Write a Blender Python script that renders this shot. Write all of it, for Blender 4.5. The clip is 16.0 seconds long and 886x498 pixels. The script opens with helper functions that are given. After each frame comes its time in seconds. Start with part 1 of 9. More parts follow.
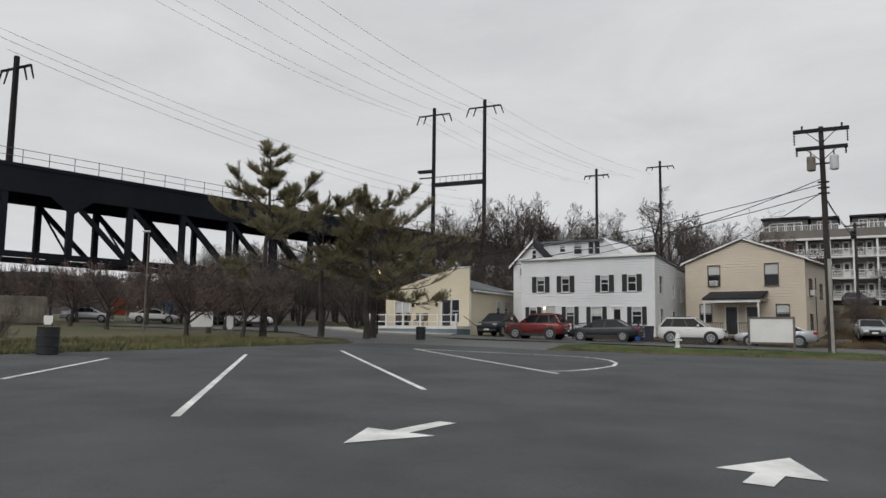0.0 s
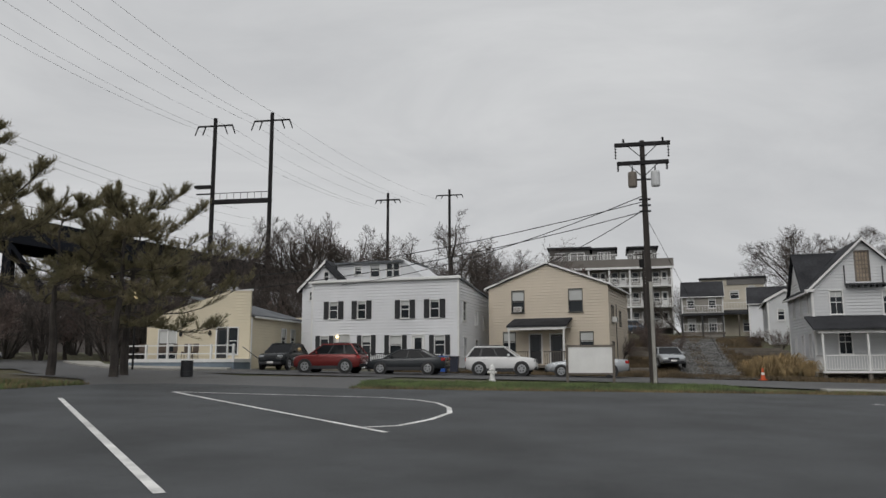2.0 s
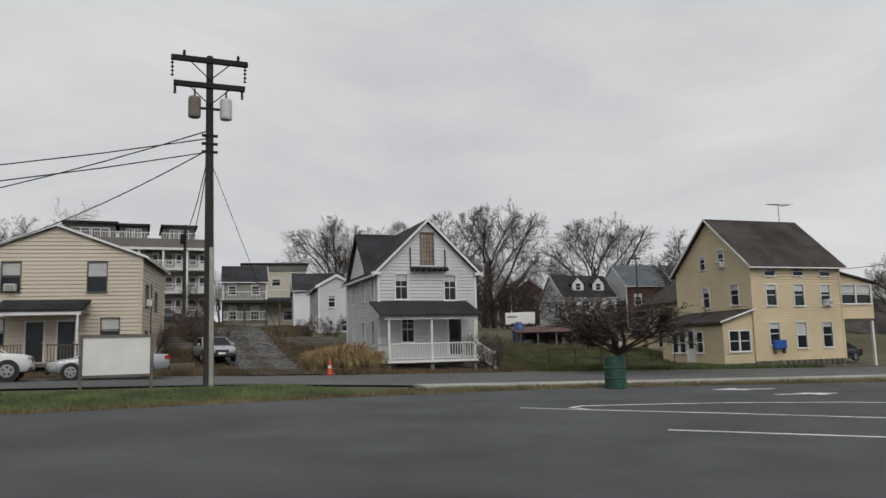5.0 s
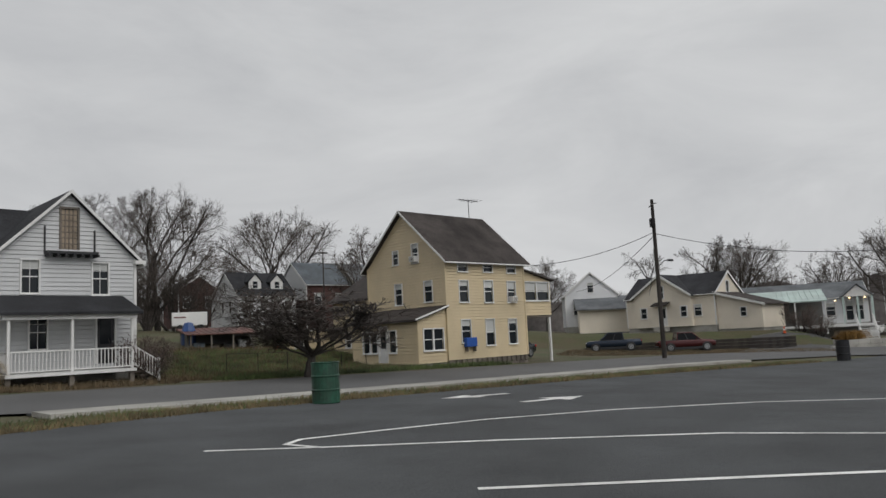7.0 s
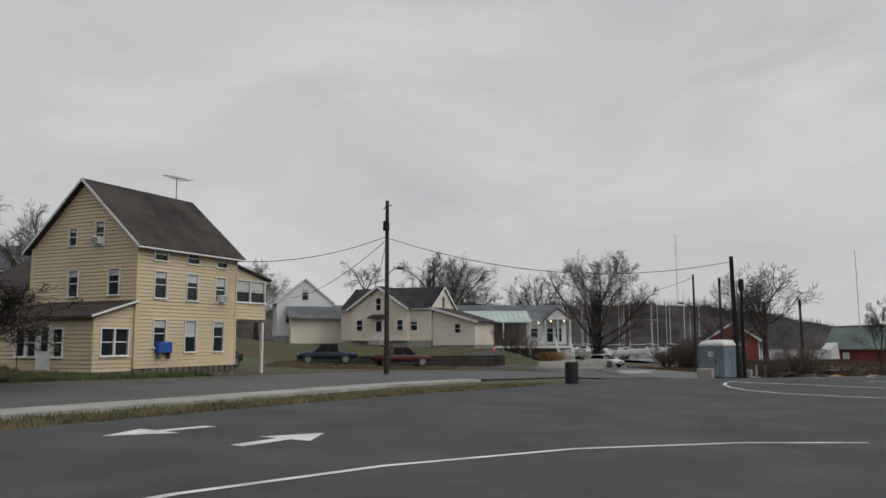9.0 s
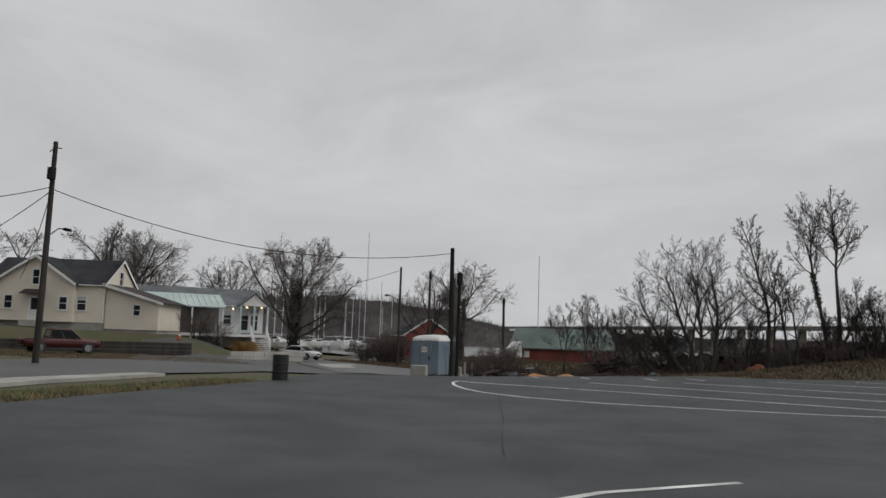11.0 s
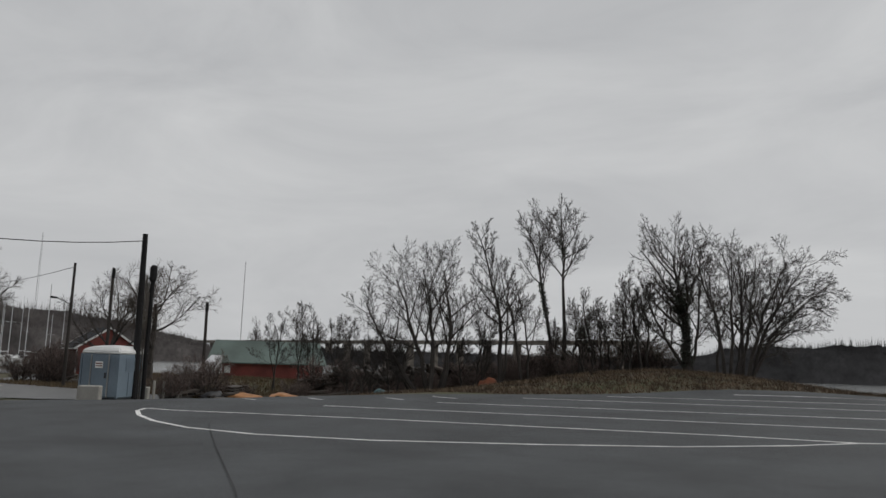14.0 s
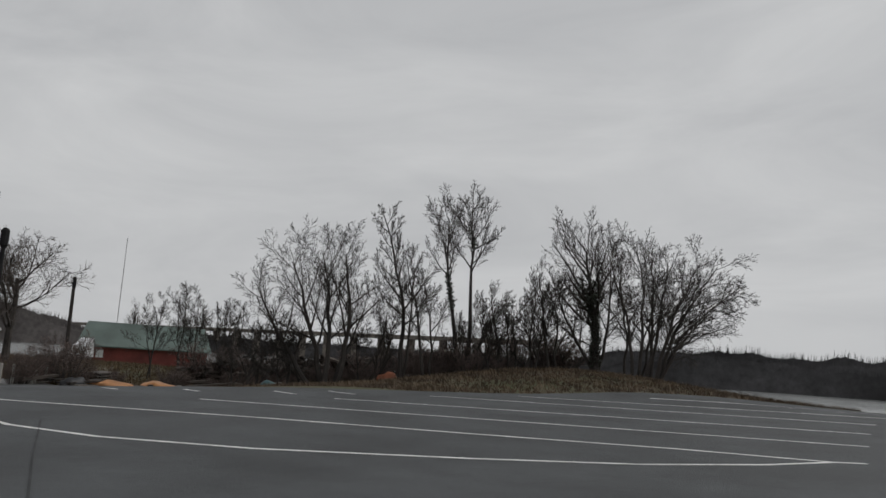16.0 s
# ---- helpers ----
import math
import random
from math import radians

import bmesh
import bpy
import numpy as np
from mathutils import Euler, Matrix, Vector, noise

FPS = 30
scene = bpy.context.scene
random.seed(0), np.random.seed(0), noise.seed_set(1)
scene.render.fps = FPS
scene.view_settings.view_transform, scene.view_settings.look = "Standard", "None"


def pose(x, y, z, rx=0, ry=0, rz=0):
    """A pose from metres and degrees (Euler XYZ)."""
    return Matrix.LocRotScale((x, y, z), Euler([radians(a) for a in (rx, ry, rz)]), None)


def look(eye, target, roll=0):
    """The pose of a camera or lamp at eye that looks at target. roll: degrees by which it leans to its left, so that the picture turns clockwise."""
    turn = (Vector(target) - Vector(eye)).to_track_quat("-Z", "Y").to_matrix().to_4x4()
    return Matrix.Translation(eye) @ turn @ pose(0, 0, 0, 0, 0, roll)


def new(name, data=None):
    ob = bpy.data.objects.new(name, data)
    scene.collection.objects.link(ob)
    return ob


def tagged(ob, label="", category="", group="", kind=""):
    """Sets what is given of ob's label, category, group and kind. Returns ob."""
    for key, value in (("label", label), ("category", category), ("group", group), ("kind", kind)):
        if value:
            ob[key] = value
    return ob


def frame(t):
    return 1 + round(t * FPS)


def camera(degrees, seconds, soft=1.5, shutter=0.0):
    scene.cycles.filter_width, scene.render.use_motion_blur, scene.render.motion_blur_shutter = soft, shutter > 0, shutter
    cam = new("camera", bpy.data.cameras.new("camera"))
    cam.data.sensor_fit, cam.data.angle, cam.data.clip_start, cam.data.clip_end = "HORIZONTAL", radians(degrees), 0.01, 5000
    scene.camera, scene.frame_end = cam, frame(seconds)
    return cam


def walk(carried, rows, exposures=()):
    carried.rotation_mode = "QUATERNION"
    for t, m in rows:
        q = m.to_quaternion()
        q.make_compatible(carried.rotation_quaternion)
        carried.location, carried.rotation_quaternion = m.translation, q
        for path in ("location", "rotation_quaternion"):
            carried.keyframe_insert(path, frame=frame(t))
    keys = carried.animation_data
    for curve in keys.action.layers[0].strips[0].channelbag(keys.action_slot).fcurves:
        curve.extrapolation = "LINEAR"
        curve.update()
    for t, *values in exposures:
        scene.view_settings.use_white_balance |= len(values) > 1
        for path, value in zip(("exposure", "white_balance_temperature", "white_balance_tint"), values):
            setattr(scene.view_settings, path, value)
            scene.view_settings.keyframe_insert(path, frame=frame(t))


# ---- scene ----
cam = camera(59.92, 16.0)
PATH = [
    (0.00, pose(-0.000, -0.000, 1.534, 96.30, -0.70, -0.00)),
    (0.50, pose(-0.101, 1.752, 1.578, 97.62, 0.62, -2.52)),
    (1.00, pose(-0.142, 3.514, 1.621, 98.83, 1.22, -6.48)),
    (1.50, pose(-0.077, 5.287, 1.663, 99.00, 0.65, -11.03)),
    (2.00, pose(0.182, 7.060, 1.703, 98.58, 0.14, -16.02)),
    (2.50, pose(0.576, 8.796, 1.741, 98.66, 0.84, -20.62)),
    (3.00, pose(1.101, 10.463, 1.776, 99.21, 1.43, -25.41)),
    (3.50, pose(1.772, 12.041, 1.807, 99.57, 0.94, -31.42)),
    (4.00, pose(2.583, 13.526, 1.835, 99.66, 0.11, -37.52)),
    (4.50, pose(3.482, 14.956, 1.860, 98.81, 0.90, -43.95)),
    (5.00, pose(4.470, 16.323, 1.883, 97.40, 1.52, -50.22)),
    (5.50, pose(5.521, 17.609, 1.903, 97.21, 1.86, -56.50)),
    (6.00, pose(6.760, 18.676, 1.915, 97.01, 2.19, -62.64)),
    (6.50, pose(8.145, 19.532, 1.921, 96.82, 2.53, -68.60)),
    (7.00, pose(9.633, 20.187, 1.921, 96.62, 2.87, -74.34)),
    (7.50, pose(11.185, 20.651, 1.916, 96.43, 3.21, -79.83)),
    (8.00, pose(12.739, 21.068, 1.910, 96.85, 2.03, -85.14)),
    (8.50, pose(14.324, 21.393, 1.901, 96.99, 0.41, -90.53)),
    (9.00, pose(15.939, 21.618, 1.889, 96.79, 0.21, -96.07)),
    (9.46, pose(17.419, 21.775, 1.877, 96.73, -0.26, -101.27)),
    (9.92, pose(18.891, 21.748, 1.861, 96.67, -0.74, -106.67)),
    (10.38, pose(20.318, 21.545, 1.841, 96.60, -1.21, -112.06)),
    (10.84, pose(21.664, 21.179, 1.817, 96.54, -1.68, -117.24)),
    (11.30, pose(22.893, 20.658, 1.792, 96.48, -2.15, -122.00)),
    (11.50, pose(23.414, 20.411, 1.780, 96.67, -1.50, -123.89)),
    (12.00, pose(24.696, 19.765, 1.751, 96.97, -1.36, -129.15)),
    (12.50, pose(25.912, 19.111, 1.722, 96.58, -1.70, -133.59)),
    (13.00, pose(27.023, 18.468, 1.694, 97.04, -1.32, -137.11)),
    (13.50, pose(28.003, 17.842, 1.669, 98.03, -1.17, -139.29)),
    (14.00, pose(28.840, 17.219, 1.645, 98.27, -1.79, -141.17)),
    (14.50, pose(29.565, 16.586, 1.622, 98.46, -2.54, -143.40)),
    (15.00, pose(30.187, 15.961, 1.600, 98.63, -3.48, -145.64)),
    (15.50, pose(30.697, 15.362, 1.580, 98.52, -3.79, -147.55)),
    (16.00, pose(31.141, 14.781, 1.561, 98.24, -3.75, -149.14)),
]
walk(cam, PATH, exposures=[(0.0, 0.2), (2.0, 0.03), (4.5, -0.04), (5.0, 0.15), (5.4, 0.12), (7.5, 0.0), (8.5, -0.02), (12.0, -0.1), (16.0, -0.16)])

# world and light: a bright overcast sky
A_X, A_Y = -0.0107, 0.0243


def smooth(a, b, x):
    t = min(1.0, max(0.0, (x - a) / (b - a)))
    return t * t * (3 - 2 * t)


def height(x, y):
    """Height of the ground: a lot that falls to the river, a bank behind the houses, a mound by the trees."""
    px, py = min(max(x, -120.0), 170.0), min(max(y, -80.0), 160.0)
    z = A_X * px + A_Y * py
    d = min(max(0.0, 11.8 - y), 30.0)
    z += 0.045 * d * smooth(6, 24, x) * (1 - smooth(50, 68, x))
    v = 0.5 * x + 0.866 * y
    u = 0.866 * x - 0.5 * y
    rise = 0.13 * min(max(0.0, v - 61.0), 19.0) + 0.04 * min(max(0.0, v - 80.0), 60.0)
    z += rise * (1 - 0.6 * smooth(30, 42, u)) * (1 - smooth(55, 75, u)) * smooth(-30, 2, u)
    z += 0.06 * min(max(0.0, v - 70.0), 60.0) * smooth(4, -28, u) * smooth(-55, -35, u)
    z += 0.05 * max(0.0, min(v - 75.0, 110.0)) * smooth(20, 60, u) * (1 - smooth(80, 110, u))
    z += 1.25 * math.exp(-((x - 47) / 9) ** 2 - ((y + 26) / 7) ** 2) * smooth(-13, -19, y)
    z += 1.9 * smooth(91, 96, x) * smooth(0, 8, y) * (1 - smooth(122, 150, x)) * (1 - smooth(38, 50, y))
    z += 1.0 * smooth(75, 88, x) * smooth(-15, -23, y) * (1 - smooth(115, 135, x))
    r = -0.30 * x - 0.954 * y
    z = z * (1 - smooth(20, 40, r)) - 3.2 * smooth(18.5, 30, r)
    return z


world = bpy.data.worlds.new("overcast_sky")
scene.world = world
world.use_nodes = True
nt = world.node_tree
nt.nodes.clear()


def node(tree, kind, **values):
    n = tree.nodes.new(kind)
    for key, value in values.items():
        n.inputs[key.replace("_", " ")].default_value = value
    return n


sky = nt.nodes.new("ShaderNodeTexSky")
sky.sky_type = "NISHITA"
sky.sun_disc = False
sky.sun_elevation = radians(42)
sky.sun_rotation = radians(225)
sky.air_density, sky.dust_density = 1.0, 4.0
grey = node(nt, "ShaderNodeHueSaturation", Saturation=0.10, Value=0.085)
nt.links.new(sky.outputs[0], grey.inputs["Color"])
coord = nt.nodes.new("ShaderNodeTexCoord")
mapping = nt.nodes.new("ShaderNodeMapping")
mapping.inputs["Scale"].default_value = (1.0, 1.3, 3.6)
nt.links.new(coord.outputs["Generated"], mapping.inputs["Vector"])
cloud = node(nt, "ShaderNodeTexNoise", Scale=2.1, Detail=9.0, Roughness=0.58, Distortion=0.6)
nt.links.new(mapping.outputs[0], cloud.inputs["Vector"])
ramp = nt.nodes.new("ShaderNodeValToRGB")
ramp.color_ramp.elements[0].position, ramp.color_ramp.elements[1].position = 0.30, 0.72
ramp.color_ramp.elements[0].color = (0.503, 0.513, 0.529, 1)
ramp.color_ramp.elements[1].color = (0.652, 0.66, 0.668, 1)
nt.links.new(cloud.outputs["Fac"], ramp.inputs[0])
veil = nt.nodes.new("ShaderNodeMix")
veil.data_type = "RGBA"
veil.inputs[0].default_value = 0.95
nt.links.new(grey.outputs[0], veil.inputs[6])
nt.links.new(ramp.outputs[0], veil.inputs[7])
back = node(nt, "ShaderNodeBackground", Strength=1.0)
nt.links.new(veil.outputs[2], back.inputs["Color"])
out = nt.nodes.new("ShaderNodeOutputWorld")
nt.links.new(back.outputs[0], out.inputs[0])

sun = new("sun", bpy.data.lights.new("sun", "SUN"))
sun.data.energy, sun.data.angle, sun.data.color = 1.0, radians(45), (1.0, 0.97, 0.93)
sun.matrix_world = look((0, -5, 46), (28, 37, 0))

# ---- materials ----


def material(name, base, rough=0.6, metal=0.0, var=0.12, scale=3.0, bump=0.0, fine=40.0, spec=0.5, tint=None, stain=None, per_object=0.0,
             stretch=(1, 1, 1)):
    """A surface with broad stains and fine grain, in object space."""
    m = bpy.data.materials.new(name)
    m.use_nodes = True
    t = m.node_tree
    p = t.nodes["Principled BSDF"]
    p.inputs["Roughness"].default_value, p.inputs["Metallic"].default_value = rough, metal
    p.inputs["Specular IOR Level"].default_value = spec
    co = t.nodes.new("ShaderNodeTexCoord")
    mp = t.nodes.new("ShaderNodeMapping")
    mp.inputs["Scale"].default_value = stretch
    t.links.new(co.outputs["Object"], mp.inputs["Vector"])
    broad = node(t, "ShaderNodeTexNoise", Scale=scale * 0.25, Detail=5.0, Roughness=0.6)
    small = node(t, "ShaderNodeTexNoise", Scale=fine, Detail=4.0, Roughness=0.65)
    for n in (broad, small):
        t.links.new(mp.outputs[0], n.inputs["Vector"])
    mixer = t.nodes.new("ShaderNodeMix")
    mixer.data_type = "RGBA"
    dark = [max(0.0, c * (1 - 2.2 * var)) for c in base]
    light = [min(1.0, c * (1 + 1.4 * var)) for c in base]
    if stain:
        dark = list(stain)
    if tint:
        light = list(tint)
    mixer.inputs[6].default_value = (*dark, 1)
    mixer.inputs[7].default_value = (*light, 1)
    curve = t.nodes.new("ShaderNodeMapRange")
    curve.inputs["From Min"].default_value, curve.inputs["From Max"].default_value = 0.32, 0.66
    t.links.new(broad.outputs["Fac"], curve.inputs["Value"])
    t.links.new(curve.outputs[0], mixer.inputs[0])
    grain = t.nodes.new("ShaderNodeMix")
    grain.data_type, grain.blend_type = "RGBA", "OVERLAY"
    grain.inputs[0].default_value = min(0.7, 2.5 * var)
    t.links.new(mixer.outputs[2], grain.inputs[6])
    t.links.new(small.outputs["Fac"], grain.inputs[7])
    last = grain.outputs[2]
    if per_object:
        info = t.nodes.new("ShaderNodeObjectInfo")
        rng = t.nodes.new("ShaderNodeMapRange")
        rng.inputs["To Min"].default_value, rng.inputs["To Max"].default_value = 1 - per_object, 1 + per_object
        t.links.new(info.outputs["Random"], rng.inputs["Value"])
        hs = t.nodes.new("ShaderNodeHueSaturation")
        t.links.new(rng.outputs[0], hs.inputs["Value"])
        t.links.new(last, hs.inputs["Color"])
        last = hs.outputs[0]
    t.links.new(last, p.inputs["Base Color"])
    if bump:
        b = node(t, "ShaderNodeBump", Strength=bump, Distance=0.02)
        t.links.new(small.outputs["Fac"], b.inputs["Height"])
        t.links.new(b.outputs[0], p.inputs["Normal"])
    rr = t.nodes.new("ShaderNodeMapRange")
    rr.inputs["To Min"].default_value, rr.inputs["To Max"].default_value = max(0.03, rough - 0.12), min(1.0, rough + 0.1)
    t.links.new(broad.outputs["Fac"], rr.inputs["Value"])
    t.links.new(rr.outputs[0], p.inputs["Roughness"])
    return m


def glass(name, base=(0.02, 0.024, 0.028), rough=0.06, spec=0.3):
    m = bpy.data.materials.new(name)
    m.use_nodes = True
    p = m.node_tree.nodes["Principled BSDF"]
    p.inputs["Base Color"].default_value = (*base, 1)
    p.inputs["Roughness"].default_value = rough
    p.inputs["Specular IOR Level"].default_value = spec
    return m


def glow(name, colour, strength):
    m = bpy.data.materials.new(name)
    m.use_nodes = True
    p = m.node_tree.nodes["Principled BSDF"]
    p.inputs["Base Color"].default_value = (*colour, 1)
    p.inputs["Emission Color"].default_value = (*colour, 1)
    p.inputs["Emission Strength"].default_value = strength
    return m


ASPHALT = material("damp_asphalt", (0.070, 0.074, 0.078), 0.76, var=0.17, scale=1.6, bump=0.9, fine=30, spec=0.26)
STREET = material("old_asphalt", (0.085, 0.085, 0.085), 0.65, var=0.16, scale=0.8, bump=0.5, fine=45)
GRAVEL = material("wet_gravel_drive", (0.085, 0.084, 0.082), 0.5, var=0.4, scale=3.4, bump=1.0, fine=6, stain=(0.035, 0.036, 0.037), tint=(0.125, 0.124, 0.120))
CONCRETE = material("pale_concrete", (0.36, 0.35, 0.32), 0.75, var=0.14, scale=2.0, bump=0.3, fine=30)
LINE = material("road_paint", (0.72, 0.72, 0.70), 0.6, var=0.16, scale=5.0, fine=35)
GRASS = material("winter_grass", (0.085, 0.085, 0.035), 0.9, var=0.35, scale=1.0, bump=1.0, fine=14, stain=(0.095, 0.070, 0.042), tint=(0.060, 0.074, 0.026))
WHITE_SIDING = material("white_vinyl_siding", (0.72, 0.73, 0.75), 0.5, var=0.05, scale=0.7, fine=25)
GREY_SIDING = material("pale_grey_siding", (0.57, 0.58, 0.59), 0.5, var=0.07, scale=0.7, fine=25)
TAN_SIDING = material("tan_vinyl_siding", (0.60, 0.525, 0.42), 0.5, var=0.05, scale=0.7, fine=25)
CREAM_SIDING = material("cream_siding", (0.66, 0.59, 0.44), 0.5, var=0.06, scale=0.7, fine=25)
YELLOW_SIDING = material("yellow_siding", (0.63, 0.52, 0.34), 0.55, var=0.08, scale=0.8, fine=25)
RANCH_SIDING = material("ivory_siding", (0.72, 0.655, 0.55), 0.55, var=0.07, scale=0.8, fine=25)
BEIGE = material("beige_stucco", (0.50, 0.46, 0.38), 0.7, var=0.08, scale=1.0, fine=25)
# Real cladding; also the dark put in for porch and undercroft shade.
CLAD_AND_SHADE = material("dark_cladding_and_shade", (0.13, 0.125, 0.12), 0.6, var=0.12, scale=1.0, fine=20)
TRIM = material("white_trim_paint", (0.74, 0.74, 0.73), 0.5, var=0.06, scale=2.0, fine=25)
SHINGLE = material("charcoal_shingles", (0.038, 0.039, 0.043), 0.85, var=0.22, scale=2.0, bump=0.8, fine=9, spec=0.15)
BROWN_SHINGLE = material("brown_shingles", (0.062, 0.054, 0.051), 0.85, var=0.22, scale=2.0, bump=0.8, fine=9, spec=0.15)
GREY_SHINGLE = material("grey_shingles", (0.15, 0.16, 0.17), 0.85, var=0.15, scale=2.0, bump=0.7, fine=9, spec=0.2)
GREEN_METAL = material("mint_metal_roof", (0.46, 0.56, 0.53), 0.45, var=0.1, scale=1.5, fine=12)
GREEN_ROOF = material("dull_green_metal_roof", (0.10, 0.135, 0.12), 0.6, var=0.15, scale=1.0, fine=12)
RED_PAINT = material("barn_red_boards", (0.19, 0.045, 0.036), 0.75, var=0.2, scale=1.5, fine=15)
GLASS = glass("window_glass")
BLIND = material("window_blind", (0.52, 0.53, 0.52), 0.8, var=0.06, scale=2.0, fine=30)
SHUTTER = material("black_shutter", (0.018, 0.019, 0.022), 0.5, var=0.1)
DOOR_DARK = material("dark_storm_door", (0.03, 0.03, 0.034), 0.35, var=0.1)
STEEL = material("dark_bridge_steel", (0.013, 0.015, 0.021), 0.7, var=0.2, scale=0.6, fine=10, spec=0.15)
RUST = material("weathered_steel_pole", (0.020, 0.019, 0.020), 0.75, var=0.25, scale=0.8, fine=10, spec=0.2)
POLE_WOOD = material("creosoted_pole_wood", (0.040, 0.033, 0.029), 0.85, var=0.3, scale=1.0, fine=14, bump=0.5, stretch=(6, 6, 0.6))
GREY_WOOD = material("weathered_grey_wood", (0.16, 0.14, 0.12), 0.85, var=0.25, scale=2.0, fine=14, bump=0.5)
BARK = material("wet_bark", (0.056, 0.048, 0.043), 0.9, var=0.3, scale=3.0, fine=16, bump=0.6)
TWIG = material("bare_twigs", (0.085, 0.070, 0.062), 0.9, var=0.25, scale=2.0, fine=12)
PINK_TWIG = material("reddish_bare_twigs", (0.135, 0.10, 0.088), 0.9, var=0.25, scale=2.0, fine=12)
NEEDLE = material("pine_needles", (0.155, 0.145, 0.085), 0.8, var=0.35, scale=2.0, fine=10, stain=(0.10, 0.10, 0.06), tint=(0.23, 0.19, 0.115))
RIVER_TWIG = material("dark_wet_twigs", (0.045, 0.038, 0.034), 0.9, var=0.25, scale=2.0, fine=12)
IVY = material("dark_ivy_leaves", (0.022, 0.027, 0.016), 0.6, var=0.3, scale=3.0, fine=10)
REED = material("dry_ornamental_grass", (0.36, 0.26, 0.13), 0.9, var=0.3, scale=3.0, fine=12)
leaf = NEEDLE.node_tree
thin = leaf.nodes.new("ShaderNodeBsdfTranslucent")
thin.inputs["Color"].default_value = (0.26, 0.235, 0.13, 1)
blend = node(leaf, "ShaderNodeMixShader", Fac=0.45)
leaf.links.new(leaf.nodes["Principled BSDF"].outputs[0], blend.inputs[1])
leaf.links.new(thin.outputs[0], blend.inputs[2])
leaf.links.new(blend.outputs[0], leaf.nodes["Material Output"].inputs["Surface"])
RUBBER = material("tyre_rubber", (0.02, 0.02, 0.02), 0.8, var=0.1)
ALLOY = material("alloy_rim", (0.45, 0.46, 0.47), 0.35, 0.8, var=0.1)
PLASTIC_BLACK = material("black_plastic", (0.022, 0.023, 0.026), 0.5, var=0.1)
WIRE = material("wire_black", (0.02, 0.02, 0.02), 0.6, var=0.1)
TAR = material("tar_seam", (0.056, 0.058, 0.060), 0.85, var=0.2, spec=0.15)
FAR_BANK = material("dark_far_bank_woods", (0.062, 0.060, 0.062), 0.95, var=0.3, scale=0.12, fine=0.5)
WATER = material("river_water", (0.26, 0.27, 0.27), 0.16, var=0.08, scale=0.02, bump=0.25, fine=0.6)
# Base colour made paler to carry the haze of distance.
FAR_WOOD = material("haze_paled_woods", (0.125, 0.112, 0.108), 0.95, var=0.32, scale=0.12, fine=0.5)

# ---- builders ----


def thing(name, m, label, category, group="", kind=""):
    ob = new(name)
    ob.matrix_world = m
    ob.empty_display_size = 0.2
    return tagged(ob, label, category, group, kind)


def finish(name, bm, mat, smooth_faces=False):
    me = bpy.data.meshes.new(name)
    bmesh.ops.recalc_face_normals(bm, faces=bm.faces)
    if smooth_faces:
        for f in bm.faces:
            f.smooth = True
    bm.to_mesh(me)
    bm.free()
    me.materials.append(mat)
    return me


def part(name, bm, mat, parent, label="", smooth_faces=False):
    ob = new(name, bm if isinstance(bm, bpy.types.Mesh) else finish(name, bm, mat, smooth_faces))
    ob.parent = parent
    if label:
        tagged(ob, label)
    return ob


def solo(name, bm, mat, label, category, kind="", smooth_faces=False, group=""):
    ob = new(name, bm if isinstance(bm, bpy.types.Mesh) else finish(name, bm, mat, smooth_faces))
    return tagged(ob, label, category, group, kind)


def box(bm, x0, y0, z0, x1, y1, z1, bevel=0.0, m=None):
    vs = [bm.verts.new((x, y, z)) for x in (x0, x1) for y in (y0, y1) for z in (z0, z1)]
    fs = [bm.faces.new([vs[i] for i in q]) for q in ((0, 1, 3, 2), (4, 6, 7, 5), (0, 4, 5, 1), (2, 3, 7, 6), (0, 2, 6, 4), (1, 5, 7, 3))]
    if bevel:
        r = bmesh.ops.bevel(bm, geom=list({e for f in fs for e in f.edges}), offset=bevel, segments=1, affect="EDGES")
        vs = list({v for f in r["faces"] for v in f.verts} | {v for v in vs if v.is_valid})
    if m is not None:
        bmesh.ops.transform(bm, matrix=m, verts=[v for v in vs if v.is_valid])
    return bm


def boxes(*rows, bevel=0.0):
    bm = bmesh.new()
    for r in rows:
        box(bm, *r, bevel=bevel)
    return bm


def tube(bm, a, b, r0, r1=None, n=8, cap=True):
    a, b = Vector(a), Vector(b)
    r1 = r0 if r1 is None else r1
    q = (b - a).to_track_quat("Z", "Y")
    rings = []
    for p, r in ((a, r0), (b, r1)):
        rings.append([bm.verts.new(p + q @ Vector((r * math.cos(2 * math.pi * i / n), r * math.sin(2 * math.pi * i / n), 0))) for i in range(n)])
    for i in range(n):
        bm.faces.new((rings[0][i], rings[0][(i + 1) % n], rings[1][(i + 1) % n], rings[1][i]))
    if cap:
        bm.faces.new(rings[0][::-1])
        bm.faces.new(rings[1])
    return bm


def lathe(bm, profile, n=16, centre=(0, 0, 0)):
    c = Vector(centre)
    rings = [[bm.verts.new(c + Vector((r * math.cos(2 * math.pi * i / n), r * math.sin(2 * math.pi * i / n), z))) for i in range(n)] for r, z in profile]
    for a, b in zip(rings, rings[1:]):
        for i in range(n):
            bm.faces.new((a[i], a[(i + 1) % n], b[(i + 1) % n], b[i]))
    bm.faces.new(rings[0][::-1])
    bm.faces.new(rings[-1])
    return bm


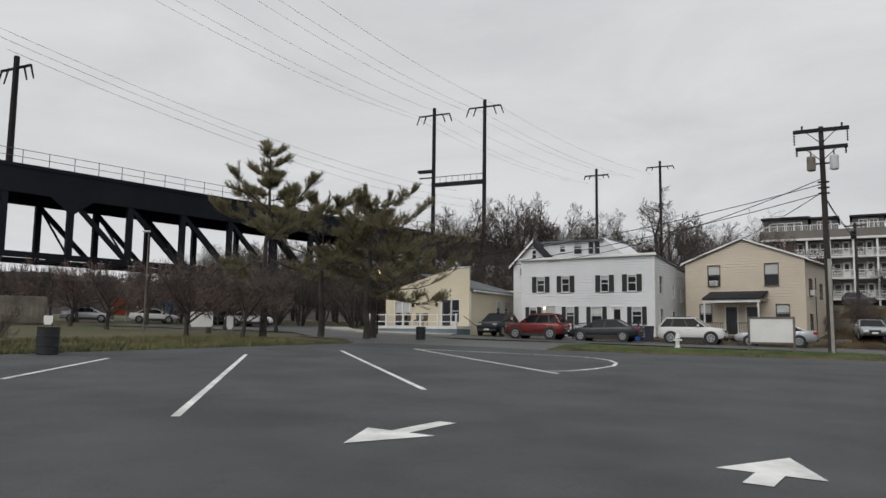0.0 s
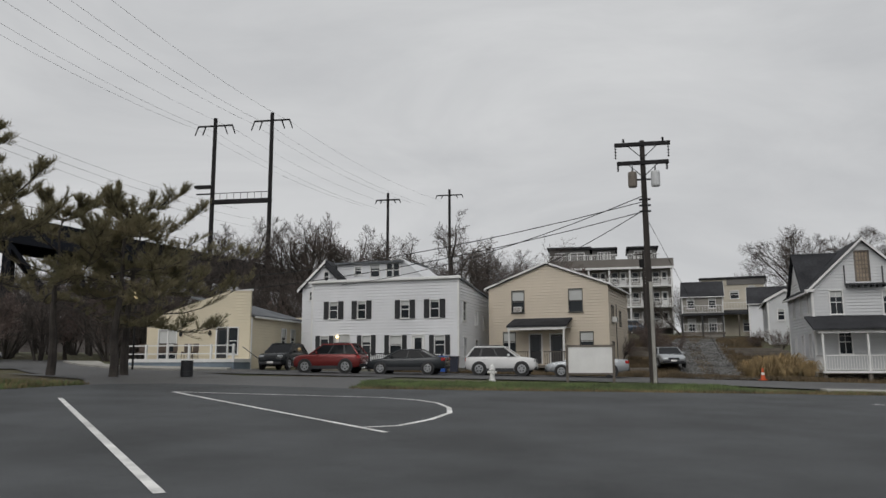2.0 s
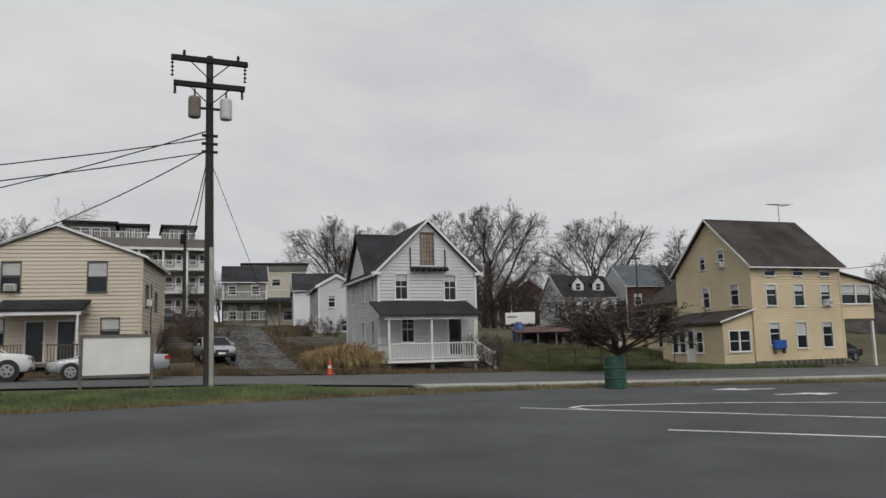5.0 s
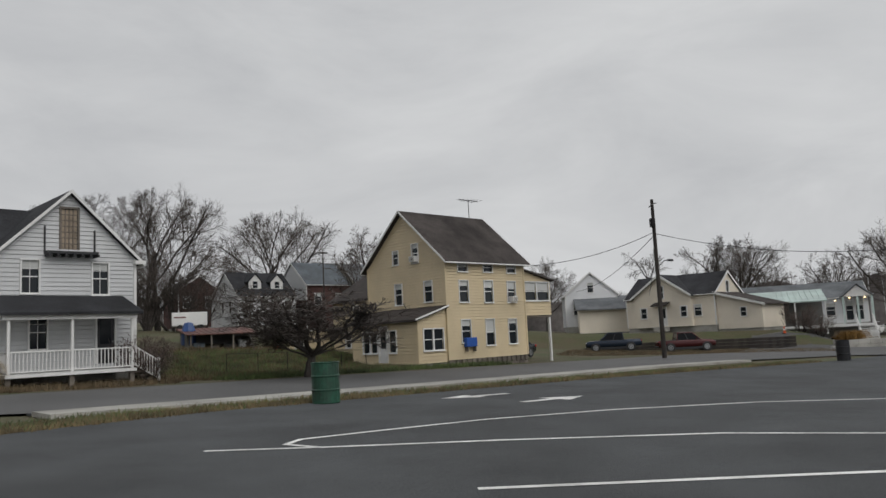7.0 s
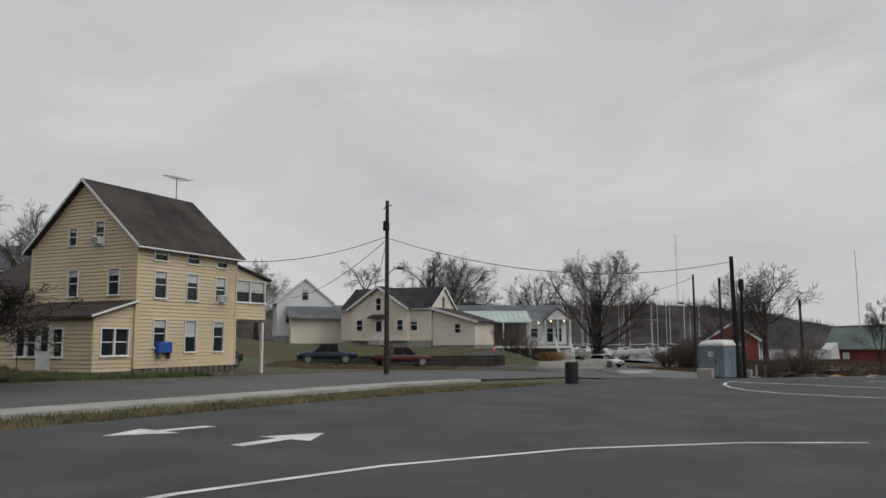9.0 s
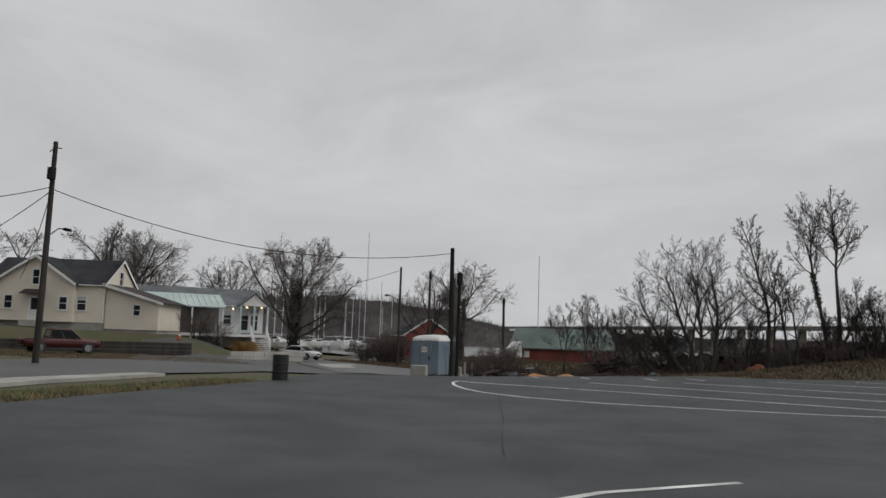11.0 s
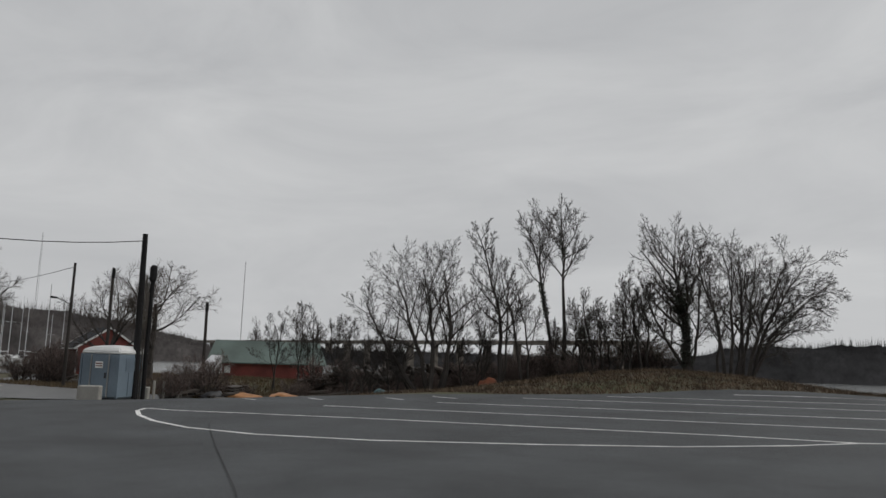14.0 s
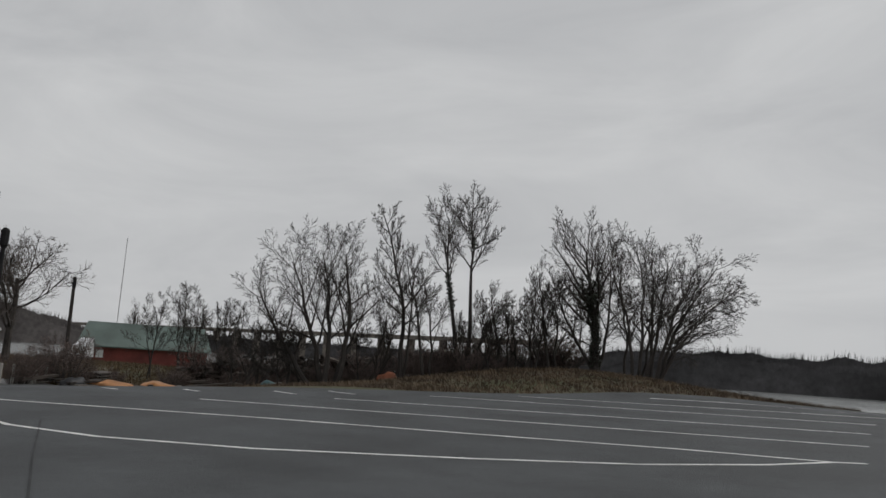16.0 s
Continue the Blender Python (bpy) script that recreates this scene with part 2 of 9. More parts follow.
def prism(bm, poly, h0, h1, axis="y"):
    """Extrude a polygon. axis y: polygon in x, z; axis x: in y, z; axis z: in x, y."""
    put = {"y": lambda p, h: (p[0], h, p[1]), "x": lambda p, h: (h, p[0], p[1]), "z": lambda p, h: (p[0], p[1], h)}[axis]
    a = [bm.verts.new(put(p, h0)) for p in poly]
    b = [bm.verts.new(put(p, h1)) for p in poly]
    n = len(poly)
    bm.faces.new(a[::-1])
    bm.faces.new(b)
    for i in range(n):
        bm.faces.new((a[i], a[(i + 1) % n], b[(i + 1) % n], b[i]))
    return bm


def drape(name, edge_a, edge_b, nu, nv, dz, mat, label, category, thick=0.0, parent=None):
    """A sheet of ground between two lines, laid on the terrain."""
    def along(line, t):
        d = [0.0]
        for p, q in zip(line, line[1:]):
            d.append(d[-1] + math.dist(p, q))
        s = t * d[-1]
        for i in range(len(line) - 1):
            if s <= d[i + 1] + 1e-9:
                f = (s - d[i]) / max(1e-9, d[i + 1] - d[i])
                return [a + f * (b - a) for a, b in zip(line[i], line[i + 1])]
        return line[-1]
    bm = bmesh.new()
    grid = []
    for i in range(nu + 1):
        a, b = along(edge_a, i / nu), along(edge_b, i / nu)
        row = []
        for j in range(nv + 1):
            f = j / nv
            x, y = a[0] + f * (b[0] - a[0]), a[1] + f * (b[1] - a[1])
            row.append(bm.verts.new((x, y, height(x, y) + dz)))
        grid.append(row)
    for i in range(nu):
        for j in range(nv):
            bm.faces.new((grid[i][j], grid[i + 1][j], grid[i + 1][j + 1], grid[i][j + 1]))
    if thick:
        r = bmesh.ops.extrude_face_region(bm, geom=list(bm.faces))
        bmesh.ops.translate(bm, vec=(0, 0, -thick), verts=[v for v in r["geom"] if isinstance(v, bmesh.types.BMVert)])
    return solo(name, bm, mat, label, category, "structure")


def siding(bm, m, span, z0, z1, holes=(), step=0.2, thick=0.14):
    """A clapboard wall in m's plane (x along, y inward, z up); span(z) gives its two ends; holes go through it."""
    cuts, lip, gap, deep = {z0, z1}, 0.16 * step, 0.13 * step, 0.035
    z = z0 + step
    while z < z1 - 0.02:
        cuts |= {round(z - gap, 4), round(z, 4)}
        z += step
    for h in holes:
        cuts |= {h[1], h[3]}
    cuts = sorted(c for c in cuts if z0 - 1e-6 <= c <= z1 + 1e-6)

    known = {}

    def vert(p):
        key = tuple(round(c, 4) for c in p)
        if key not in known:
            known[key] = bm.verts.new(m @ Vector(p))
        return known[key]

    def quad(*ps):
        vs = list(dict.fromkeys(vert(p) for p in ps))
        if len(vs) > 2:
            bm.faces.new(vs)

    for a, b in zip(cuts, cuts[1:]):
        if b - a < 1e-4:
            continue
        la, ra = span(a)
        lb, rb = span(b)
        mid = (a + b) / 2
        pieces = [(la, lb, ra, rb)]
        for h in sorted(holes):
            if h[1] < mid < h[3]:
                l0, l1, r0, r1 = pieces.pop()
                pieces += [(l0, l1, h[0], h[0]), (h[2], h[2], r0, r1)]
        for l0, l1, r0, r1 in pieces:
            if r0 - l0 < 1e-3 and r1 - l1 < 1e-3:
                continue
            k = math.floor((mid - z0) / step)
            ya, yb = (-lip + (lip - 0.004) * min(1.0, max(0.0, (z - z0) / step - k)) for z in (a, b))
            if (mid - z0) / step - k > 1 - gap / step:
                ya = yb = deep
                quad((l0, -0.004, a), (r0, -0.004, a), (r0, deep, a), (l0, deep, a))
            quad((l0, ya, a), (r0, ya, a), (r1, yb, b), (l1, yb, b))
            if ya < -0.98 * lip:
                quad((l0, deep, a), (r0, deep, a), (r0, ya, a), (l0, ya, a))
            quad((l0, thick, a), (l1, thick, b), (r1, thick, b), (r0, thick, a))
            quad((l0, ya, a), (l1, yb, b), (l1, thick, b), (l0, thick, a))
            quad((r0, ya, a), (r0, thick, a), (r1, thick, b), (r1, yb, b))
    for x0, a, x1, b in holes:
        quad((x0, -0.004, b), (x0, thick, b), (x1, thick, b), (x1, -0.004, b))
        quad((x0, -0.004, a), (x1, -0.004, a), (x1, thick, a), (x0, thick, a))


def hollow(bm, x0, z0, x1, z1, t, y0, y1):
    """A rectangular frame of width t round an opening, in one piece."""
    outer = [(x0 - t, z0 - t), (x1 + t, z0 - t), (x1 + t, z1 + t), (x0 - t, z1 + t)]
    inner = [(x0, z0), (x1, z0), (x1, z1), (x0, z1)]
    v = [[bm.verts.new((x, y, z)) for x, z in ring] for ring in (outer, inner) for y in (y0, y1)]
    for i in range(4):
        k = (i + 1) % 4
        bm.faces.new((v[0][i], v[0][k], v[2][k], v[2][i]))
        bm.faces.new((v[1][i], v[3][i], v[3][k], v[1][k]))
        bm.faces.new((v[0][i], v[1][i], v[1][k], v[0][k]))
        bm.faces.new((v[2][i], v[2][k], v[3][k], v[3][i]))
    return bm


def window(parent, m, x0, z0, x1, z1, blind=0.0, frame_mat=None, shutters=0.0, grid=False, double=False, trim=0.07):
    """A sash window: trim, two panes, sill and, where seen, a blind or shutters."""
    frame_mat = frame_mat or TRIM
    t, mid = trim, (z0 + z1) / 2

    def bar(name, row, mat):
        b = boxes(row)
        bmesh.ops.transform(b, matrix=m, verts=b.verts)
        part(name, b, mat, w)
    bm = hollow(bmesh.new(), x0, z0, x1, z1, t, -0.075, 0.10)
    bmesh.ops.transform(bm, matrix=m, verts=bm.verts)
    w = part("window", bm, frame_mat, parent)
    bar("meeting_rail", (x0, 0.005, mid - 0.025, x1, 0.075, mid + 0.025), frame_mat)
    c = (x0 + x1) / 2
    if double:
        bar("mullion", (c - 0.05, -0.045, z0, c + 0.05, 0.09, z1), frame_mat)
    if grid:
        for row in ((c - 0.012, 0.02, z0, c + 0.012, 0.05, mid), (c - 0.012, 0.02, mid, c + 0.012, 0.05, z1), (x0, 0.02, (mid + z1) / 2 - 0.012, x1, 0.05, (mid + z1) / 2 + 0.012)):
            bar("glazing_bar", row, frame_mat)
    for a, b, y in ((z0, mid, 0.055), (mid, z1, 0.035)):
        bm = boxes((x0, y, a, x1, y + 0.012, b))
        bmesh.ops.transform(bm, matrix=m, verts=bm.verts)
        part("pane", bm, GLASS, w)
    bm = boxes((x0 - t - 0.03, -0.12, z0 - t - 0.03, x1 + t + 0.03, -0.0, z0 - t + 0.02))
    bmesh.ops.transform(bm, matrix=m, verts=bm.verts)
    part("window_sill", bm, frame_mat, w)
    if blind:
        bm = bmesh.new()
        n = max(2, int(blind * (z1 - z0) / 0.06))
        line = [(0.020 if k % 2 else 0.030, z1 - 0.03 * k) for k in range(2 * n)]
        prism(bm, line + [(y + 0.006, z) for y, z in reversed(line)], x0 + 0.01, x1 - 0.01, "x")
        bmesh.ops.transform(bm, matrix=m, verts=bm.verts)
        part("blind", bm, BLIND, w, "lowered pale window blind")
    if shutters:
        for a in (x0 - t - shutters, x1 + t):
            bm = bmesh.new()
            box(bm, a + 0.01, -0.085, z0 - t, a + shutters - 0.01, -0.03, z1 + t)
            for k in range(int((z1 - z0) / 0.16)):
                zz = z0 + 0.16 * k
                box(bm, a + 0.05, -0.095, zz, a + shutters - 0.05, -0.08, zz + 0.10)
            bmesh.ops.transform(bm, matrix=m, verts=bm.verts)
            part("shutter", bm, SHUTTER, w, "black louvred shutter")
    return w


def door(parent, m, x0, z0, x1, z1, mat=None, lite=True):
    t = 0.09
    bm = boxes((x0 - t, -0.075, z0, x0, 0.1, z1 + t), (x1, -0.075, z0, x1 + t, 0.1, z1 + t), (x0, -0.075, z1, x1, 0.1, z1 + t))
    bmesh.ops.transform(bm, matrix=m, verts=bm.verts)
    f = part("door_frame", bm, TRIM, parent)
    bm = boxes((x0, 0.0, z0, x1, 0.05, z1))
    bmesh.ops.transform(bm, matrix=m, verts=bm.verts)
    part("door", bm, mat or DOOR_DARK, f)
    if lite:
        bm = boxes((x0 + 0.14, -0.012, z0 + 0.9, x1 - 0.14, 0.0, z1 - 0.15))
        bmesh.ops.transform(bm, matrix=m, verts=bm.verts)
        part("pane", bm, GLASS, f)
    bm = bmesh.new()
    tube(bm, (x1 - 0.08, -0.07, z0 + 1.0), (x1 - 0.08, 0.0, z0 + 1.0), 0.03)
    bmesh.ops.transform(bm, matrix=m, verts=bm.verts)
    part("handle", bm, ALLOY, f)
    return f


def slab(points, thick=0.16):
    """A roof plane through four corners, thick downwards."""
    bm = bmesh.new()
    top = [bm.verts.new(p) for p in points]
    low = [bm.verts.new(Vector(p) - Vector((0, 0, thick))) for p in points]
    n = len(points)
    bm.faces.new(top)
    bm.faces.new(low[::-1])
    for i in range(n):
        bm.faces.new((top[i], low[i], low[(i + 1) % n], top[(i + 1) % n]))
    return bm


def gable_roof(parent, x0, x1, y0, y1, eave, ridge, mat, along="x", over=0.3, rake=0.25, trim=True, board=0.10):
    """Two roof planes with white rake boards. along: the ridge's direction."""
    if along == "x":
        ym = (y0 + y1) / 2
        k = (ridge - eave) / (ym - y0)
        for ya, s in ((y0, -1), (y1, 1)):
            e = eave - k * over
            part("roof", slab([(x0 - rake, ya + s * over, e + 0.12), (x1 + rake, ya + s * over, e + 0.12), (x1 + rake, ym, ridge + 0.12), (x0 - rake, ym, ridge + 0.12)]), mat, parent)
        if trim:
            for x in (x0 - rake - 0.03, x1 + rake):
                for ya, s in ((y0, -1), (y1, 1)):
                    e = eave - k * over
                    bm = bmesh.new()
                    prism(bm, [(ya + s * over, e - board), (ya + s * over, e + 0.13), (ym, ridge + 0.13), (ym, ridge - board)], x, x + 0.03, "x")
                    part("rake_board", bm, TRIM, parent)
            for ya, s in ((y0, -1), (y1, 1)):
                e = eave - k * over
                part("gutter", boxes((x0 - rake, ya + s * over - 0.05, e - 0.03, x1 + rake, ya + s * over + 0.05, e + 0.06), bevel=0.02), TRIM, parent)
    else:
        xm = (x0 + x1) / 2
        k = (ridge - eave) / (xm - x0)
        for xa, s in ((x0, -1), (x1, 1)):
            e = eave - k * over
            part("roof", slab([(xa + s * over, y0 - rake, e + 0.12), (xa + s * over, y1 + rake, e + 0.12), (xm, y1 + rake, ridge + 0.12), (xm, y0 - rake, ridge + 0.12)]), mat, parent)
        if trim:
            for xa, s in ((x0, -1), (x1, 1)):
                e = eave - k * over
                for y in (y0 - rake - 0.03, y1 + rake):
                    bm = bmesh.new()
                    prism(bm, [(xa + s * over, e - board), (xa + s * over, e + 0.13), (xm, ridge + 0.13), (xm, ridge - board)], y, y + 0.03, "y")
                    part("rake_board", bm, TRIM, parent)
                part("gutter", boxes((xa + s * over - 0.06, y0 - rake, e - 0.06, xa + s * over + 0.06, y1 + rake, e + 0.06), bevel=0.02), TRIM, parent)


FRONT = Matrix.Identity(4)


def right_side(length):
    """The plane of the right wall: its x runs back from the front corner."""
    return pose(length, 0, 0, 0, 0, 90)


def left_side(depth):
    """The plane of the left wall: its x runs from the back corner to the front."""
    return pose(0, depth, 0, 0, 0, -90)


def shell(parent, length, depth, z0, eave, ridge, mat, gable="none", holes=None, base=None, step=0.2):
    """Four clapboard walls with their openings; the gable walls run up to the ridge."""
    holes = holes or {}
    planes = {"front": (FRONT, length), "right": (right_side(length), depth), "left": (left_side(depth), depth), "back": (pose(length, depth, 0, 0, 0, 180), length)}
    for side, (m, w) in planes.items():
        bm = bmesh.new()
        peaked = (gable == "front" and side in ("front", "back")) or (gable == "side" and side in ("left", "right"))
        top = ridge if peaked else eave

        def span(z, w=w, peaked=peaked):
            if not peaked or z <= eave:
                return 0.0, w
            f = (z - eave) / (ridge - eave) * w / 2
            return f, w - f
        siding(bm, m, span, z0, top - 0.001, holes.get(side, ()), step)
        part("wall", bm, mat, parent)
    if base:
        part("foundation", boxes((0.05, 0.05, base, length - 0.05, depth - 0.05, z0)), CONCRETE, parent)
    for x, y in ((0, 0), (length, 0), (0, depth), (length, depth)):
        part("corner_board", boxes((x - 0.06, y - 0.06, z0, x + 0.06, y + 0.06, eave)), TRIM if mat not in (YELLOW_SIDING, TAN_SIDING) else mat, parent)


def railing(parent, a, b, z, h, mat, gap=0.13, posts=True):
    """A rail with balusters between two points on a deck."""
    a, b = Vector((*a, z)), Vector((*b, z + (0 if len(a) == 2 else 0)))
    d = b - a
    n = max(2, int(d.length / gap))
    bm = bmesh.new()
    turn = d.to_track_quat("X", "Z").to_matrix().to_4x4()
    m = Matrix.Translation(a) @ turn
    box(bm, 0, -0.045, h - 0.06, d.length, 0.045, h, m=m)
    box(bm, 0, -0.03, 0.07, d.length, 0.03, 0.12, m=m)
    rail = part("railing", bm, mat, parent)
    bm = boxes((-0.018, -0.018, 0.1, 0.018, 0.018, h - 0.05))
    mesh = finish("baluster", bm, mat)
    for i in range(n):
        o = part("baluster", mesh, mat, rail)
        o.matrix_local = m @ Matrix.Translation((d.length * (i + 0.5) / n, 0, 0))
    return rail

# ---- ground ----


def ground_sheet():
    def ticks(lo, hi, step):
        near = [lo + i * step for i in range(int((hi - lo) / step) + 1)]
        far = [15, 40, 90, 200, 450, 1000, 2200]
        return [lo - d for d in reversed(far)] + near + [hi + d for d in far]
    xs, ys = ticks(-70, 150, 2.0), ticks(-70, 150, 2.0)
    verts = [(x, y, height(x, y) - 0.035 + 0.02 * noise.noise((x * 0.3, y * 0.3, 0))) for x in xs for y in ys]
    n = len(ys)
    faces = [(i * n + j, (i + 1) * n + j, (i + 1) * n + j + 1, i * n + j + 1) for i in range(len(xs) - 1) for j in range(n - 1)]
    me = bpy.data.meshes.new("ground")
    me.from_pydata(verts, [], faces)
    me.materials.append(GRASS)
    for f in me.polygons:
        f.use_smooth = True
    return tagged(new("ground", me), "damp winter grass and bare earth", "ground", kind="structure")


ground_sheet()

bm = bmesh.new()
vs = [bm.verts.new(p) for p in ((-600, -30, -2), (700, -30, -2), (1500, -900, -2), (-900, -900, -2))]
bm.faces.new(vs)
solo("river", bm, WATER, "wide calm grey river under an overcast sky", "river", "structure")

# the lot: from the near left round to the river side
LOT_FAR = [(-30, 5), (-13.6, 23.6), (-9.3, 31.0), (-4.5, 39.2), (-1.0, 39.9), (4.9, 36.0), (10.5, 34.5), (15.6, 33.4), (21.1, 32.1), (25.8, 30.5),
           (30.5, 27.7), (38.0, 23.2), (44.8, 18.4), (53.1, 12.2), (62, 6.0)]
LOT_NEAR = [(-30, -25), (-20, -25), (-10, -25), (0, -25), (8, -25), (14, -25), (20, -25), (26, -25), (30, -25), (33, -24.5), (38, -21.5), (44, -16.0), (49.5, -10.0),
            (54.5, -5.0), (62, 1.0)]
drape("parking_lot", LOT_FAR, LOT_NEAR, 60, 34, 0.02, ASPHALT, "dark wet asphalt boat-ramp parking lot", "parking lot")
drape("lot_entrance", [(-4.6, 38.5), (-5.5, 44), (-10, 50)], [(5.2, 35.8), (6.5, 42.5), (9, 47)], 8, 6, 0.015, STREET, "worn asphalt drive between lot and street", "driveway")


drape("park_road", [(-5.5, 44), (-9.5, 52), (-14, 66), (-22, 84)], [(2, 47), (-2.5, 56), (-6.5, 66), (-13, 86)], 16, 4, 0.02, STREET, "worn asphalt park road curving under the bridge", "road")


def street_line(v, u0, u1, n=12):
    """A line along the street, v metres off the lot's corner, bending to the left end."""
    out = []
    for i in range(n + 1):
        u = u0 + (u1 - u0) * i / n
        bend = 0.0030 * max(0.0, 2.0 - u) ** 2 * 0.4
        x, y = 0.866 * u + 0.5 * (v - bend), -0.5 * u + 0.866 * (v - bend)
        out.append((x, y))
    return out


def stepped_line(rows):
    """A line on the plan through points given along and across the street."""
    return [(0.866 * u + 0.5 * v, -0.5 * u + 0.866 * v) for u, v in rows]


STREET_NEAR = street_line(46.0, -60, -2, 16) + stepped_line([(-0.5, 45.8), (2.0, 44.2), (4.5, 42.9), (8, 42.75), (20, 42.8), (32, 43.3), (41, 42.4), (46, 40.8), (54, 38.5)])
STREET_FAR = street_line(54.2, -60, -2, 16) + stepped_line([(1, 53.0), (4, 52.7), (12, 52.5), (22, 52.4), (34, 52.8), (44, 52.8), (56, 52.4), (66, 50.0)])
drape("street", STREET_NEAR, STREET_FAR, 90, 5, 0.03, STREET, "patched old asphalt street", "road")
drape("pavement", stepped_line([(4.2, 41.2), (9, 40.9), (20, 41.1), (32, 41.7), (40.5, 41.2)]), stepped_line([(4.2, 42.5), (9, 42.35), (20, 42.4), (32, 42.9), (40.5, 42.2)]), 50, 1, 0.10, CONCRETE,
      "pale worn concrete pavement beside the street", "pavement", thick=0.12)
drape("gutter_line", stepped_line([(4.2, 42.5), (9, 42.35), (20, 42.4), (32, 42.9), (40.5, 42.2)]), stepped_line([(4.2, 42.9), (9, 42.7), (20, 42.75), (32, 43.25), (40.5, 42.55)]), 50, 1, 0.036, TAR,
      "dark wet gutter along the pavement", "gutter", thick=0.05)
drape("side_street", [(61, 6.4), (66, 12), (80, 14), (110, 8)], [(66, 2), (70, 3), (82, 1), (112, -8)], 16, 5, 0.035, STREET, "asphalt side street down to the marina", "road")
drape("dirt_apron", [(62, 0.8), (70, 2.6), (82, 0.6), (112, -8.4)], [(66, -8), (76, -12), (88, -16), (114, -22)], 20, 8, 0.02, GRAVEL, "bare gravelly dirt beyond the toilet", "ground")
drape("concrete_apron", [(74.5, 1.0), (80, -0.2), (86, -2.0)], [(77.5, -2.2), (83, -4.0), (88.5, -6.8)], 10, 4, 0.05, CONCRETE, "cracked pale concrete apron", "pavement")
drape("driveway", [(31.9, 45.0), (33.2, 49.5), (36.5, 55.5), (41.5, 63.5), (49.0, 74.0), (58.5, 82.0)], [(25.8, 48.2), (29.3, 53.0), (32.4, 58.5), (37.0, 66.5), (44.0, 77.0), (55.0, 84.0)], 36, 5, 0.03, GRAVEL, "rutted gravel drive climbing between the houses", "driveway")

# ---- markings ----


def stripe(points, width, label="white painted parking line on asphalt", closed=False):
    bm = bmesh.new()
    pts = [Vector((*p, 0)) for p in points]
    fine = []
    for a, b in zip(pts, pts[1:]):
        n = max(1, int((b - a).length / 0.8))
        fine += [a + (b - a) * (i / n) for i in range(n)]
    fine.append(pts[-1])
    last = None
    for i, p in enumerate(fine):
        d = fine[min(i + 1, len(fine) - 1)] - fine[max(i - 1, 0)]
        s = Vector((-d.y, d.x, 0)).normalized() * width / 2
        row = [bm.verts.new((q.x, q.y, height(q.x, q.y) + 0.028)) for q in (p + s, p - s)]
        if last:
            bm.faces.new((last[0], row[0], row[1], last[1]))
        last = row
    return solo("lot_line", bm, LINE, label, "road marking", group="parking lines")


W = 0.13
stripe([(-9.0, 15.9), (-9.95, 23.1)], W)
stripe([(-3.75, 11.0), (-6.77, 26.7)], W)
stripe([(-0.36, 15.7), (-4.05, 30.9)], W)
stripe([(-1.25, 33.9), (3.12, 21.0)], W)
stripe([(-1.25, 33.9), (1.5, 32.5), (5.0, 30.7), (5.85, 29.5), (6.1, 28.3), (5.95, 26.6), (5.5, 25.0), (4.6, 23.4), (3.6, 22.15), (2.85, 21.95)], W)
stripe([(17.5, 22.1), (18.7, 19.0), (20.2, 15.0), (20.5, 14.0)], W)
stripe([(19.7, 26.7), (20.3, 25.0), (21.3, 22.6), (22.4, 19.4), (22.6, 16.5), (22.5, 13.2)], W)
stripe([(20.25, 25.1), (20.5, 25.8), (21.1, 25.85), (22.4, 24.95), (24.3, 23.5), (26.3, 21.3), (28.2, 18.2), (29.2, 14.9), (29.35, 12.3)], W)
# the long end island of the trailer stalls
stripe([(51.0, 4.15), (50.2, 4.9), (48.7, 5.7), (46.9, 6.35), (44.8, 6.75), (42.5, 6.6), (39.9, 5.7), (37.0, 3.95), (34.8, 2.35), (33.2, 0.6), (32.3, -0.85)], W)
stripe([(51.0, 4.15), (49.8, 4.1), (43.0, 1.85), (38.8, 0.75), (34.9, -0.4), (32.3, -0.85), (31.8, -1.15)], W)
for a, b in (((48.1, -0.5), (31.9, -4.7)), ((46.6, -4.6), (32.0, -8.5)), ((46.0, -9.3), (32.0, -12.6)), ((44.3, -13.2), (31.6, -16.6)), ((53.9, -1.6), (52.6, -1.2)), ((51.9, -3.2), (50.6, -2.7)),
             ((49.9, -5.4), (48.5, -4.9)), ((49.2, -7.5), (47.6, -7.0)), ((40.2, -17.0), (30.5, -20.2))):
    stripe([a, b], W)


def arrow(x, y, heading, size=1.0, tail=1.05):
    """A painted arrow: a barbed head and a short shaft."""
    bm = bmesh.new()
    poly = [(-0.53, 0.1), (0.0, 1.25), (0.53, 0.1), (0.14, 0.1), (0.14, -tail), (-0.14, -tail), (-0.14, 0.1)]
    c, s = math.cos(radians(heading)), math.sin(radians(heading))
    vs = []
    for px, py in poly:
        wx, wy = x + size * (c * px - s * py), y + size * (s * px + c * py)
        vs.append(bm.verts.new((wx, wy, height(wx, wy) + 0.029)))
    for q in ((0, 6, 1), (6, 3, 1), (3, 2, 1), (5, 4, 3, 6)):
        bm.faces.new([vs[i] for i in q])
    return solo("lane_arrow", bm, LINE, "white painted direction arrow on asphalt", "road marking", group="lane arrows")


arrow(-0.48, 10.17, 148, 1.0)
arrow(3.22, 7.77, -33, 1.0, 0.5)
arrow(30.42, 25.09, 52, 1.0)
arrow(29.18, 22.93, -123, 1.0)



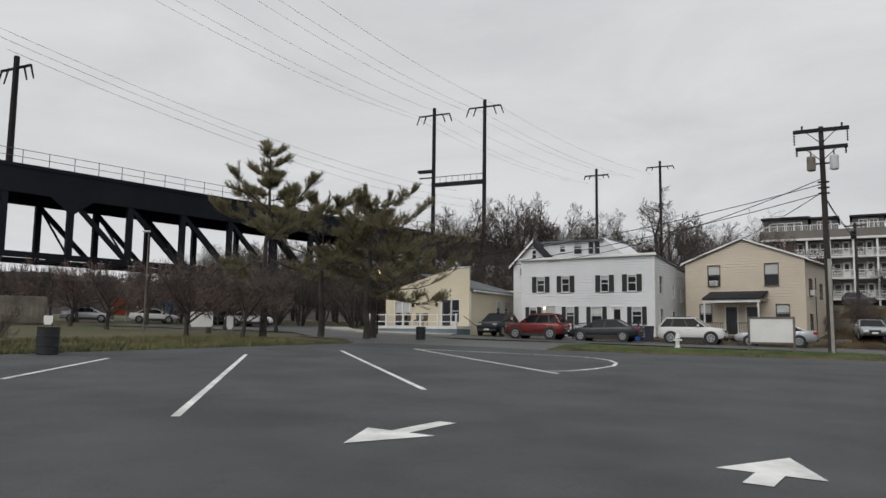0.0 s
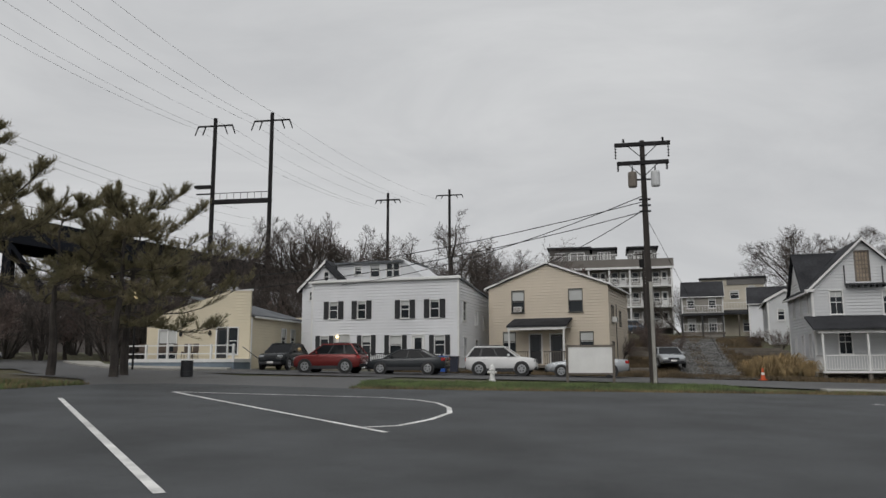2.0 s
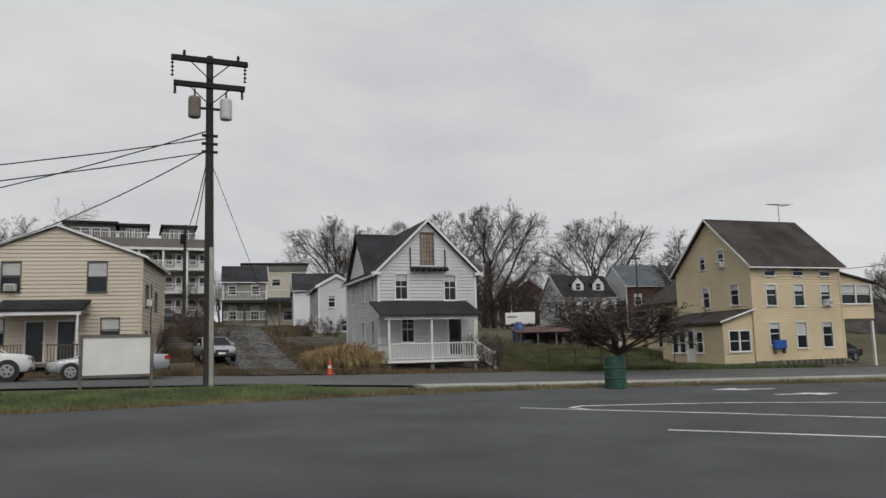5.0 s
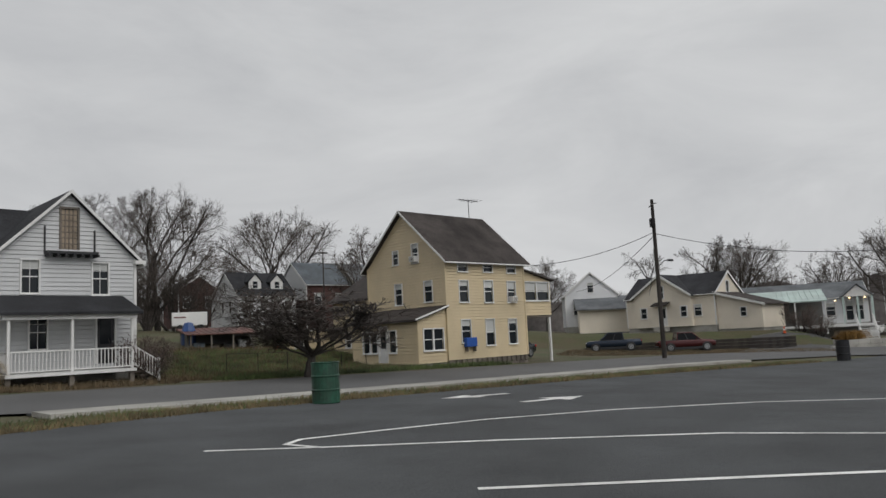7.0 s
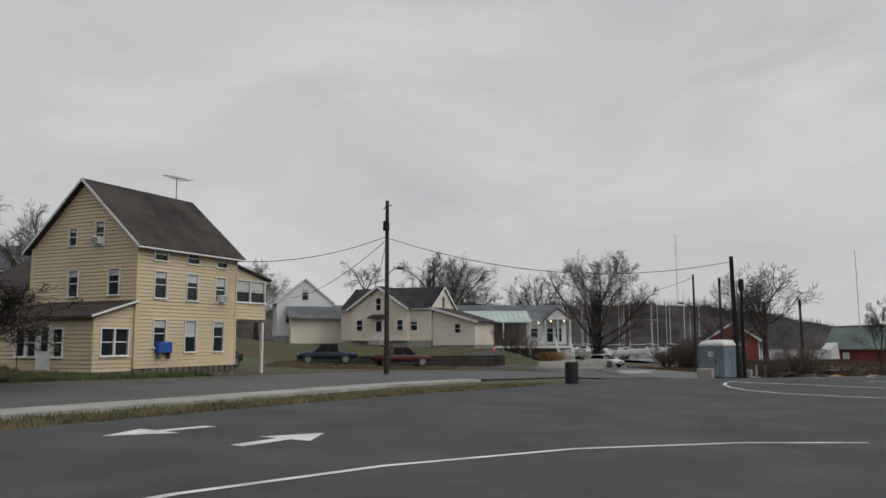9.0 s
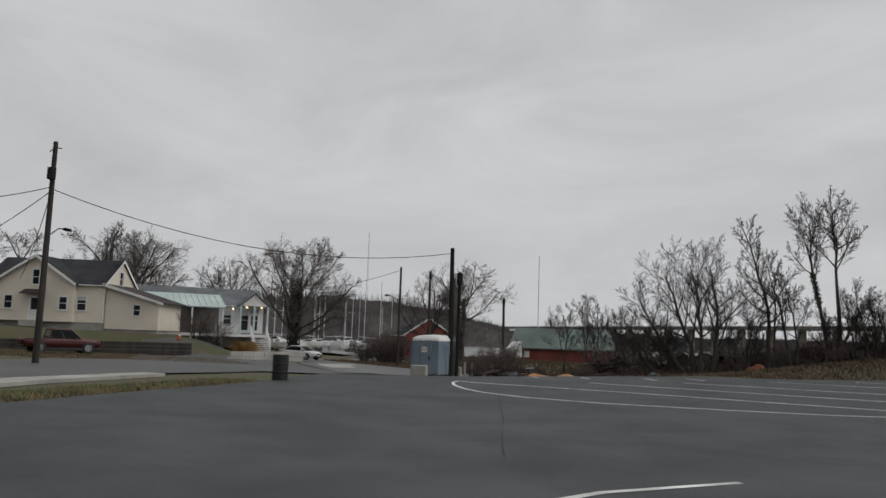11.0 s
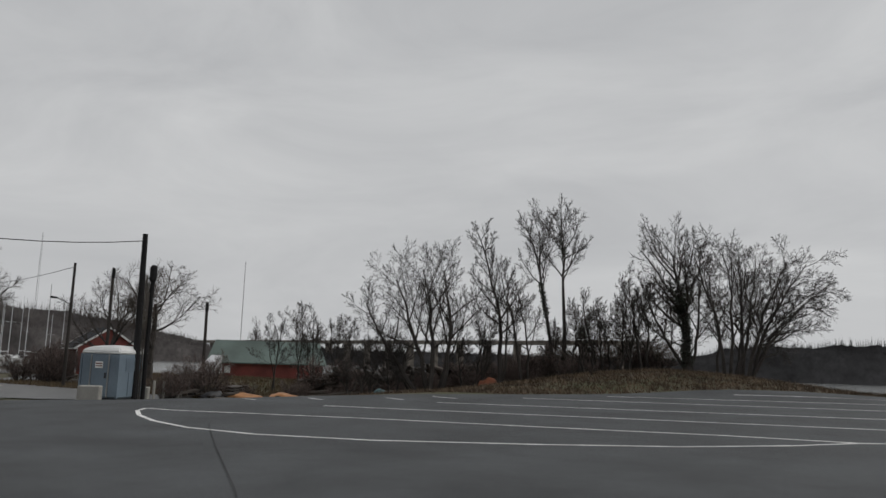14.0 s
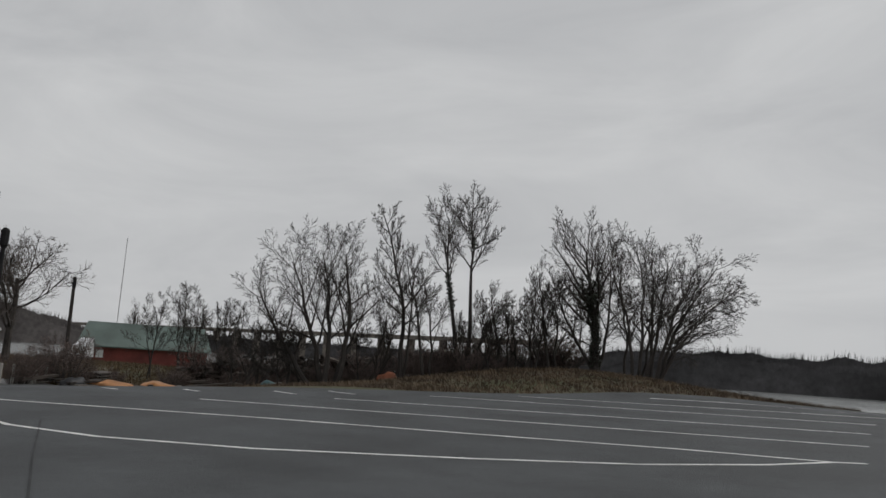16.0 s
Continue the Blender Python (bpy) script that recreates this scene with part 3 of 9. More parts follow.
def seam(points, width=0.04):
    ob = stripe(points, width, "dark tar-filled seam across the asphalt")
    ob.data.materials.clear()
    ob.data.materials.append(TAR)
    ob.name = "asphalt_seam"
    return tagged(ob, "dark tar-filled seam across the asphalt", "asphalt seam", "asphalt seams")


seam([(45.2, 5.9), (41.0, 8.6), (37.3, 10.9), (34.2, 13.0), (32.0, 14.4)], 0.03)

# ---- houses ----


def white_house():
    o = thing("house", pose(6.49, 63.5, 0, 0, 0, -33.6), "two-storey white sided house with black shutters and a flat-fronted roof", "house")
    up = [(1.42, 5.02, 2.04, 6.2), (3.62, 5.0, 4.22, 6.2), (6.92, 4.97, 7.5, 6.17), (9.08, 4.97, 9.7, 6.17)]
    low = [(0.75, 2.45, 1.35, 3.75), (1.45, 2.45, 1.95, 3.75), (2.2, 2.45, 3.0, 3.85), (4.0, 2.45, 4.62, 3.75), (6.1, 2.45, 6.95, 3.72), (9.4, 2.45, 10.1, 3.7)]
    d = (7.78, 1.65, 8.58, 3.72)
    side_up = [(1.0, 4.8, 1.7, 6.1), (4.3, 4.6, 4.8, 5.6), (6.6, 4.4, 7.0, 5.3)]
    side_low = [(1.2, 2.3, 1.8, 3.6), (4.2, 2.2, 4.9, 3.5)]
    length, depth = 11.1, 8.7
    # the front wall and flat-pitched main block
    for m, w, top, holes in ((FRONT, length, lambda z: (0.0, 11.1), up + low + [d]),):
        bm = bmesh.new()
        siding(bm, m, top, 1.5, 7.6, holes, step=0.21)
        part("wall", bm, WHITE_SIDING, o)
    for m, flip, holes in ((right_side(length), False, side_up + side_low), (left_side(depth), True, [])):
        bm = bmesh.new()

        def span(z, flip=flip):
            if z <= 6.8:
                return 0.0, depth
            f = (z - 6.8) / 0.8 * depth
            return (0.0, depth - f) if not flip else (f, depth)
        siding(bm, m, span, 1.5, 7.59, holes, step=0.21)
        part("wall", bm, WHITE_SIDING, o)
    bm = bmesh.new()
    siding(bm, pose(length, depth, 0, 0, 0, 180), lambda z: (0.0, 11.1), 1.5, 6.8)
    part("wall", bm, WHITE_SIDING, o)
    part("foundation", boxes((0.05, 0.05, 0.7, length - 0.05, depth - 0.05, 1.5)), CONCRETE, o)
    part("roof", slab([(-0.15, -0.2, 7.72), (length + 0.15, -0.2, 7.72), (length + 0.15, depth + 0.2, 6.9), (-0.15, depth + 0.2, 6.9)], 0.12), GREY_SHINGLE, o)
    part("cornice", boxes((-0.25, -0.28, 7.58, length + 0.2, -0.02, 7.78), bevel=0.03), TRIM, o)
    for x in (-0.05, length - 0.07):
        part("corner_board", boxes((x, -0.05, 1.5, x + 0.12, 0.07, 7.5)), TRIM, o)
    for i, (x0, z0, x1, z1) in enumerate(up):
        window(o, FRONT, x0, z0, x1, z1, blind=(0.3, 0.2, 0.3, 0.15)[i], shutters=0.42, trim=0.05)
    for i, (x0, z0, x1, z1) in enumerate(low):
        window(o, FRONT, x0, z0, x1, z1, blind=(0.2, 0.5, 0.7, 0.4, 0.5, 0.3)[i], trim=0.05, shutters=0.36 if i in (0, 3, 4, 5) else 0)
    door(o, FRONT, *d, mat=TRIM)
    for x0, z0, x1, z1 in side_up + side_low:
        window(o, right_side(length), x0, z0, x1, z1)
    # the attic storey behind the front
    y0 = 3.0
    bm = bmesh.new()
    siding(bm, pose(-2.4, y0, 0), lambda z: (0.0, 4.1) if z <= 7.6 else ((z - 7.6) / 1.95 * 2.05, 4.1 - (z - 7.6) / 1.95 * 2.05), 1.2, 9.55, [(0.65, 6.7, 1.0, 7.3), (1.85, 8.1, 2.2, 8.8)])
    part("wall", bm, WHITE_SIDING, o)
    for x0, z0, x1, z1 in ((0.65, 6.7, 1.0, 7.3), (1.85, 8.1, 2.2, 8.8)):
        window(o, pose(-2.4, y0, 0), x0, z0, x1, z1)
    bm = bmesh.new()
    siding(bm, pose(-2.4, y0 + 7, 0, 0, 0, -90), lambda z: (0.0, 7.0), 1.2, 7.6)
    part("wall", bm, WHITE_SIDING, o)
    for xa, s in ((-2.4, -1), (1.7, 1)):
        part("roof", slab([(xa + s * 0.3, y0 - 0.3, 7.45), (xa + s * 0.3, y0 + 7, 7.45), (-0.35, y0 + 7, 9.72), (-0.35, y0 - 0.3, 9.72)]), SHINGLE, o)
        bm = bmesh.new()
        low = 0.25 if s < 0 else 0.62
        prism(bm, [(xa + s * 0.3, 7.5 - low), (xa + s * 0.3, 7.48), (-0.35, 9.75), (-0.35, 9.75 - low)], y0 - 0.34, y0 - 0.3, "y")
        part("rake_board", bm, TRIM if s < 0 else SHINGLE, o)
    bm = bmesh.new()
    holes = [(1.9, 8.6, 2.4, 9.15), (3.2, 8.35, 3.9, 9.3), (4.5, 8.3, 4.95, 9.3), (5.05, 8.3, 5.5, 9.3)]
    siding(bm, pose(0, y0 + 0.3, 0), lambda z: (0.4, 7.4 - max(0.0, z - 8.2) * 1.25), 7.2, 9.5, holes)
    part("wall", bm, WHITE_SIDING, o)
    for i, h in enumerate(holes):
        window(o, pose(0, y0 + 0.3, 0), *h, blind=0.0 if i > 1 else 0.4)
    part("roof", slab([(0.3, y0 + 0.0, 9.5), (5.9, y0 + 0.0, 9.5), (5.9, y0 + 6, 9.75), (0.3, y0 + 6, 9.75)], 0.14), GREY_SHINGLE, o)
    part("roof", slab([(5.8, y0 + 0.2, 9.6), (7.6, y0 + 0.2, 8.1), (7.6, y0 + 6, 8.1), (5.8, y0 + 6, 9.6)], 0.14), WHITE_SIDING, o)
    # porch decks and rails
    for x0, x1, y in ((-0.3, 3.9, -1.6), (5.2, 10.4, -1.6)):
        part("deck", boxes((x0, y, 1.35, x1, -0.03, 1.5)), GREY_WOOD, o)
        railing(o, (x0, y), (x1, y), 1.5, 1.0, SHUTTER, 0.14)
        for k, x in enumerate((x0, x1)):
            part("post", boxes((x - 0.06, y - 0.06, 1.0, x + 0.06, y + 0.06, 2.6)), SHUTTER, o)
            part("post", boxes((x - 0.06, -0.4, 0.8, x + 0.06, -0.28, 1.35)), GREY_WOOD, o)
    lamp = bmesh.new()
    lathe(lamp, [(0.02, -0.1), (0.09, -0.06), (0.1, 0.05), (0.03, 0.1)], 10, (2.08, -0.12, 3.7))
    part("porch_lamp", lamp, WARM, o, "small lit porch lamp")
    return o


def air_conditioner(m, x, z, wide=0.55):
    ob = thing("air_conditioner", m @ Matrix.Translation((x, -0.12, z)), "white window air conditioner set in a sash", "air conditioner")
    part("body", boxes((0, -0.25, 0, wide, 0.2, 0.38), bevel=0.02), TRIM, ob)
    bm = bmesh.new()
    for i in range(6):
        box(bm, 0.04, -0.262, 0.05 + i * 0.05, wide - 0.04, -0.248, 0.075 + i * 0.05)
    part("grille", bm, GREY_WOOD, ob)
    return ob


BRONZE = material("dull_bronze_frame", (0.10, 0.095, 0.085), 0.5, var=0.08)


def tan_house():
    base = pose(19.37, 61.2, 0, 0, 0, -38.3)
    o = thing("house", base, "two-storey tan sided house with a front gable and small porch", "house")
    length, depth, eave, ridge = 8.75, 8.2, 7.35, 9.0
    up = [(1.75, 5.5, 2.65, 7.05), (6.0, 5.45, 6.95, 7.05)]
    low = [(1.05, 2.7, 1.95, 4.05), (6.75, 2.75, 7.65, 4.0)]
    doors = [(3.05, 1.75, 3.9, 3.85), (4.6, 1.75, 5.45, 3.85)]
    side = [(1.2, 4.7, 1.9, 5.9), (4.5, 4.6, 5.1, 5.7), (1.2, 2.2, 1.8, 3.3)]
    shell(o, length, depth, 1.45, eave, ridge, TAN_SIDING, "front", {"front": up + low + doors, "right": side}, base=0.6, step=0.21)
    gable_roof(o, 0, length, 0, depth, eave, ridge, SHINGLE, "y", 0.35, 0.2, board=0.0)
    for i, h in enumerate(up + low):
        window(o, FRONT, *h, blind=(0.5, 0.55, 0.6, 0.6)[i], frame_mat=BRONZE, trim=0.045)
    for h in doors:
        door(o, FRONT, *h)
    for h in side:
        window(o, right_side(length), *h, frame_mat=BRONZE, trim=0.045)
    # porch roof on posts, with a railed deck
    part("porch_roof", slab([(1.9, -2.0, 4.45), (6.2, -2.0, 4.45), (6.2, 0, 5.05), (1.9, 0, 5.05)], 0.14), SHINGLE, o)
    part("porch_beam", boxes((1.95, -1.95, 4.12, 6.15, -1.82, 4.32)), TRIM, o)
    part("porch_ceiling", boxes((1.95, -1.95, 4.28, 6.15, -0.02, 4.31)), TRIM, o)
    for x in (2.05, 6.0):
        part("post", boxes((x - 0.05, -1.94, 1.5, x + 0.05, -1.84, 4.2)), TRIM, o)
    part("deck", boxes((1.3, -2.1, 1.5, 6.5, -0.03, 1.68)), GREY_WOOD, o)
    for x in (1.4, 3.9, 6.4):
        part("post", boxes((x - 0.06, -2.0, 0.8, x + 0.06, -1.88, 1.5)), GREY_WOOD, o)
    railing(o, (1.35, -2.05), (3.5, -2.05), 1.68, 0.95, GREY_WOOD, 0.15)
    railing(o, (4.6, -2.05), (6.45, -2.05), 1.68, 0.95, GREY_WOOD, 0.15)
    railing(o, (6.45, -2.05), (6.45, -0.1), 1.68, 0.95, GREY_WOOD, 0.15)
    part("downpipe", boxes((length - 0.02, -0.12, 1.4, length + 0.07, -0.03, 7.1)), TAN_SIDING, o)
    bm = bmesh.new()
    for i in range(9):
        tube(bm, (length + 0.06, 3.0 + 0.06 * math.sin(i), 1.6 + i * 0.5), (length + 0.06, 3.0 + 0.06 * math.sin(i + 1), 2.1 + i * 0.5), 0.03, n=5)
    part("cable_conduit", bm, WIRE, o)
    air_conditioner(base, 1.95, 5.5)
    air_conditioner(base @ right_side(length), 1.25, 4.7, 0.7)
    return o


PLYWOOD = material("greyed_plywood", (0.30, 0.24, 0.18), 0.8, var=0.2, scale=4, fine=12)


def porch_house():
    base = pose(36.39, 47.68, 0, 0, 0, -30)
    o = thing("house", base, "weathered pale grey sided house with a front gable and white-railed porch", "house")
    length, depth, eave, ridge = 6.1, 7.8, 6.55, 9.5
    up = [(1.05, 4.85, 1.75, 6.3), (4.1, 4.8, 4.8, 6.25)]
    hatch = (2.7, 6.85, 3.4, 8.75)
    low, d = [(1.4, 2.35, 2.1, 3.8)], (4.3, 1.55, 5.1, 3.72)
    left = [(6.5, 4.9, 7.0, 6.3), (4.2, 4.9, 4.7, 6.2), (6.4, 2.2, 6.95, 3.6), (4.1, 2.2, 4.7, 3.6), (1.8, 4.9, 2.3, 6.1), (1.8, 2.2, 2.3, 3.5)]
    shell(o, length, depth, 1.35, eave, ridge, GREY_SIDING, "front", {"front": up + low + [d, hatch], "left": left}, base=0.2)
    gable_roof(o, 0, length, 0, depth, eave, ridge, SHINGLE, "y", 0.35, 0.3, board=0.04)
    part("cornice_return", boxes((-0.42, -0.34, 6.25, 0.1, 0.0, 6.42)), TRIM, o)
    part("cornice_return", boxes((length - 0.1, -0.34, 6.25, length + 0.42, 0.0, 6.42)), TRIM, o)
    for i, h in enumerate(up + low):
        window(o, FRONT, *h, grid=True, blind=(0.3, 0.25, 0.0)[i])
    # boarded gable doorway over a broken balcony
    x0, z0, x1, z1 = hatch
    leaf = part("boarding", boxes((x0, 0.03, z0, x1, 0.06, z1)), PLYWOOD, o, "old plywood boarding over a doorway")
    for i in range(1, 4):
        x = x0 + (x1 - x0) * i / 4
        part("batten", boxes((x - 0.02, 0.01, z0, x + 0.02, 0.03, z1)), GREY_WOOD, leaf)
    for i in range(1, 7):
        z = z0 + (z1 - z0) * i / 7
        part("batten", boxes((x0, 0.008, z - 0.018, x1, 0.028, z + 0.018)), GREY_WOOD, leaf)
    part("door_frame", boxes((x0 - 0.1, -0.05, z0, x0, 0.05, z1 + 0.1), (x1, -0.05, z0, x1 + 0.1, 0.05, z1 + 0.1), (x0, -0.05, z1, x1, 0.05, z1 + 0.1)), GREY_WOOD, o)
    bm = bmesh.new()
    box(bm, 1.95, -0.5, 6.6, 4.2, -0.02, 6.72)
    shelf = part("balcony", bm, SHUTTER, o, "dark rotting balcony floor")
    for i in range(7):
        part("joist", boxes((2.0 + i * 0.35, -0.62, 6.48, 2.1 + i * 0.35, -0.02, 6.6)), SHUTTER, shelf)
    part("bracket", boxes((1.95, -0.10, 6.72, 2.01, -0.02, 7.9)), SHUTTER, o)
    part("bracket", boxes((4.14, -0.10, 6.72, 4.2, -0.02, 7.8)), SHUTTER, o)
    door(o, FRONT, *d, mat=DOOR_DARK)
    for h in left:
        window(o, left_side(depth), *h)
    # cross gable on the left side with its own dark roof
    bm = bmesh.new()
    siding(bm, pose(-0.06, 6.6, 0, 0, 0, -90), lambda z: (max(0.0, (z - eave) * 0.92), 4.6 - max(0.0, (z - eave) * 0.92)), eave, eave + 2.45)
    part("wall", bm, TRIM, o)
    for ya, s in ((2.0, -1), (6.6, 1)):
        part("roof", slab([(-0.3, ya + s * 0.3, eave - 0.15), (2.9, ya + s * 0.3, eave - 0.15), (2.9, 4.3, eave + 2.75), (-0.3, 4.3, eave + 2.75)]), SHINGLE, o)
    # porch
    x0, x1 = -0.15, 5.25
    part("porch_roof", slab([(x0 - 0.4, -2.4, 3.85), (x1 + 0.25, -2.4, 3.85), (x1 + 0.25, 0, 4.72), (x0 - 0.4, 0, 4.72)], 0.12), SHINGLE, o)
    part("porch_beam", boxes((x0 - 0.1, -2.2, 3.55, x1 + 0.05, -2.05, 3.76)), TRIM, o)
    part("porch_ceiling", boxes((x0 - 0.1, -2.1, 3.7, x1 + 0.05, -0.02, 3.73)), TRIM, o)
    part("deck", boxes((x0, -2.25, 1.16, x1, -0.03, 1.30)), TRIM, o, "white-edged porch deck")
    for x in (0.0, 2.5, 5.1):
        part("post", boxes((x - 0.06, -2.15, 1.3, x + 0.06, -2.03, 3.6), bevel=0.015), TRIM, o)
        part("pier", boxes((x - 0.1, -2.1, 0.3, x + 0.1, -1.9, 1.16)), GREY_WOOD, o)
    railing(o, (0.05, -2.1), (2.45, -2.1), 1.3, 0.95, TRIM, 0.15)
    railing(o, (2.55, -2.1), (5.05, -2.1), 1.3, 0.95, TRIM, 0.15)
    railing(o, (0.0, -2.05), (0.0, -0.1), 1.3, 0.95, TRIM, 0.15)
    for i in range(4):
        part("step", boxes((x1 + i * 0.26, -2.0, 1.08 - i * 0.18, x1 + 0.3 + i * 0.26, -0.9, 1.14 - i * 0.18)), GREY_WOOD, o)
    for k in (0.95, 0.12):
        part("stair_rail", prism(bmesh.new(), [(x1 - 0.05, 1.3 + k), (x1 - 0.05, 1.36 + k), (x1 + 1.1, 0.65 + k), (x1 + 1.1, 0.59 + k)], -2.08, -2.02, "y"), TRIM, o)
    part("newel_post", boxes((x1 + 1.05, -2.1, 0.4, x1 + 1.15, -2.0, 1.7)), TRIM, o)
    for i in range(8):
        x = x1 + 0.05 + i * 0.125
        z = 1.3 - (x - x1 + 0.05) * 0.56
        part("baluster", boxes((x - 0.018, -2.07, z + 0.12, x + 0.018, -2.03, z + 0.95)), TRIM, o)
    part("downpipe", boxes((-0.02, -0.12, 1.2, 0.07, -0.03, 6.4)), TRIM, o)
    return o


STONE = material("brown_rubble_stone", (0.15, 0.13, 0.11), 0.85, var=0.25, scale=3, fine=14, bump=0.5, per_object=0.25)


def yellow_house():
    base = pose(55.8, 32.8, 0, 0, 0, -31)
    o = thing("house", base, "tall yellow clapboard house with a steep brown roof and side sunroom", "house")
    length, depth, eave, ridge = 7.45, 7.75, 6.95, 10.35
    front = [(1.1, 6.1, 1.95, 6.72), (3.45, 6.12, 4.3, 6.68), (5.75, 6.1, 6.6, 6.68), (1.15, 4.15, 1.95, 5.5), (3.45, 4.12, 4.25, 5.52), (5.7, 4.12, 6.5, 5.5),
             (1.2, 1.6, 2.0, 3.0), (3.42, 1.35, 4.22, 3.0), (5.62, 1.35, 6.42, 2.95)]
    gable = [(depth - 4.95, 6.95, depth - 4.4, 7.85), (depth - 3.0, 6.9, depth - 2.4, 8.1), (depth - 4.85, 4.25, depth - 4.15, 5.6), (depth - 1.95, 4.28, depth - 1.2, 5.58)]
    shell(o, length, depth, 0.55, eave, ridge, YELLOW_SIDING, "side", {"front": front, "left": gable}, step=0.19)
    base_wall = part("foundation", boxes((0.06, 0.06, -0.2, length - 0.06, depth - 0.06, 0.55)), STONE, o, "dark rubble stone foundation")
    w = length / 16
    for i in range(16):
        for j in range(2):
            part("stone", boxes((i * w + 0.01 + (0.2 * j if i else 0), -0.02 - 0.02 * ((i * 7 + j * 3) % 3), -0.2 + j * 0.38, (i + 1) * w - 0.01, 0.3, 0.15 + j * 0.38), bevel=0.03), STONE, base_wall)
    gable_roof(o, 0, length, 0, depth, eave, ridge, BROWN_SHINGLE, "x", 0.42, 0.35, board=0.02)
    for i, h in enumerate(front):
        window(o, FRONT, *h, blind=(0.5, 0.4, 0.6, 0.3, 0.35, 0.4, 0.3, 0.55, 0.2)[i], trim=0.05)
    for h in gable:
        window(o, left_side(depth), *h, blind=0.3, trim=0.05)
    air_conditioner(base @ left_side(depth), depth - 2.98, 6.92)
    air_conditioner(base, 5.9, 4.12, 0.45)
    # sunroom against the gable wall
    m = pose(-2.4, 6.6, 0, 0, 0, -90)
    holes = [(1.2, 1.2, 1.85, 2.5), (2.0, 1.2, 2.65, 2.5), (2.85, 0.55, 3.6, 2.75), (3.85, 1.2, 4.5, 2.5)]
    bm = bmesh.new()
    siding(bm, m, lambda z: (0.0, 6.5), 0.45, 3.1, holes)
    part("sunroom_wall", bm, YELLOW_SIDING, o)
    for i, h in enumerate(holes):
        (door(o, m, *h, mat=TRIM) if i == 2 else window(o, m, *h))
    m2 = pose(-2.4, 0.1, 0)
    bm = bmesh.new()
    siding(bm, m2, lambda z: (max(0.0, (z - 3.05) * 3.0), 2.4), 0.45, 3.75, [(0.45, 1.25, 2.05, 2.5)])
    part("sunroom_wall", bm, YELLOW_SIDING, o)
    window(o, m2, 0.45, 1.25, 2.05, 2.5, double=True)
    part("sunroom_roof", slab([(-2.75, -0.2, 3.12), (-2.75, 6.9, 3.12), (0, 6.9, 3.95), (0, -0.2, 3.95)], 0.14), BROWN_SHINGLE, o)
    part("rake_board", prism(bmesh.new(), [(-2.8, 3.04), (-2.8, 3.14), (0, 3.97), (0, 3.87)], -0.25, -0.2, "y"), TRIM, o)
    part("sunroom_base", boxes((-2.35, 0.15, -0.1, -0.05, 6.5, 0.45)), CONCRETE, o)
    # lower wing behind the gable
    bm = bmesh.new()
    siding(bm, pose(0.4, 12.6, 0, 0, 0, -90), lambda z: (0.0, 4.8), 0.5, 5.0, [(1.5, 1.6, 2.1, 2.6), (2.6, 3.6, 3.2, 4.5)])
    part("wing_wall", bm, YELLOW_SIDING, o)
    for h in ((1.5, 1.6, 2.1, 2.6), (2.6, 3.6, 3.2, 4.5)):
        window(o, pose(0.4, 12.6, 0, 0, 0, -90), *h)
    part("wing_roof", slab([(0.0, 7.8, 4.95), (0.0, 12.8, 4.95), (3.4, 12.8, 6.9), (3.4, 7.8, 6.9)], 0.14), BROWN_SHINGLE, o)
    bm = bmesh.new()
    siding(bm, pose(7, 12.6, 0, 0, 0, 180), lambda z: (0.0, 6.6), 0.5, 5.0)
    part("wing_wall", bm, YELLOW_SIDING, o)
    bm = bmesh.new()
    siding(bm, pose(-3.2, 13.2, 0), lambda z: (0.0, 3.6), 0.4, 2.9, [(0.6, 1.2, 1.3, 2.2)])
    part("wing_wall", bm, YELLOW_SIDING, o)
    window(o, pose(-3.2, 13.2, 0), 0.6, 1.2, 1.3, 2.2)
    # raised sun porch over an open bay
    bm = bmesh.new()
    siding(bm, pose(length + 0.03, 0.25, 0), lambda z: (0.0, 3.1 if z < 5.6 else 3.1 - (z - 5.6) * 4.2), 3.2, 6.3, [(0.2, 4.25, 1.5, 5.5), (1.6, 4.25, 2.9, 5.5)])
    part("sun_porch_wall", bm, YELLOW_SIDING, o)
    for h in ((0.2, 4.25, 1.5, 5.5), (1.6, 4.25, 2.9, 5.5)):
        window(o, pose(length + 0.03, 0.25, 0), *h, blind=0.5)
    bm = bmesh.new()
    siding(bm, pose(length + 3.13, 0.25, 0, 0, 0, 90), lambda z: (0.0, 4.5), 3.2, 5.6, [(0.5, 4.25, 2.0, 5.4), (2.4, 4.25, 3.9, 5.4)])
    part("sun_porch_wall", bm, YELLOW_SIDING, o)
    for h in ((0.5, 4.25, 2.0, 5.4), (2.4, 4.25, 3.9, 5.4)):
        window(o, pose(length + 3.13, 0.25, 0, 0, 0, 90), *h)
    part("sun_porch_roof", slab([(length, 0.0, 6.45), (length + 3.45, 0.0, 5.72), (length + 3.45, 5.0, 5.72), (length, 5.0, 6.45)], 0.12), BROWN_SHINGLE, o)
    part("sun_porch_floor", boxes((length + 0.03, 0.3, 3.05, length + 3.1, 4.7, 3.2)), GREY_WOOD, o)
    for y in (0.4, 4.5):
        part("post", boxes((length + 2.95, y - 0.08, -0.4, length + 3.11, y + 0.08, 3.1)), TRIM, o)
    for i in range(12):
        bm = bmesh.new()
        box(bm, length + 0.5 + i * 0.2, 3.2, 0.2 + i * 0.24, length + 0.85 + i * 0.2, 4.2, 0.25 + i * 0.24)
        part("tread", bm, GREY_WOOD, o)
    return o


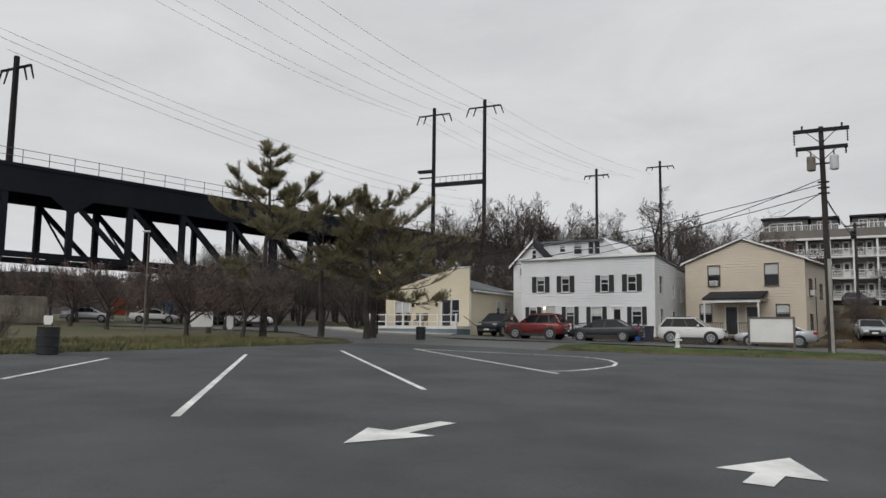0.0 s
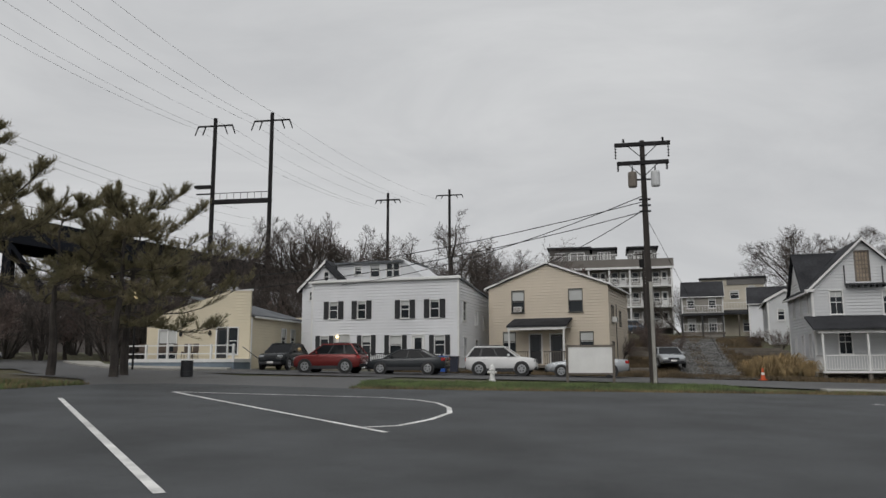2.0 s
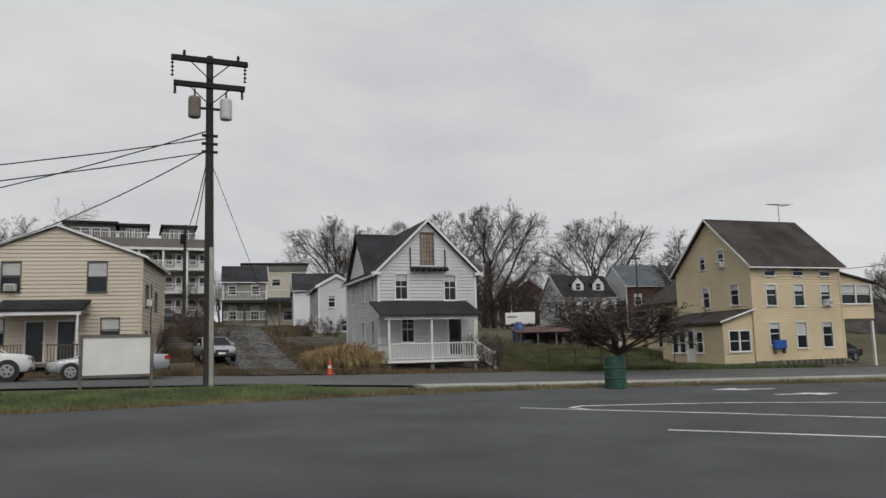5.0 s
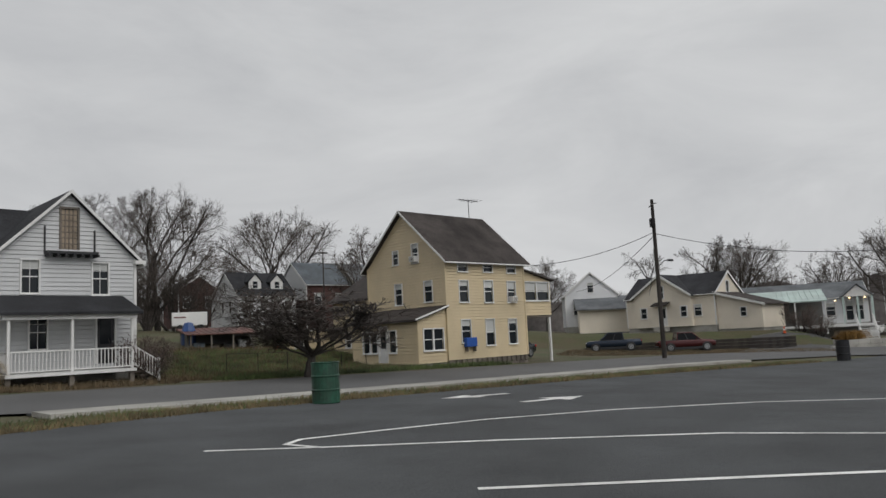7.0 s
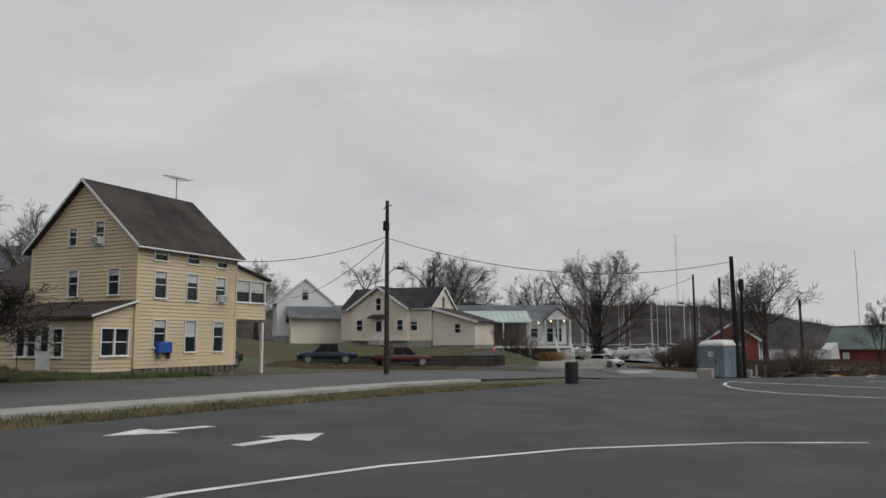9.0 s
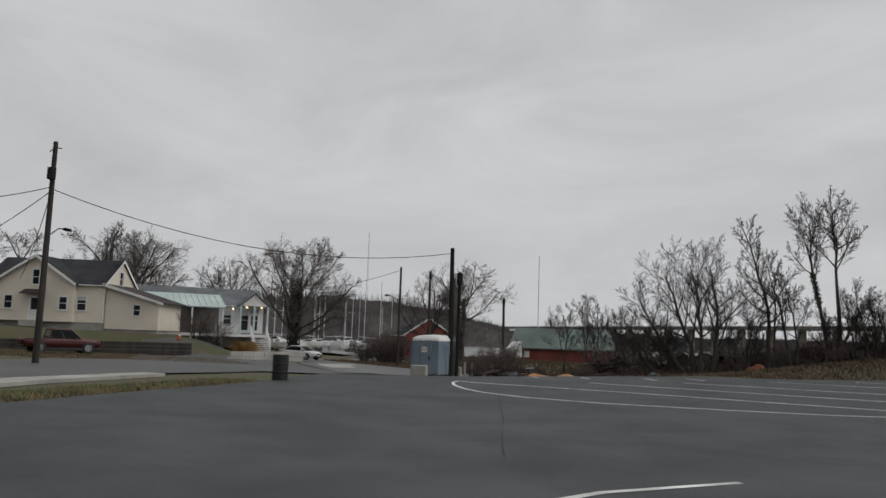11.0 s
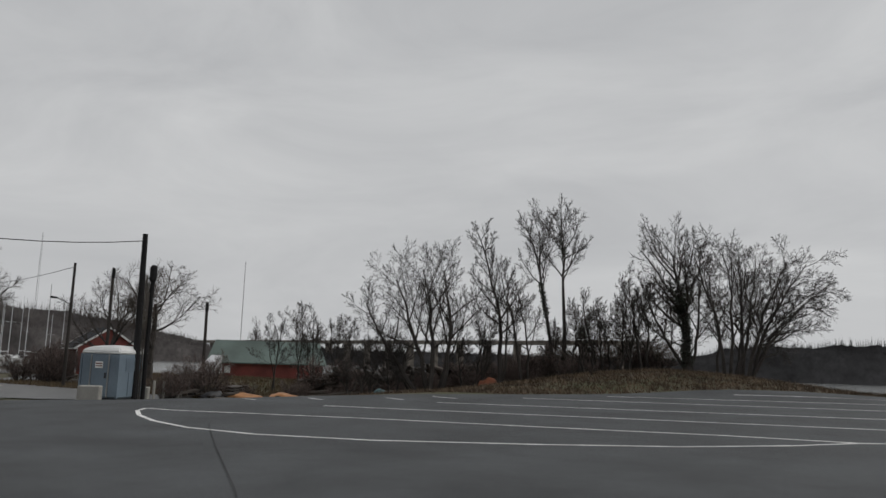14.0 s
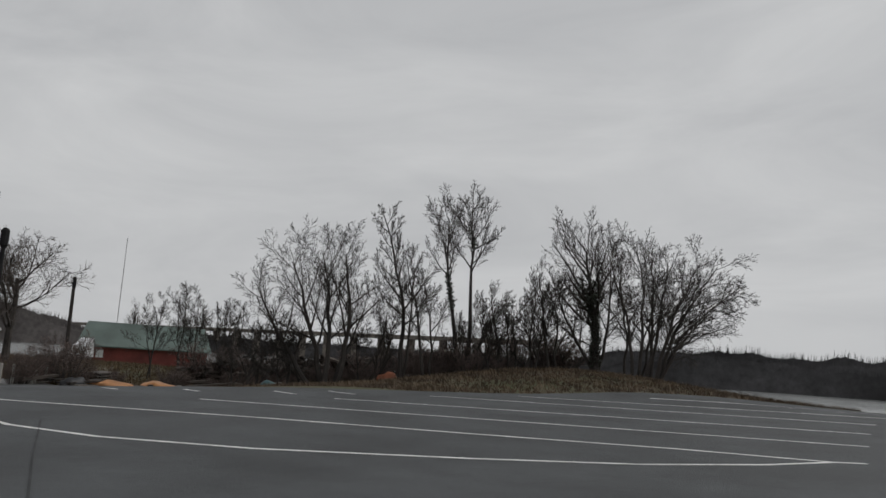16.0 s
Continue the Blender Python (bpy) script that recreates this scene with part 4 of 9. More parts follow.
WARM = glow("warm_lamp", (1.0, 0.72, 0.38), 3.0)
white_house()
tan_house()
porch_house()
yellow_house()

# ---- poles, bin, toilet ----


def g3(x, y, dz=0.0):
    return (x, y, height(x, y) + dz)


def wire(name, a, b, sag, r=0.015, label="black overhead service wire strung between poles", n=14):
    cu = bpy.data.curves.new(name, "CURVE")
    cu.dimensions, cu.bevel_depth, cu.bevel_resolution = "3D", r, 1
    s = cu.splines.new("POLY")
    s.points.add(n)
    a, b = Vector(a), Vector(b)
    for i in range(n + 1):
        f = i / n
        p = a.lerp(b, f) - Vector((0, 0, 4 * sag * f * (1 - f)))
        s.points[i].co = (*p, 1)
    cu.materials.append(WIRE)
    return tagged(new(name, cu), label, "wire")


def utility_pole():
    x, y = 20.1, 40.0
    z = height(x, y)
    o = thing("utility_pole", pose(x, y, z, 0, 0, -28), "tall brown wooden utility pole with crossarms and two grey transformers", "utility pole")
    bm = bmesh.new()
    tube(bm, (0, 0, -0.4), (-0.1, 0, 12.0), 0.19, 0.12, 12)
    part("pole", bm, POLE_WOOD, o)
    for zz, w in ((11.8, 1.35), (10.85, 1.25)):
        part("crossarm", boxes((-w - 0.1, -0.18, zz - 0.10, w - 0.1, -0.04, zz + 0.10), bevel=0.015), RUST, o)
        bm = bmesh.new()
        for s in (-1, 1):
            tube(bm, (-0.1, -0.17, zz - 0.75), (s * 0.75 - 0.1, -0.17, zz - 0.05), 0.022, n=5)
        part("brace", bm, RUST, o)
    for xx, z0, z1 in ((-1.4, 11.72, 11.1), (1.15, 11.72, 11.1), (-1.3, 10.78, 10.45), (1.05, 10.78, 10.45), (-1.0, 11.87, 12.1), (0.9, 11.87, 12.1)):
        bm = bmesh.new()
        n = 4
        for i in range(n):
            zz = z0 + (z1 - z0) * i / n
            lathe(bm, [(0.025, 0.0), (0.065, 0.03), (0.03, 0.07)], 8, (xx, -0.1, min(zz, zz + (z1 - z0) / n)))
        tube(bm, (xx, -0.1, z0), (xx, -0.1, z1), 0.02, n=5)
        part("insulator", bm, RUST, o)
    for xx in (-0.62, 0.48):
        bm = bmesh.new()
        lathe(bm, [(0.06, 9.15), (0.2, 9.18), (0.22, 9.25), (0.22, 9.85), (0.2, 9.93), (0.07, 9.98)], 14, (xx, -0.1, 0.45))
        tr = part("transformer", bm, GREY_WOOD if xx < 0 else GREY_SIDING, o, "grey can transformer")
        bm = bmesh.new()
        tube(bm, (xx, -0.1, 10.4), (xx, -0.15, 10.7), 0.04, 0.02, 6)
        part("bushing", bm, RUST, tr)
        part("bracket", boxes((min(xx, -0.1), -0.13, 9.95, max(xx, -0.1), -0.07, 10.03)), RUST, o)
    bm = bmesh.new()
    for zz in (8.95, 8.65, 8.35):
        box(bm, -0.35, -0.14, zz, 0.2, -0.04, zz + 0.08)
    part("cable_rack", bm, RUST, o)
    bm = bmesh.new()
    tube(bm, (0.06, -0.2, 0), (0.03, -0.2, 4.9), 0.085, n=8)
    part("conduit", bm, CONCRETE, o, "pale conduit up the pole")
    return o


utility_pole()


def second_pole():
    x, y = 64.6, 20.0
    z = height(x, y)
    o = thing("utility_pole", pose(x, y, z, 0, 0, 60), "dark wooden utility pole with a transformer and street lamp arm", "utility pole")
    bm = bmesh.new()
    tube(bm, (0, 0, -0.4), (0, 0, 11.0), 0.17, 0.11, 10)
    part("pole", bm, POLE_WOOD, o)
    bm = bmesh.new()
    lathe(bm, [(0.05, 9.0), (0.2, 9.03), (0.2, 9.6), (0.05, 9.65)], 12, (-0.1, 0.32, 0))
    part("transformer", bm, RUST, o)
    bm = bmesh.new()
    tube(bm, (0, 0.0, 10.7), (0.0, -0.6, 10.8), 0.03)
    tube(bm, (0, 0.0, 10.7), (0.0, 0.45, 10.4), 0.03)
    part("pin_arm", bm, RUST, o)
    lampm = part("lamp_arm", tube(tube(bmesh.new(), (0, 0, 6.2), (0, -1.0, 6.75), 0.03), (0, -1.0, 6.75), (0, -1.6, 6.8), 0.03), RUST, o)
    part("lamp_head", boxes((-0.12, -2.15, 6.74, 0.12, -1.6, 6.88), bevel=0.04), RUST, lampm)
    return o


second_pole()


def barrel(x, y, mat, label, h=1.04, r=0.33, lid=True):
    o = thing("trash_barrel", pose(*g3(x, y, 0.02)), label, "trash barrel", "steel barrels")
    bm = bmesh.new()
    k = h / 0.9
    lathe(bm, [(r * 0.96, 0), (r, 0.02), (r, 0.27 * k), (r + 0.018, 0.285 * k), (r + 0.018, 0.305 * k), (r, 0.32 * k), (r, 0.57 * k), (r + 0.018, 0.585 * k), (r + 0.018, 0.605 * k), (r, 0.62 * k),
               (r, 0.87 * k), (r + 0.015, 0.885 * k), (r + 0.015, 0.9 * k), (r - 0.03, 0.9 * k), (r - 0.04, 0.85 * k)], 24)
    part("body", bm, mat, o, smooth_faces=False)
    return o


GREEN_DRUM = material("green_painted_steel", (0.012, 0.075, 0.045), 0.45, var=0.25, scale=3, fine=12, stain=(0.02, 0.035, 0.025))
BLACK_DRUM = material("black_painted_steel", (0.012, 0.013, 0.016), 0.45, var=0.2, scale=3, fine=12)
BLUE_DRUM = material("dark_blue_plastic", (0.02, 0.025, 0.045), 0.5, var=0.2, scale=3, fine=12)
barrel(28.2, 28.6, GREEN_DRUM, "dark green steel drum used as a trash barrel", 1.05, 0.36)
barrel(54.0, 11.1, BLACK_DRUM, "black steel drum trash barrel at the lot edge", 1.05, 0.33)
barrel(-1.35, 46.8, BLACK_DRUM, "black steel drum trash barrel by the entrance", 0.78, 0.29)
barrel(-12.4, 24.3, BLACK_DRUM, "black steel drum trash barrel on the grass verge", 0.85, 0.33)


def portable_toilet():
    x, y = 63.4, -1.4
    z = height(x, y)
    o = thing("portable_toilet", pose(x, y, z, 0, 0, 204), "grey-blue plastic portable toilet with a white domed roof", "portable toilet")
    body = material("grey_blue_plastic", (0.17, 0.22, 0.27), 0.5, var=0.08, scale=2, fine=15)
    wx, wy = 2.0, 2.05
    part("body", boxes((-wx / 2, -wy / 2, 0.12, wx / 2, wy / 2, 2.12), bevel=0.06), body, o)
    part("skid", boxes((-wx / 2, -wy / 2, 0.0, wx / 2, wy / 2, 0.12)), PLASTIC_BLACK, o)
    bm = bmesh.new()
    lathe(bm, [(1.5, 2.1), (1.5, 2.2), (1.32, 2.36), (0.85, 2.46), (0.2, 2.5)], 4)
    bmesh.ops.rotate(bm, cent=(0, 0, 0), matrix=Matrix.Rotation(radians(45), 3, "Z"), verts=bm.verts)
    bmesh.ops.scale(bm, vec=(0.98, 1.0, 1), verts=bm.verts)
    bmesh.ops.bevel(bm, geom=list(bm.edges), offset=0.05, segments=2, affect="EDGES")
    part("roof", bm, TRIM, o, "white domed plastic roof")
    # door on the face to the lot, louvres beside it
    d = part("door", boxes((-0.42, -wy / 2 - 0.03, 0.2, 0.42, -wy / 2, 2.0), bevel=0.012), body, o)
    part("sign", boxes((-0.22, -wy / 2 - 0.045, 1.45, 0.18, -wy / 2 - 0.03, 1.75)), LINE, d, "white notice with unreadable print")
    part("sign_bar", boxes((-0.19, -wy / 2 - 0.05, 1.63, 0.15, -wy / 2 - 0.045, 1.68), (-0.19, -wy / 2 - 0.05, 1.53, 0.15, -wy / 2 - 0.045, 1.57)), RED_PAINT, d)
    part("latch", boxes((0.3, -wy / 2 - 0.06, 1.0, 0.38, -wy / 2 - 0.03, 1.25)), PLASTIC_BLACK, d)
    for i in range(6):
        for s in (-1, 1):
            part("louvre", boxes((s * 0.72 - 0.16, -wy / 2 - 0.02, 1.5 + i * 0.08, s * 0.72 + 0.16, -wy / 2, 1.54 + i * 0.08)), body, o)
    for s in (-1, 1):
        part("corner_post", boxes((s * wx / 2 - 0.06, -wy / 2 - 0.02, 0.12, s * wx / 2 + 0.02, -wy / 2 + 0.06, 2.1)), body, o)
        part("door_post", boxes((s * 0.47 - 0.035, -wy / 2 - 0.03, 0.15, s * 0.47 + 0.035, -wy / 2 + 0.02, 2.08)), ALLOY, o)
    for i in range(7):
        part("vent_slat", boxes((wx / 2, -0.55, 1.35 + i * 0.085, wx / 2 + 0.025, 0.55, 1.40 + i * 0.085)), body, o)
    for y in (-0.28, 0.28):
        part("wall_rib", boxes((wx / 2, y - 0.04, 0.2, wx / 2 + 0.03, y + 0.04, 1.28), bevel=0.01), body, o)
    return o


portable_toilet()


def gantry(name, x, y, top, base, arm, label, r=0.35, drop=1.4):
    o = thing(name, pose(x, y, base, 0, 0, -26), label, "railway pole")
    h = top - base
    bm = bmesh.new()
    tube(bm, (0, 0, -1), (0, 0, h), r, r * 0.8, 8)
    part("pole", bm, RUST, o)
    part("crossarm", tube(bmesh.new(), (-arm, 0, h - 1.2), (arm, 0, h - 1.2), 0.14, n=6), RUST, o)
    for s in (-1, 1):
        bm = bmesh.new()
        for k in (0.55, 1.0):
            tube(bm, (s * arm * k, 0, h - 1.2), (s * (arm * k + 0.36 * drop), 0, h - 1.2 - drop), 0.11, 0.08, 6)
        part("insulator", bm, RUST, o)
    return o


gantry("railway_pole", -1.9, 126.6, 39.4, 13, 2.8, "tall black steel railway catenary pole", 0.38)
gantry("railway_pole", 6.4, 122.7, 39.8, 13, 2.8, "tall black steel railway catenary pole", 0.38)
o = thing("gantry_beam", pose(-1.9, 126.6, 0, 0, 0, -25.5), "black lattice beam walkway between railway poles", "gantry beam")
part("beam", boxes((-0.2, -0.4, 25.9, 9.4, 0.4, 26.5)), RUST, o)
part("walkway_rail", boxes((0.2, -0.45, 27.4, 9.2, -0.4, 27.5), *[(0.3 + i * 1.1, -0.44, 26.5, 0.36 + i * 1.1, -0.40, 27.4) for i in range(9)]), RUST, o)
part("side_platform", boxes((-2.8, -0.5, 28.4, 0, 0.5, 28.8), (-2.6, -0.1, 27.4, -0.1, 0.1, 27.6)), RUST, o)
gantry("railway_pole", 26.8, 133.7, 30.9, 9, 2.0, "slim dark railway pole with a crossarm", 0.28, 0.6)
gantry("railway_pole", 44.3, 155.6, 37.5, 9, 2.6, "slim dark railway pole with a crossarm", 0.32, 0.7)


def railway_bridge():
    """A deck truss along the track, running away behind the pines."""
    o = thing("railway_bridge", pose(-1.0, 127.4, 0, 0, 0, 50.5), "dark navy steel deck truss railway bridge", "bridge")
    x0, x1, deck, low, girder = -112.5, 30.0, 17.3, 8.6, 2.75
    part("girder", boxes((x0, 3.4, deck - girder, x1, 3.9, deck)), STEEL, o)
    part("girder", boxes((x0, -4.2, deck - girder, x1, -3.7, deck)), STEEL, o)
    part("deck", boxes((x0, -4.3, deck - 0.3, x1, 4.3, deck + 0.05)), STEEL, o)
    n = int((x1 - x0) / 2.5)
    rail = bmesh.new()
    for z in (0.7, 1.4):
        tube(rail, (x0, -4.2, deck + z), (x1, -4.2, deck + z), 0.03, n=4)
    rail = part("handrail", rail, GREY_WOOD, o)
    mesh = finish("rail_post", tube(bmesh.new(), (0, 0, 0), (0, 0, 1.45), 0.04, n=4), GREY_WOOD)
    for i in range(n):
        part("rail_post", mesh, None, rail).location = (x0 + i * 2.5, -4.2, deck)
    step, hub = 6.3, -62.5
    for y in (-3.9, 3.6):
        part("bottom_chord", boxes((x0, y - 0.35, low - 0.25, -8, y + 0.35, low + 0.3)), STEEL, o)
        for i in range(-8, 9):
            x = hub + i * step
            part("vertical", boxes((x - 0.3, y - 0.25, low, x + 0.3, y + 0.25, deck - girder + 0.1)), STEEL, o)
            a, b = (x, deck - girder), (x + (step if i >= 0 else -step), low)
            bm = bmesh.new()
            prism(bm, [(a[0] - 0.34, a[1]), (a[0] + 0.34, a[1]), (b[0] + 0.34, b[1]), (b[0] - 0.34, b[1])], y - 0.2, y + 0.2, "y")
            part("diagonal", bm, STEEL, o)
            if y < 0:
                part("cross_beam", boxes((x - 0.2, y, low - 0.35, x + 0.2, 3.6, low + 0.1)), STEEL, o)
                part("sway_brace", tube(bmesh.new(), (x, -3.8, low + 0.2), (x, 3.5, deck - girder), 0.12, n=5), STEEL, o)
    part("gusset", prism(bmesh.new(), [(hub - 2.2, deck - girder), (hub + 2.2, deck - girder), (hub, deck - girder - 1.7)], -4.25, -4.15, "y"), STEEL, o)
    for x in (-95, -37):
        bm = bmesh.new()
        box(bm, x - 1.2, -4.6, -1, x + 1.2, 4.6, low - 0.4, bevel=0.15)
        part("pier", bm, GREY_WOOD, o)
    return o


railway_bridge()

# ---- trees ----


class Wood:
    """Collects tapered limbs as bare vertex and face lists."""

    def __init__(self, seed):
        self.r = random.Random(seed)
        self.v, self.f = [], []

    def limb(self, pts, radii, n):
        base = None
        for k, (p, r) in enumerate(zip(pts, radii)):
            d = (pts[min(k + 1, len(pts) - 1)] - pts[max(k - 1, 0)]).normalized()
            a = d.orthogonal().normalized()
            b = d.cross(a)
            start = len(self.v)
            for i in range(n):
                t = 2 * math.pi * i / n
                self.v.append(p + r * (math.cos(t) * a + math.sin(t) * b))
            if base is not None:
                for i in range(n):
                    self.f.append((base + i, base + (i + 1) % n, start + (i + 1) % n, start + i))
            base = start

    def ribbon(self, pts, w):
        d = (pts[-1] - pts[0]).normalized()
        a = d.orthogonal()
        a.rotate(Matrix.Rotation(self.r.uniform(0, 6.28), 3, d))
        a = a.normalized() * w
        k = len(self.v)
        self.v.extend([pts[0] - a, pts[0] + a])
        for p in pts[1:-1]:
            self.v.extend([p - a * 0.8, p + a * 0.8])
        self.v.append(pts[-1])
        n = len(pts)
        for i in range(n - 2):
            self.f.append((k + 2 * i, k + 2 * i + 1, k + 2 * i + 3, k + 2 * i + 2))
        self.f.append((k + 2 * n - 4, k + 2 * n - 3, k + 2 * n - 2))

    def mesh(self, name, mat):
        me = bpy.data.meshes.new(name)
        me.from_pydata([tuple(p) for p in self.v], [], self.f)
        me.materials.append(mat)
        return me


def bend(r, d, amount, lift=0.0):
    q = d + Vector((r.uniform(-1, 1), r.uniform(-1, 1), r.uniform(-1, 1))) * amount + Vector((0, 0, lift))
    return q.normalized()


def grow(wood, fine, p, d, length, radius, level, spec):
    r = wood.r
    n = spec["segments"][level]
    pts, radii = [p.copy()], [radius]
    tip = radius * spec["taper"][level]
    for i in range(n):
        d = bend(r, d, spec["wobble"][level], spec["lift"][level])
        p = p + d * (length / n)
        pts.append(p.copy())
        radii.append(radius + (tip - radius) * (i + 1) / n)
        if "hull" in spec and level >= spec.get("hull_from", 1) and i:
            cz, rz, rr = spec["hull"]
            if (p.x * p.x + p.y * p.y) / (rr * rr) + ((p.z - cz) / rz) ** 2 > 1:
                n = i + 1
                break
    if level == spec["levels"] - 1:
        fine.ribbon(pts, spec["thin"])
        return
    (wood if level < 2 else fine).limb(pts, [max(x, spec["thin"]) for x in radii], 7 if level == 0 else 5 if level == 1 else 3)
    kids = spec["kids"][level]
    for k in range(kids):
        f = spec["start"][level] + (1 - spec["start"][level]) * (k + r.uniform(0.2, 0.9)) / kids
        i = min(n - 1, int(f * n))
        at = pts[i].lerp(pts[i + 1], f * n - i)
        here = (pts[i + 1] - pts[i]).normalized()
        side = here.orthogonal().normalized()
        side.rotate(Matrix.Rotation(k * 2.4 + r.uniform(-0.5, 0.5), 3, here))
        ang = radians(spec["angle"][level]) * r.uniform(0.75, 1.2) * (1.3 - 0.6 * f if level == 0 else 1)
        nd = (here * math.cos(ang) + side * math.sin(ang)).normalized()
        size = length * spec["ratio"][level] * r.uniform(0.7, 1.15) * (1.15 - 0.55 * f)
        grow(wood, fine, at, nd, size, max(spec["thin"], (radii[i] + (radii[i + 1] - radii[i]) * 0.5) * spec["thick"][level]), level + 1, spec)


BARE = dict(levels=5, segments=(5, 6, 5, 3, 2), taper=(0.45, 0.3, 0.3, 0.4, 0.5), wobble=(0.12, 0.20, 0.26, 0.30, 0.30), lift=(0.03, 0.06, 0.06, 0.04, 0.02), kids=(10, 8, 8, 7),
            start=(0.35, 0.22, 0.15, 0.1), angle=(54, 44, 44, 42), ratio=(1.0, 0.55, 0.52, 0.72), thick=(0.55, 0.52, 0.6, 0.7), thin=0.013, trunk=0.55)
ROUND = dict(BARE, kids=(11, 9, 9, 8), start=(0.22, 0.15, 0.12, 0.08), angle=(50, 38, 42, 42), ratio=(1.5, 0.55, 0.5, 0.66), lift=(0.02, 0.07, 0.06, 0.04, 0.02), hull=(8.6, 5.6, 5.2), trunk=0.62)
SLIM = dict(BARE, kids=(10, 6, 6, 6), start=(0.50, 0.2, 0.2, 0.1), angle=(34, 36, 40, 40), ratio=(0.46, 0.55, 0.55, 0.7), lift=(0.02, 0.10, 0.08, 0.05, 0.02), thin=0.009, trunk=0.85)
STEM = dict(BARE, levels=4, kids=(9, 7, 7), segments=(7, 4, 3, 2), start=(0.22, 0.12, 0.1), angle=(32, 40, 42), ratio=(0.46, 0.52, 0.7), lift=(-0.015, 0.02, 0.0, 0.0), taper=(0.25, 0.3, 0.4, 0.5),
            wobble=(0.10, 0.20, 0.24, 0.28), thin=0.008, trunk=0.9)
LOW = dict(BARE, levels=5, kids=(8, 12, 9, 8), start=(0.6, 0.14, 0.1, 0.05), angle=(62, 46, 50, 50), ratio=(3.0, 0.46, 0.5, 0.65), lift=(0.0, 0.07, 0.04, 0.02, 0.0), segments=(3, 7, 4, 3, 2), wobble=(0.1, 0.20, 0.28, 0.32, 0.35), thin=0.007, trunk=0.33)


def bare_tree(seed, h, radius, spec, twig=None, stems=1, lean=0.0):
    """Meshes of a leafless tree h metres high: limbs, and its crown of twigs."""
    wood, fine = Wood(seed), Wood(seed + 1)
    r = wood.r
    for s in range(stems):
        a = 2 * math.pi * s / max(1, stems) + r.uniform(-0.4, 0.4)
        tilt = lean * r.uniform(0.5, 1.2)
        d = Vector((math.cos(a) * tilt, math.sin(a) * tilt, 1)).normalized()
        p = Vector((math.cos(a) * radius * (stems > 1) * 1.5, math.sin(a) * radius * (stems > 1) * 1.5, -0.3))
        grow(wood, fine, p, d, h * r.uniform(0.75, 1.0) * spec["trunk"], radius * (1 if stems == 1 else 0.6), 0, spec)
    k = h / max(p.z for p in fine.v)
    for w in (wood, fine):
        w.v = [p * k for p in w.v]
    return wood.mesh("trunk", BARK), fine.mesh("crown", twig or TWIG)


KIT = {
    "a": bare_tree(11, 14, 0.36, BARE), "b": bare_tree(23, 14, 0.32, BARE), "round": bare_tree(13, 14, 0.36, ROUND), "round2": bare_tree(29, 14, 0.34, dict(ROUND, hull=(8.4, 5.4, 6.2), kids=(12, 9, 9, 8))), "c": bare_tree(37, 14, 0.42, dict(BARE, angle=(42, 44, 45, 45))), "d": bare_tree(41, 14, 0.28, SLIM),
    "e": bare_tree(59, 14, 0.36, dict(BARE, kids=(8, 9, 8, 7), start=(0.45, 0.2, 0.15, 0.1))),
    "bush": bare_tree(83, 8, 0.16, STEM, None, 9, 0.42), "bush2": bare_tree(89, 8, 0.13, STEM, None, 11, 0.6), "apple": bare_tree(97, 4.2, 0.09, dict(LOW, angle=(56, 46, 50, 50), start=(0.78, 0.3, 0.1, 0.05), ratio=(2.3, 0.62, 0.5, 0.65), kids=(9, 12, 9, 7), thick=(0.7, 0.5, 0.5, 0.6), hull=(3.0, 1.3, 2.4), hull_from=2)), "brush": bare_tree(101, 3, 0.05, dict(STEM, kids=(7, 5, 5), thin=0.008), PINK_TWIG, 14, 0.6),
    "crook": bare_tree(107, 14, 0.34, dict(BARE, segments=(4, 7, 6, 4, 2), wobble=(0.2, 0.32, 0.36, 0.36, 0.3), lift=(0.0, 0.03, 0.03, 0.02, 0.0), kids=(7, 7, 8, 7), start=(0.45, 0.3, 0.2, 0.1), angle=(52, 50, 48, 45),
                                           ratio=(0.95, 0.55, 0.55, 0.6), hull=(10.4, 3.7, 6.2), trunk=0.55)),
    "shrubtree": bare_tree(103, 4.2, 0.12, dict(LOW, ratio=(2.2, 0.5, 0.5, 0.6), angle=(52, 44, 46, 46), kids=(7, 9, 8, 8), thin=0.008), PINK_TWIG),
}


def plant(kind, x, y, size, turn, label, category="tree", dz=0.0, z=None, wide=1.0, group=""):
    zz = height(x, y) if z is None else z
    o = thing("tree", pose(x, y, zz + dz, 0, 0, turn) @ Matrix.Diagonal((size * wide, size * wide, size, 1)), label, category, group)
    for name, me in zip(("trunk", "crown"), KIT[kind]):
        part(name, me, None, o)
    return o


def ivy_sleeve(r, pts, width, count):
    """Small dark leaves crowded round part of a stem."""
    verts, faces = [], []
    for i in range(count):
        g = r.random() * (len(pts) - 1)
        k = min(int(g), len(pts) - 2)
        p = pts[k].lerp(pts[k + 1], g - k)
        a = r.uniform(0, 6.28)
        p = p + Vector((math.cos(a), math.sin(a), 0)) * width * math.sqrt(r.random()) + Vector((0, 0, r.uniform(-0.15, 0.15)))
        u = Vector((r.uniform(-1, 1), r.uniform(-1, 1), r.uniform(-1, 0.3))).normalized() * 0.10
        w = u.orthogonal().normalized() * 0.07
        n = len(verts)
        verts += [tuple(p), tuple(p + u * 0.6 + w), tuple(p + u * 1.4), tuple(p + u * 0.6 - w)]
        faces.append((n, n + 1, n + 2, n + 3))
    me = bpy.data.meshes.new("ivy")
    me.from_pydata(verts, [], faces)
    me.materials.append(IVY)
    return me


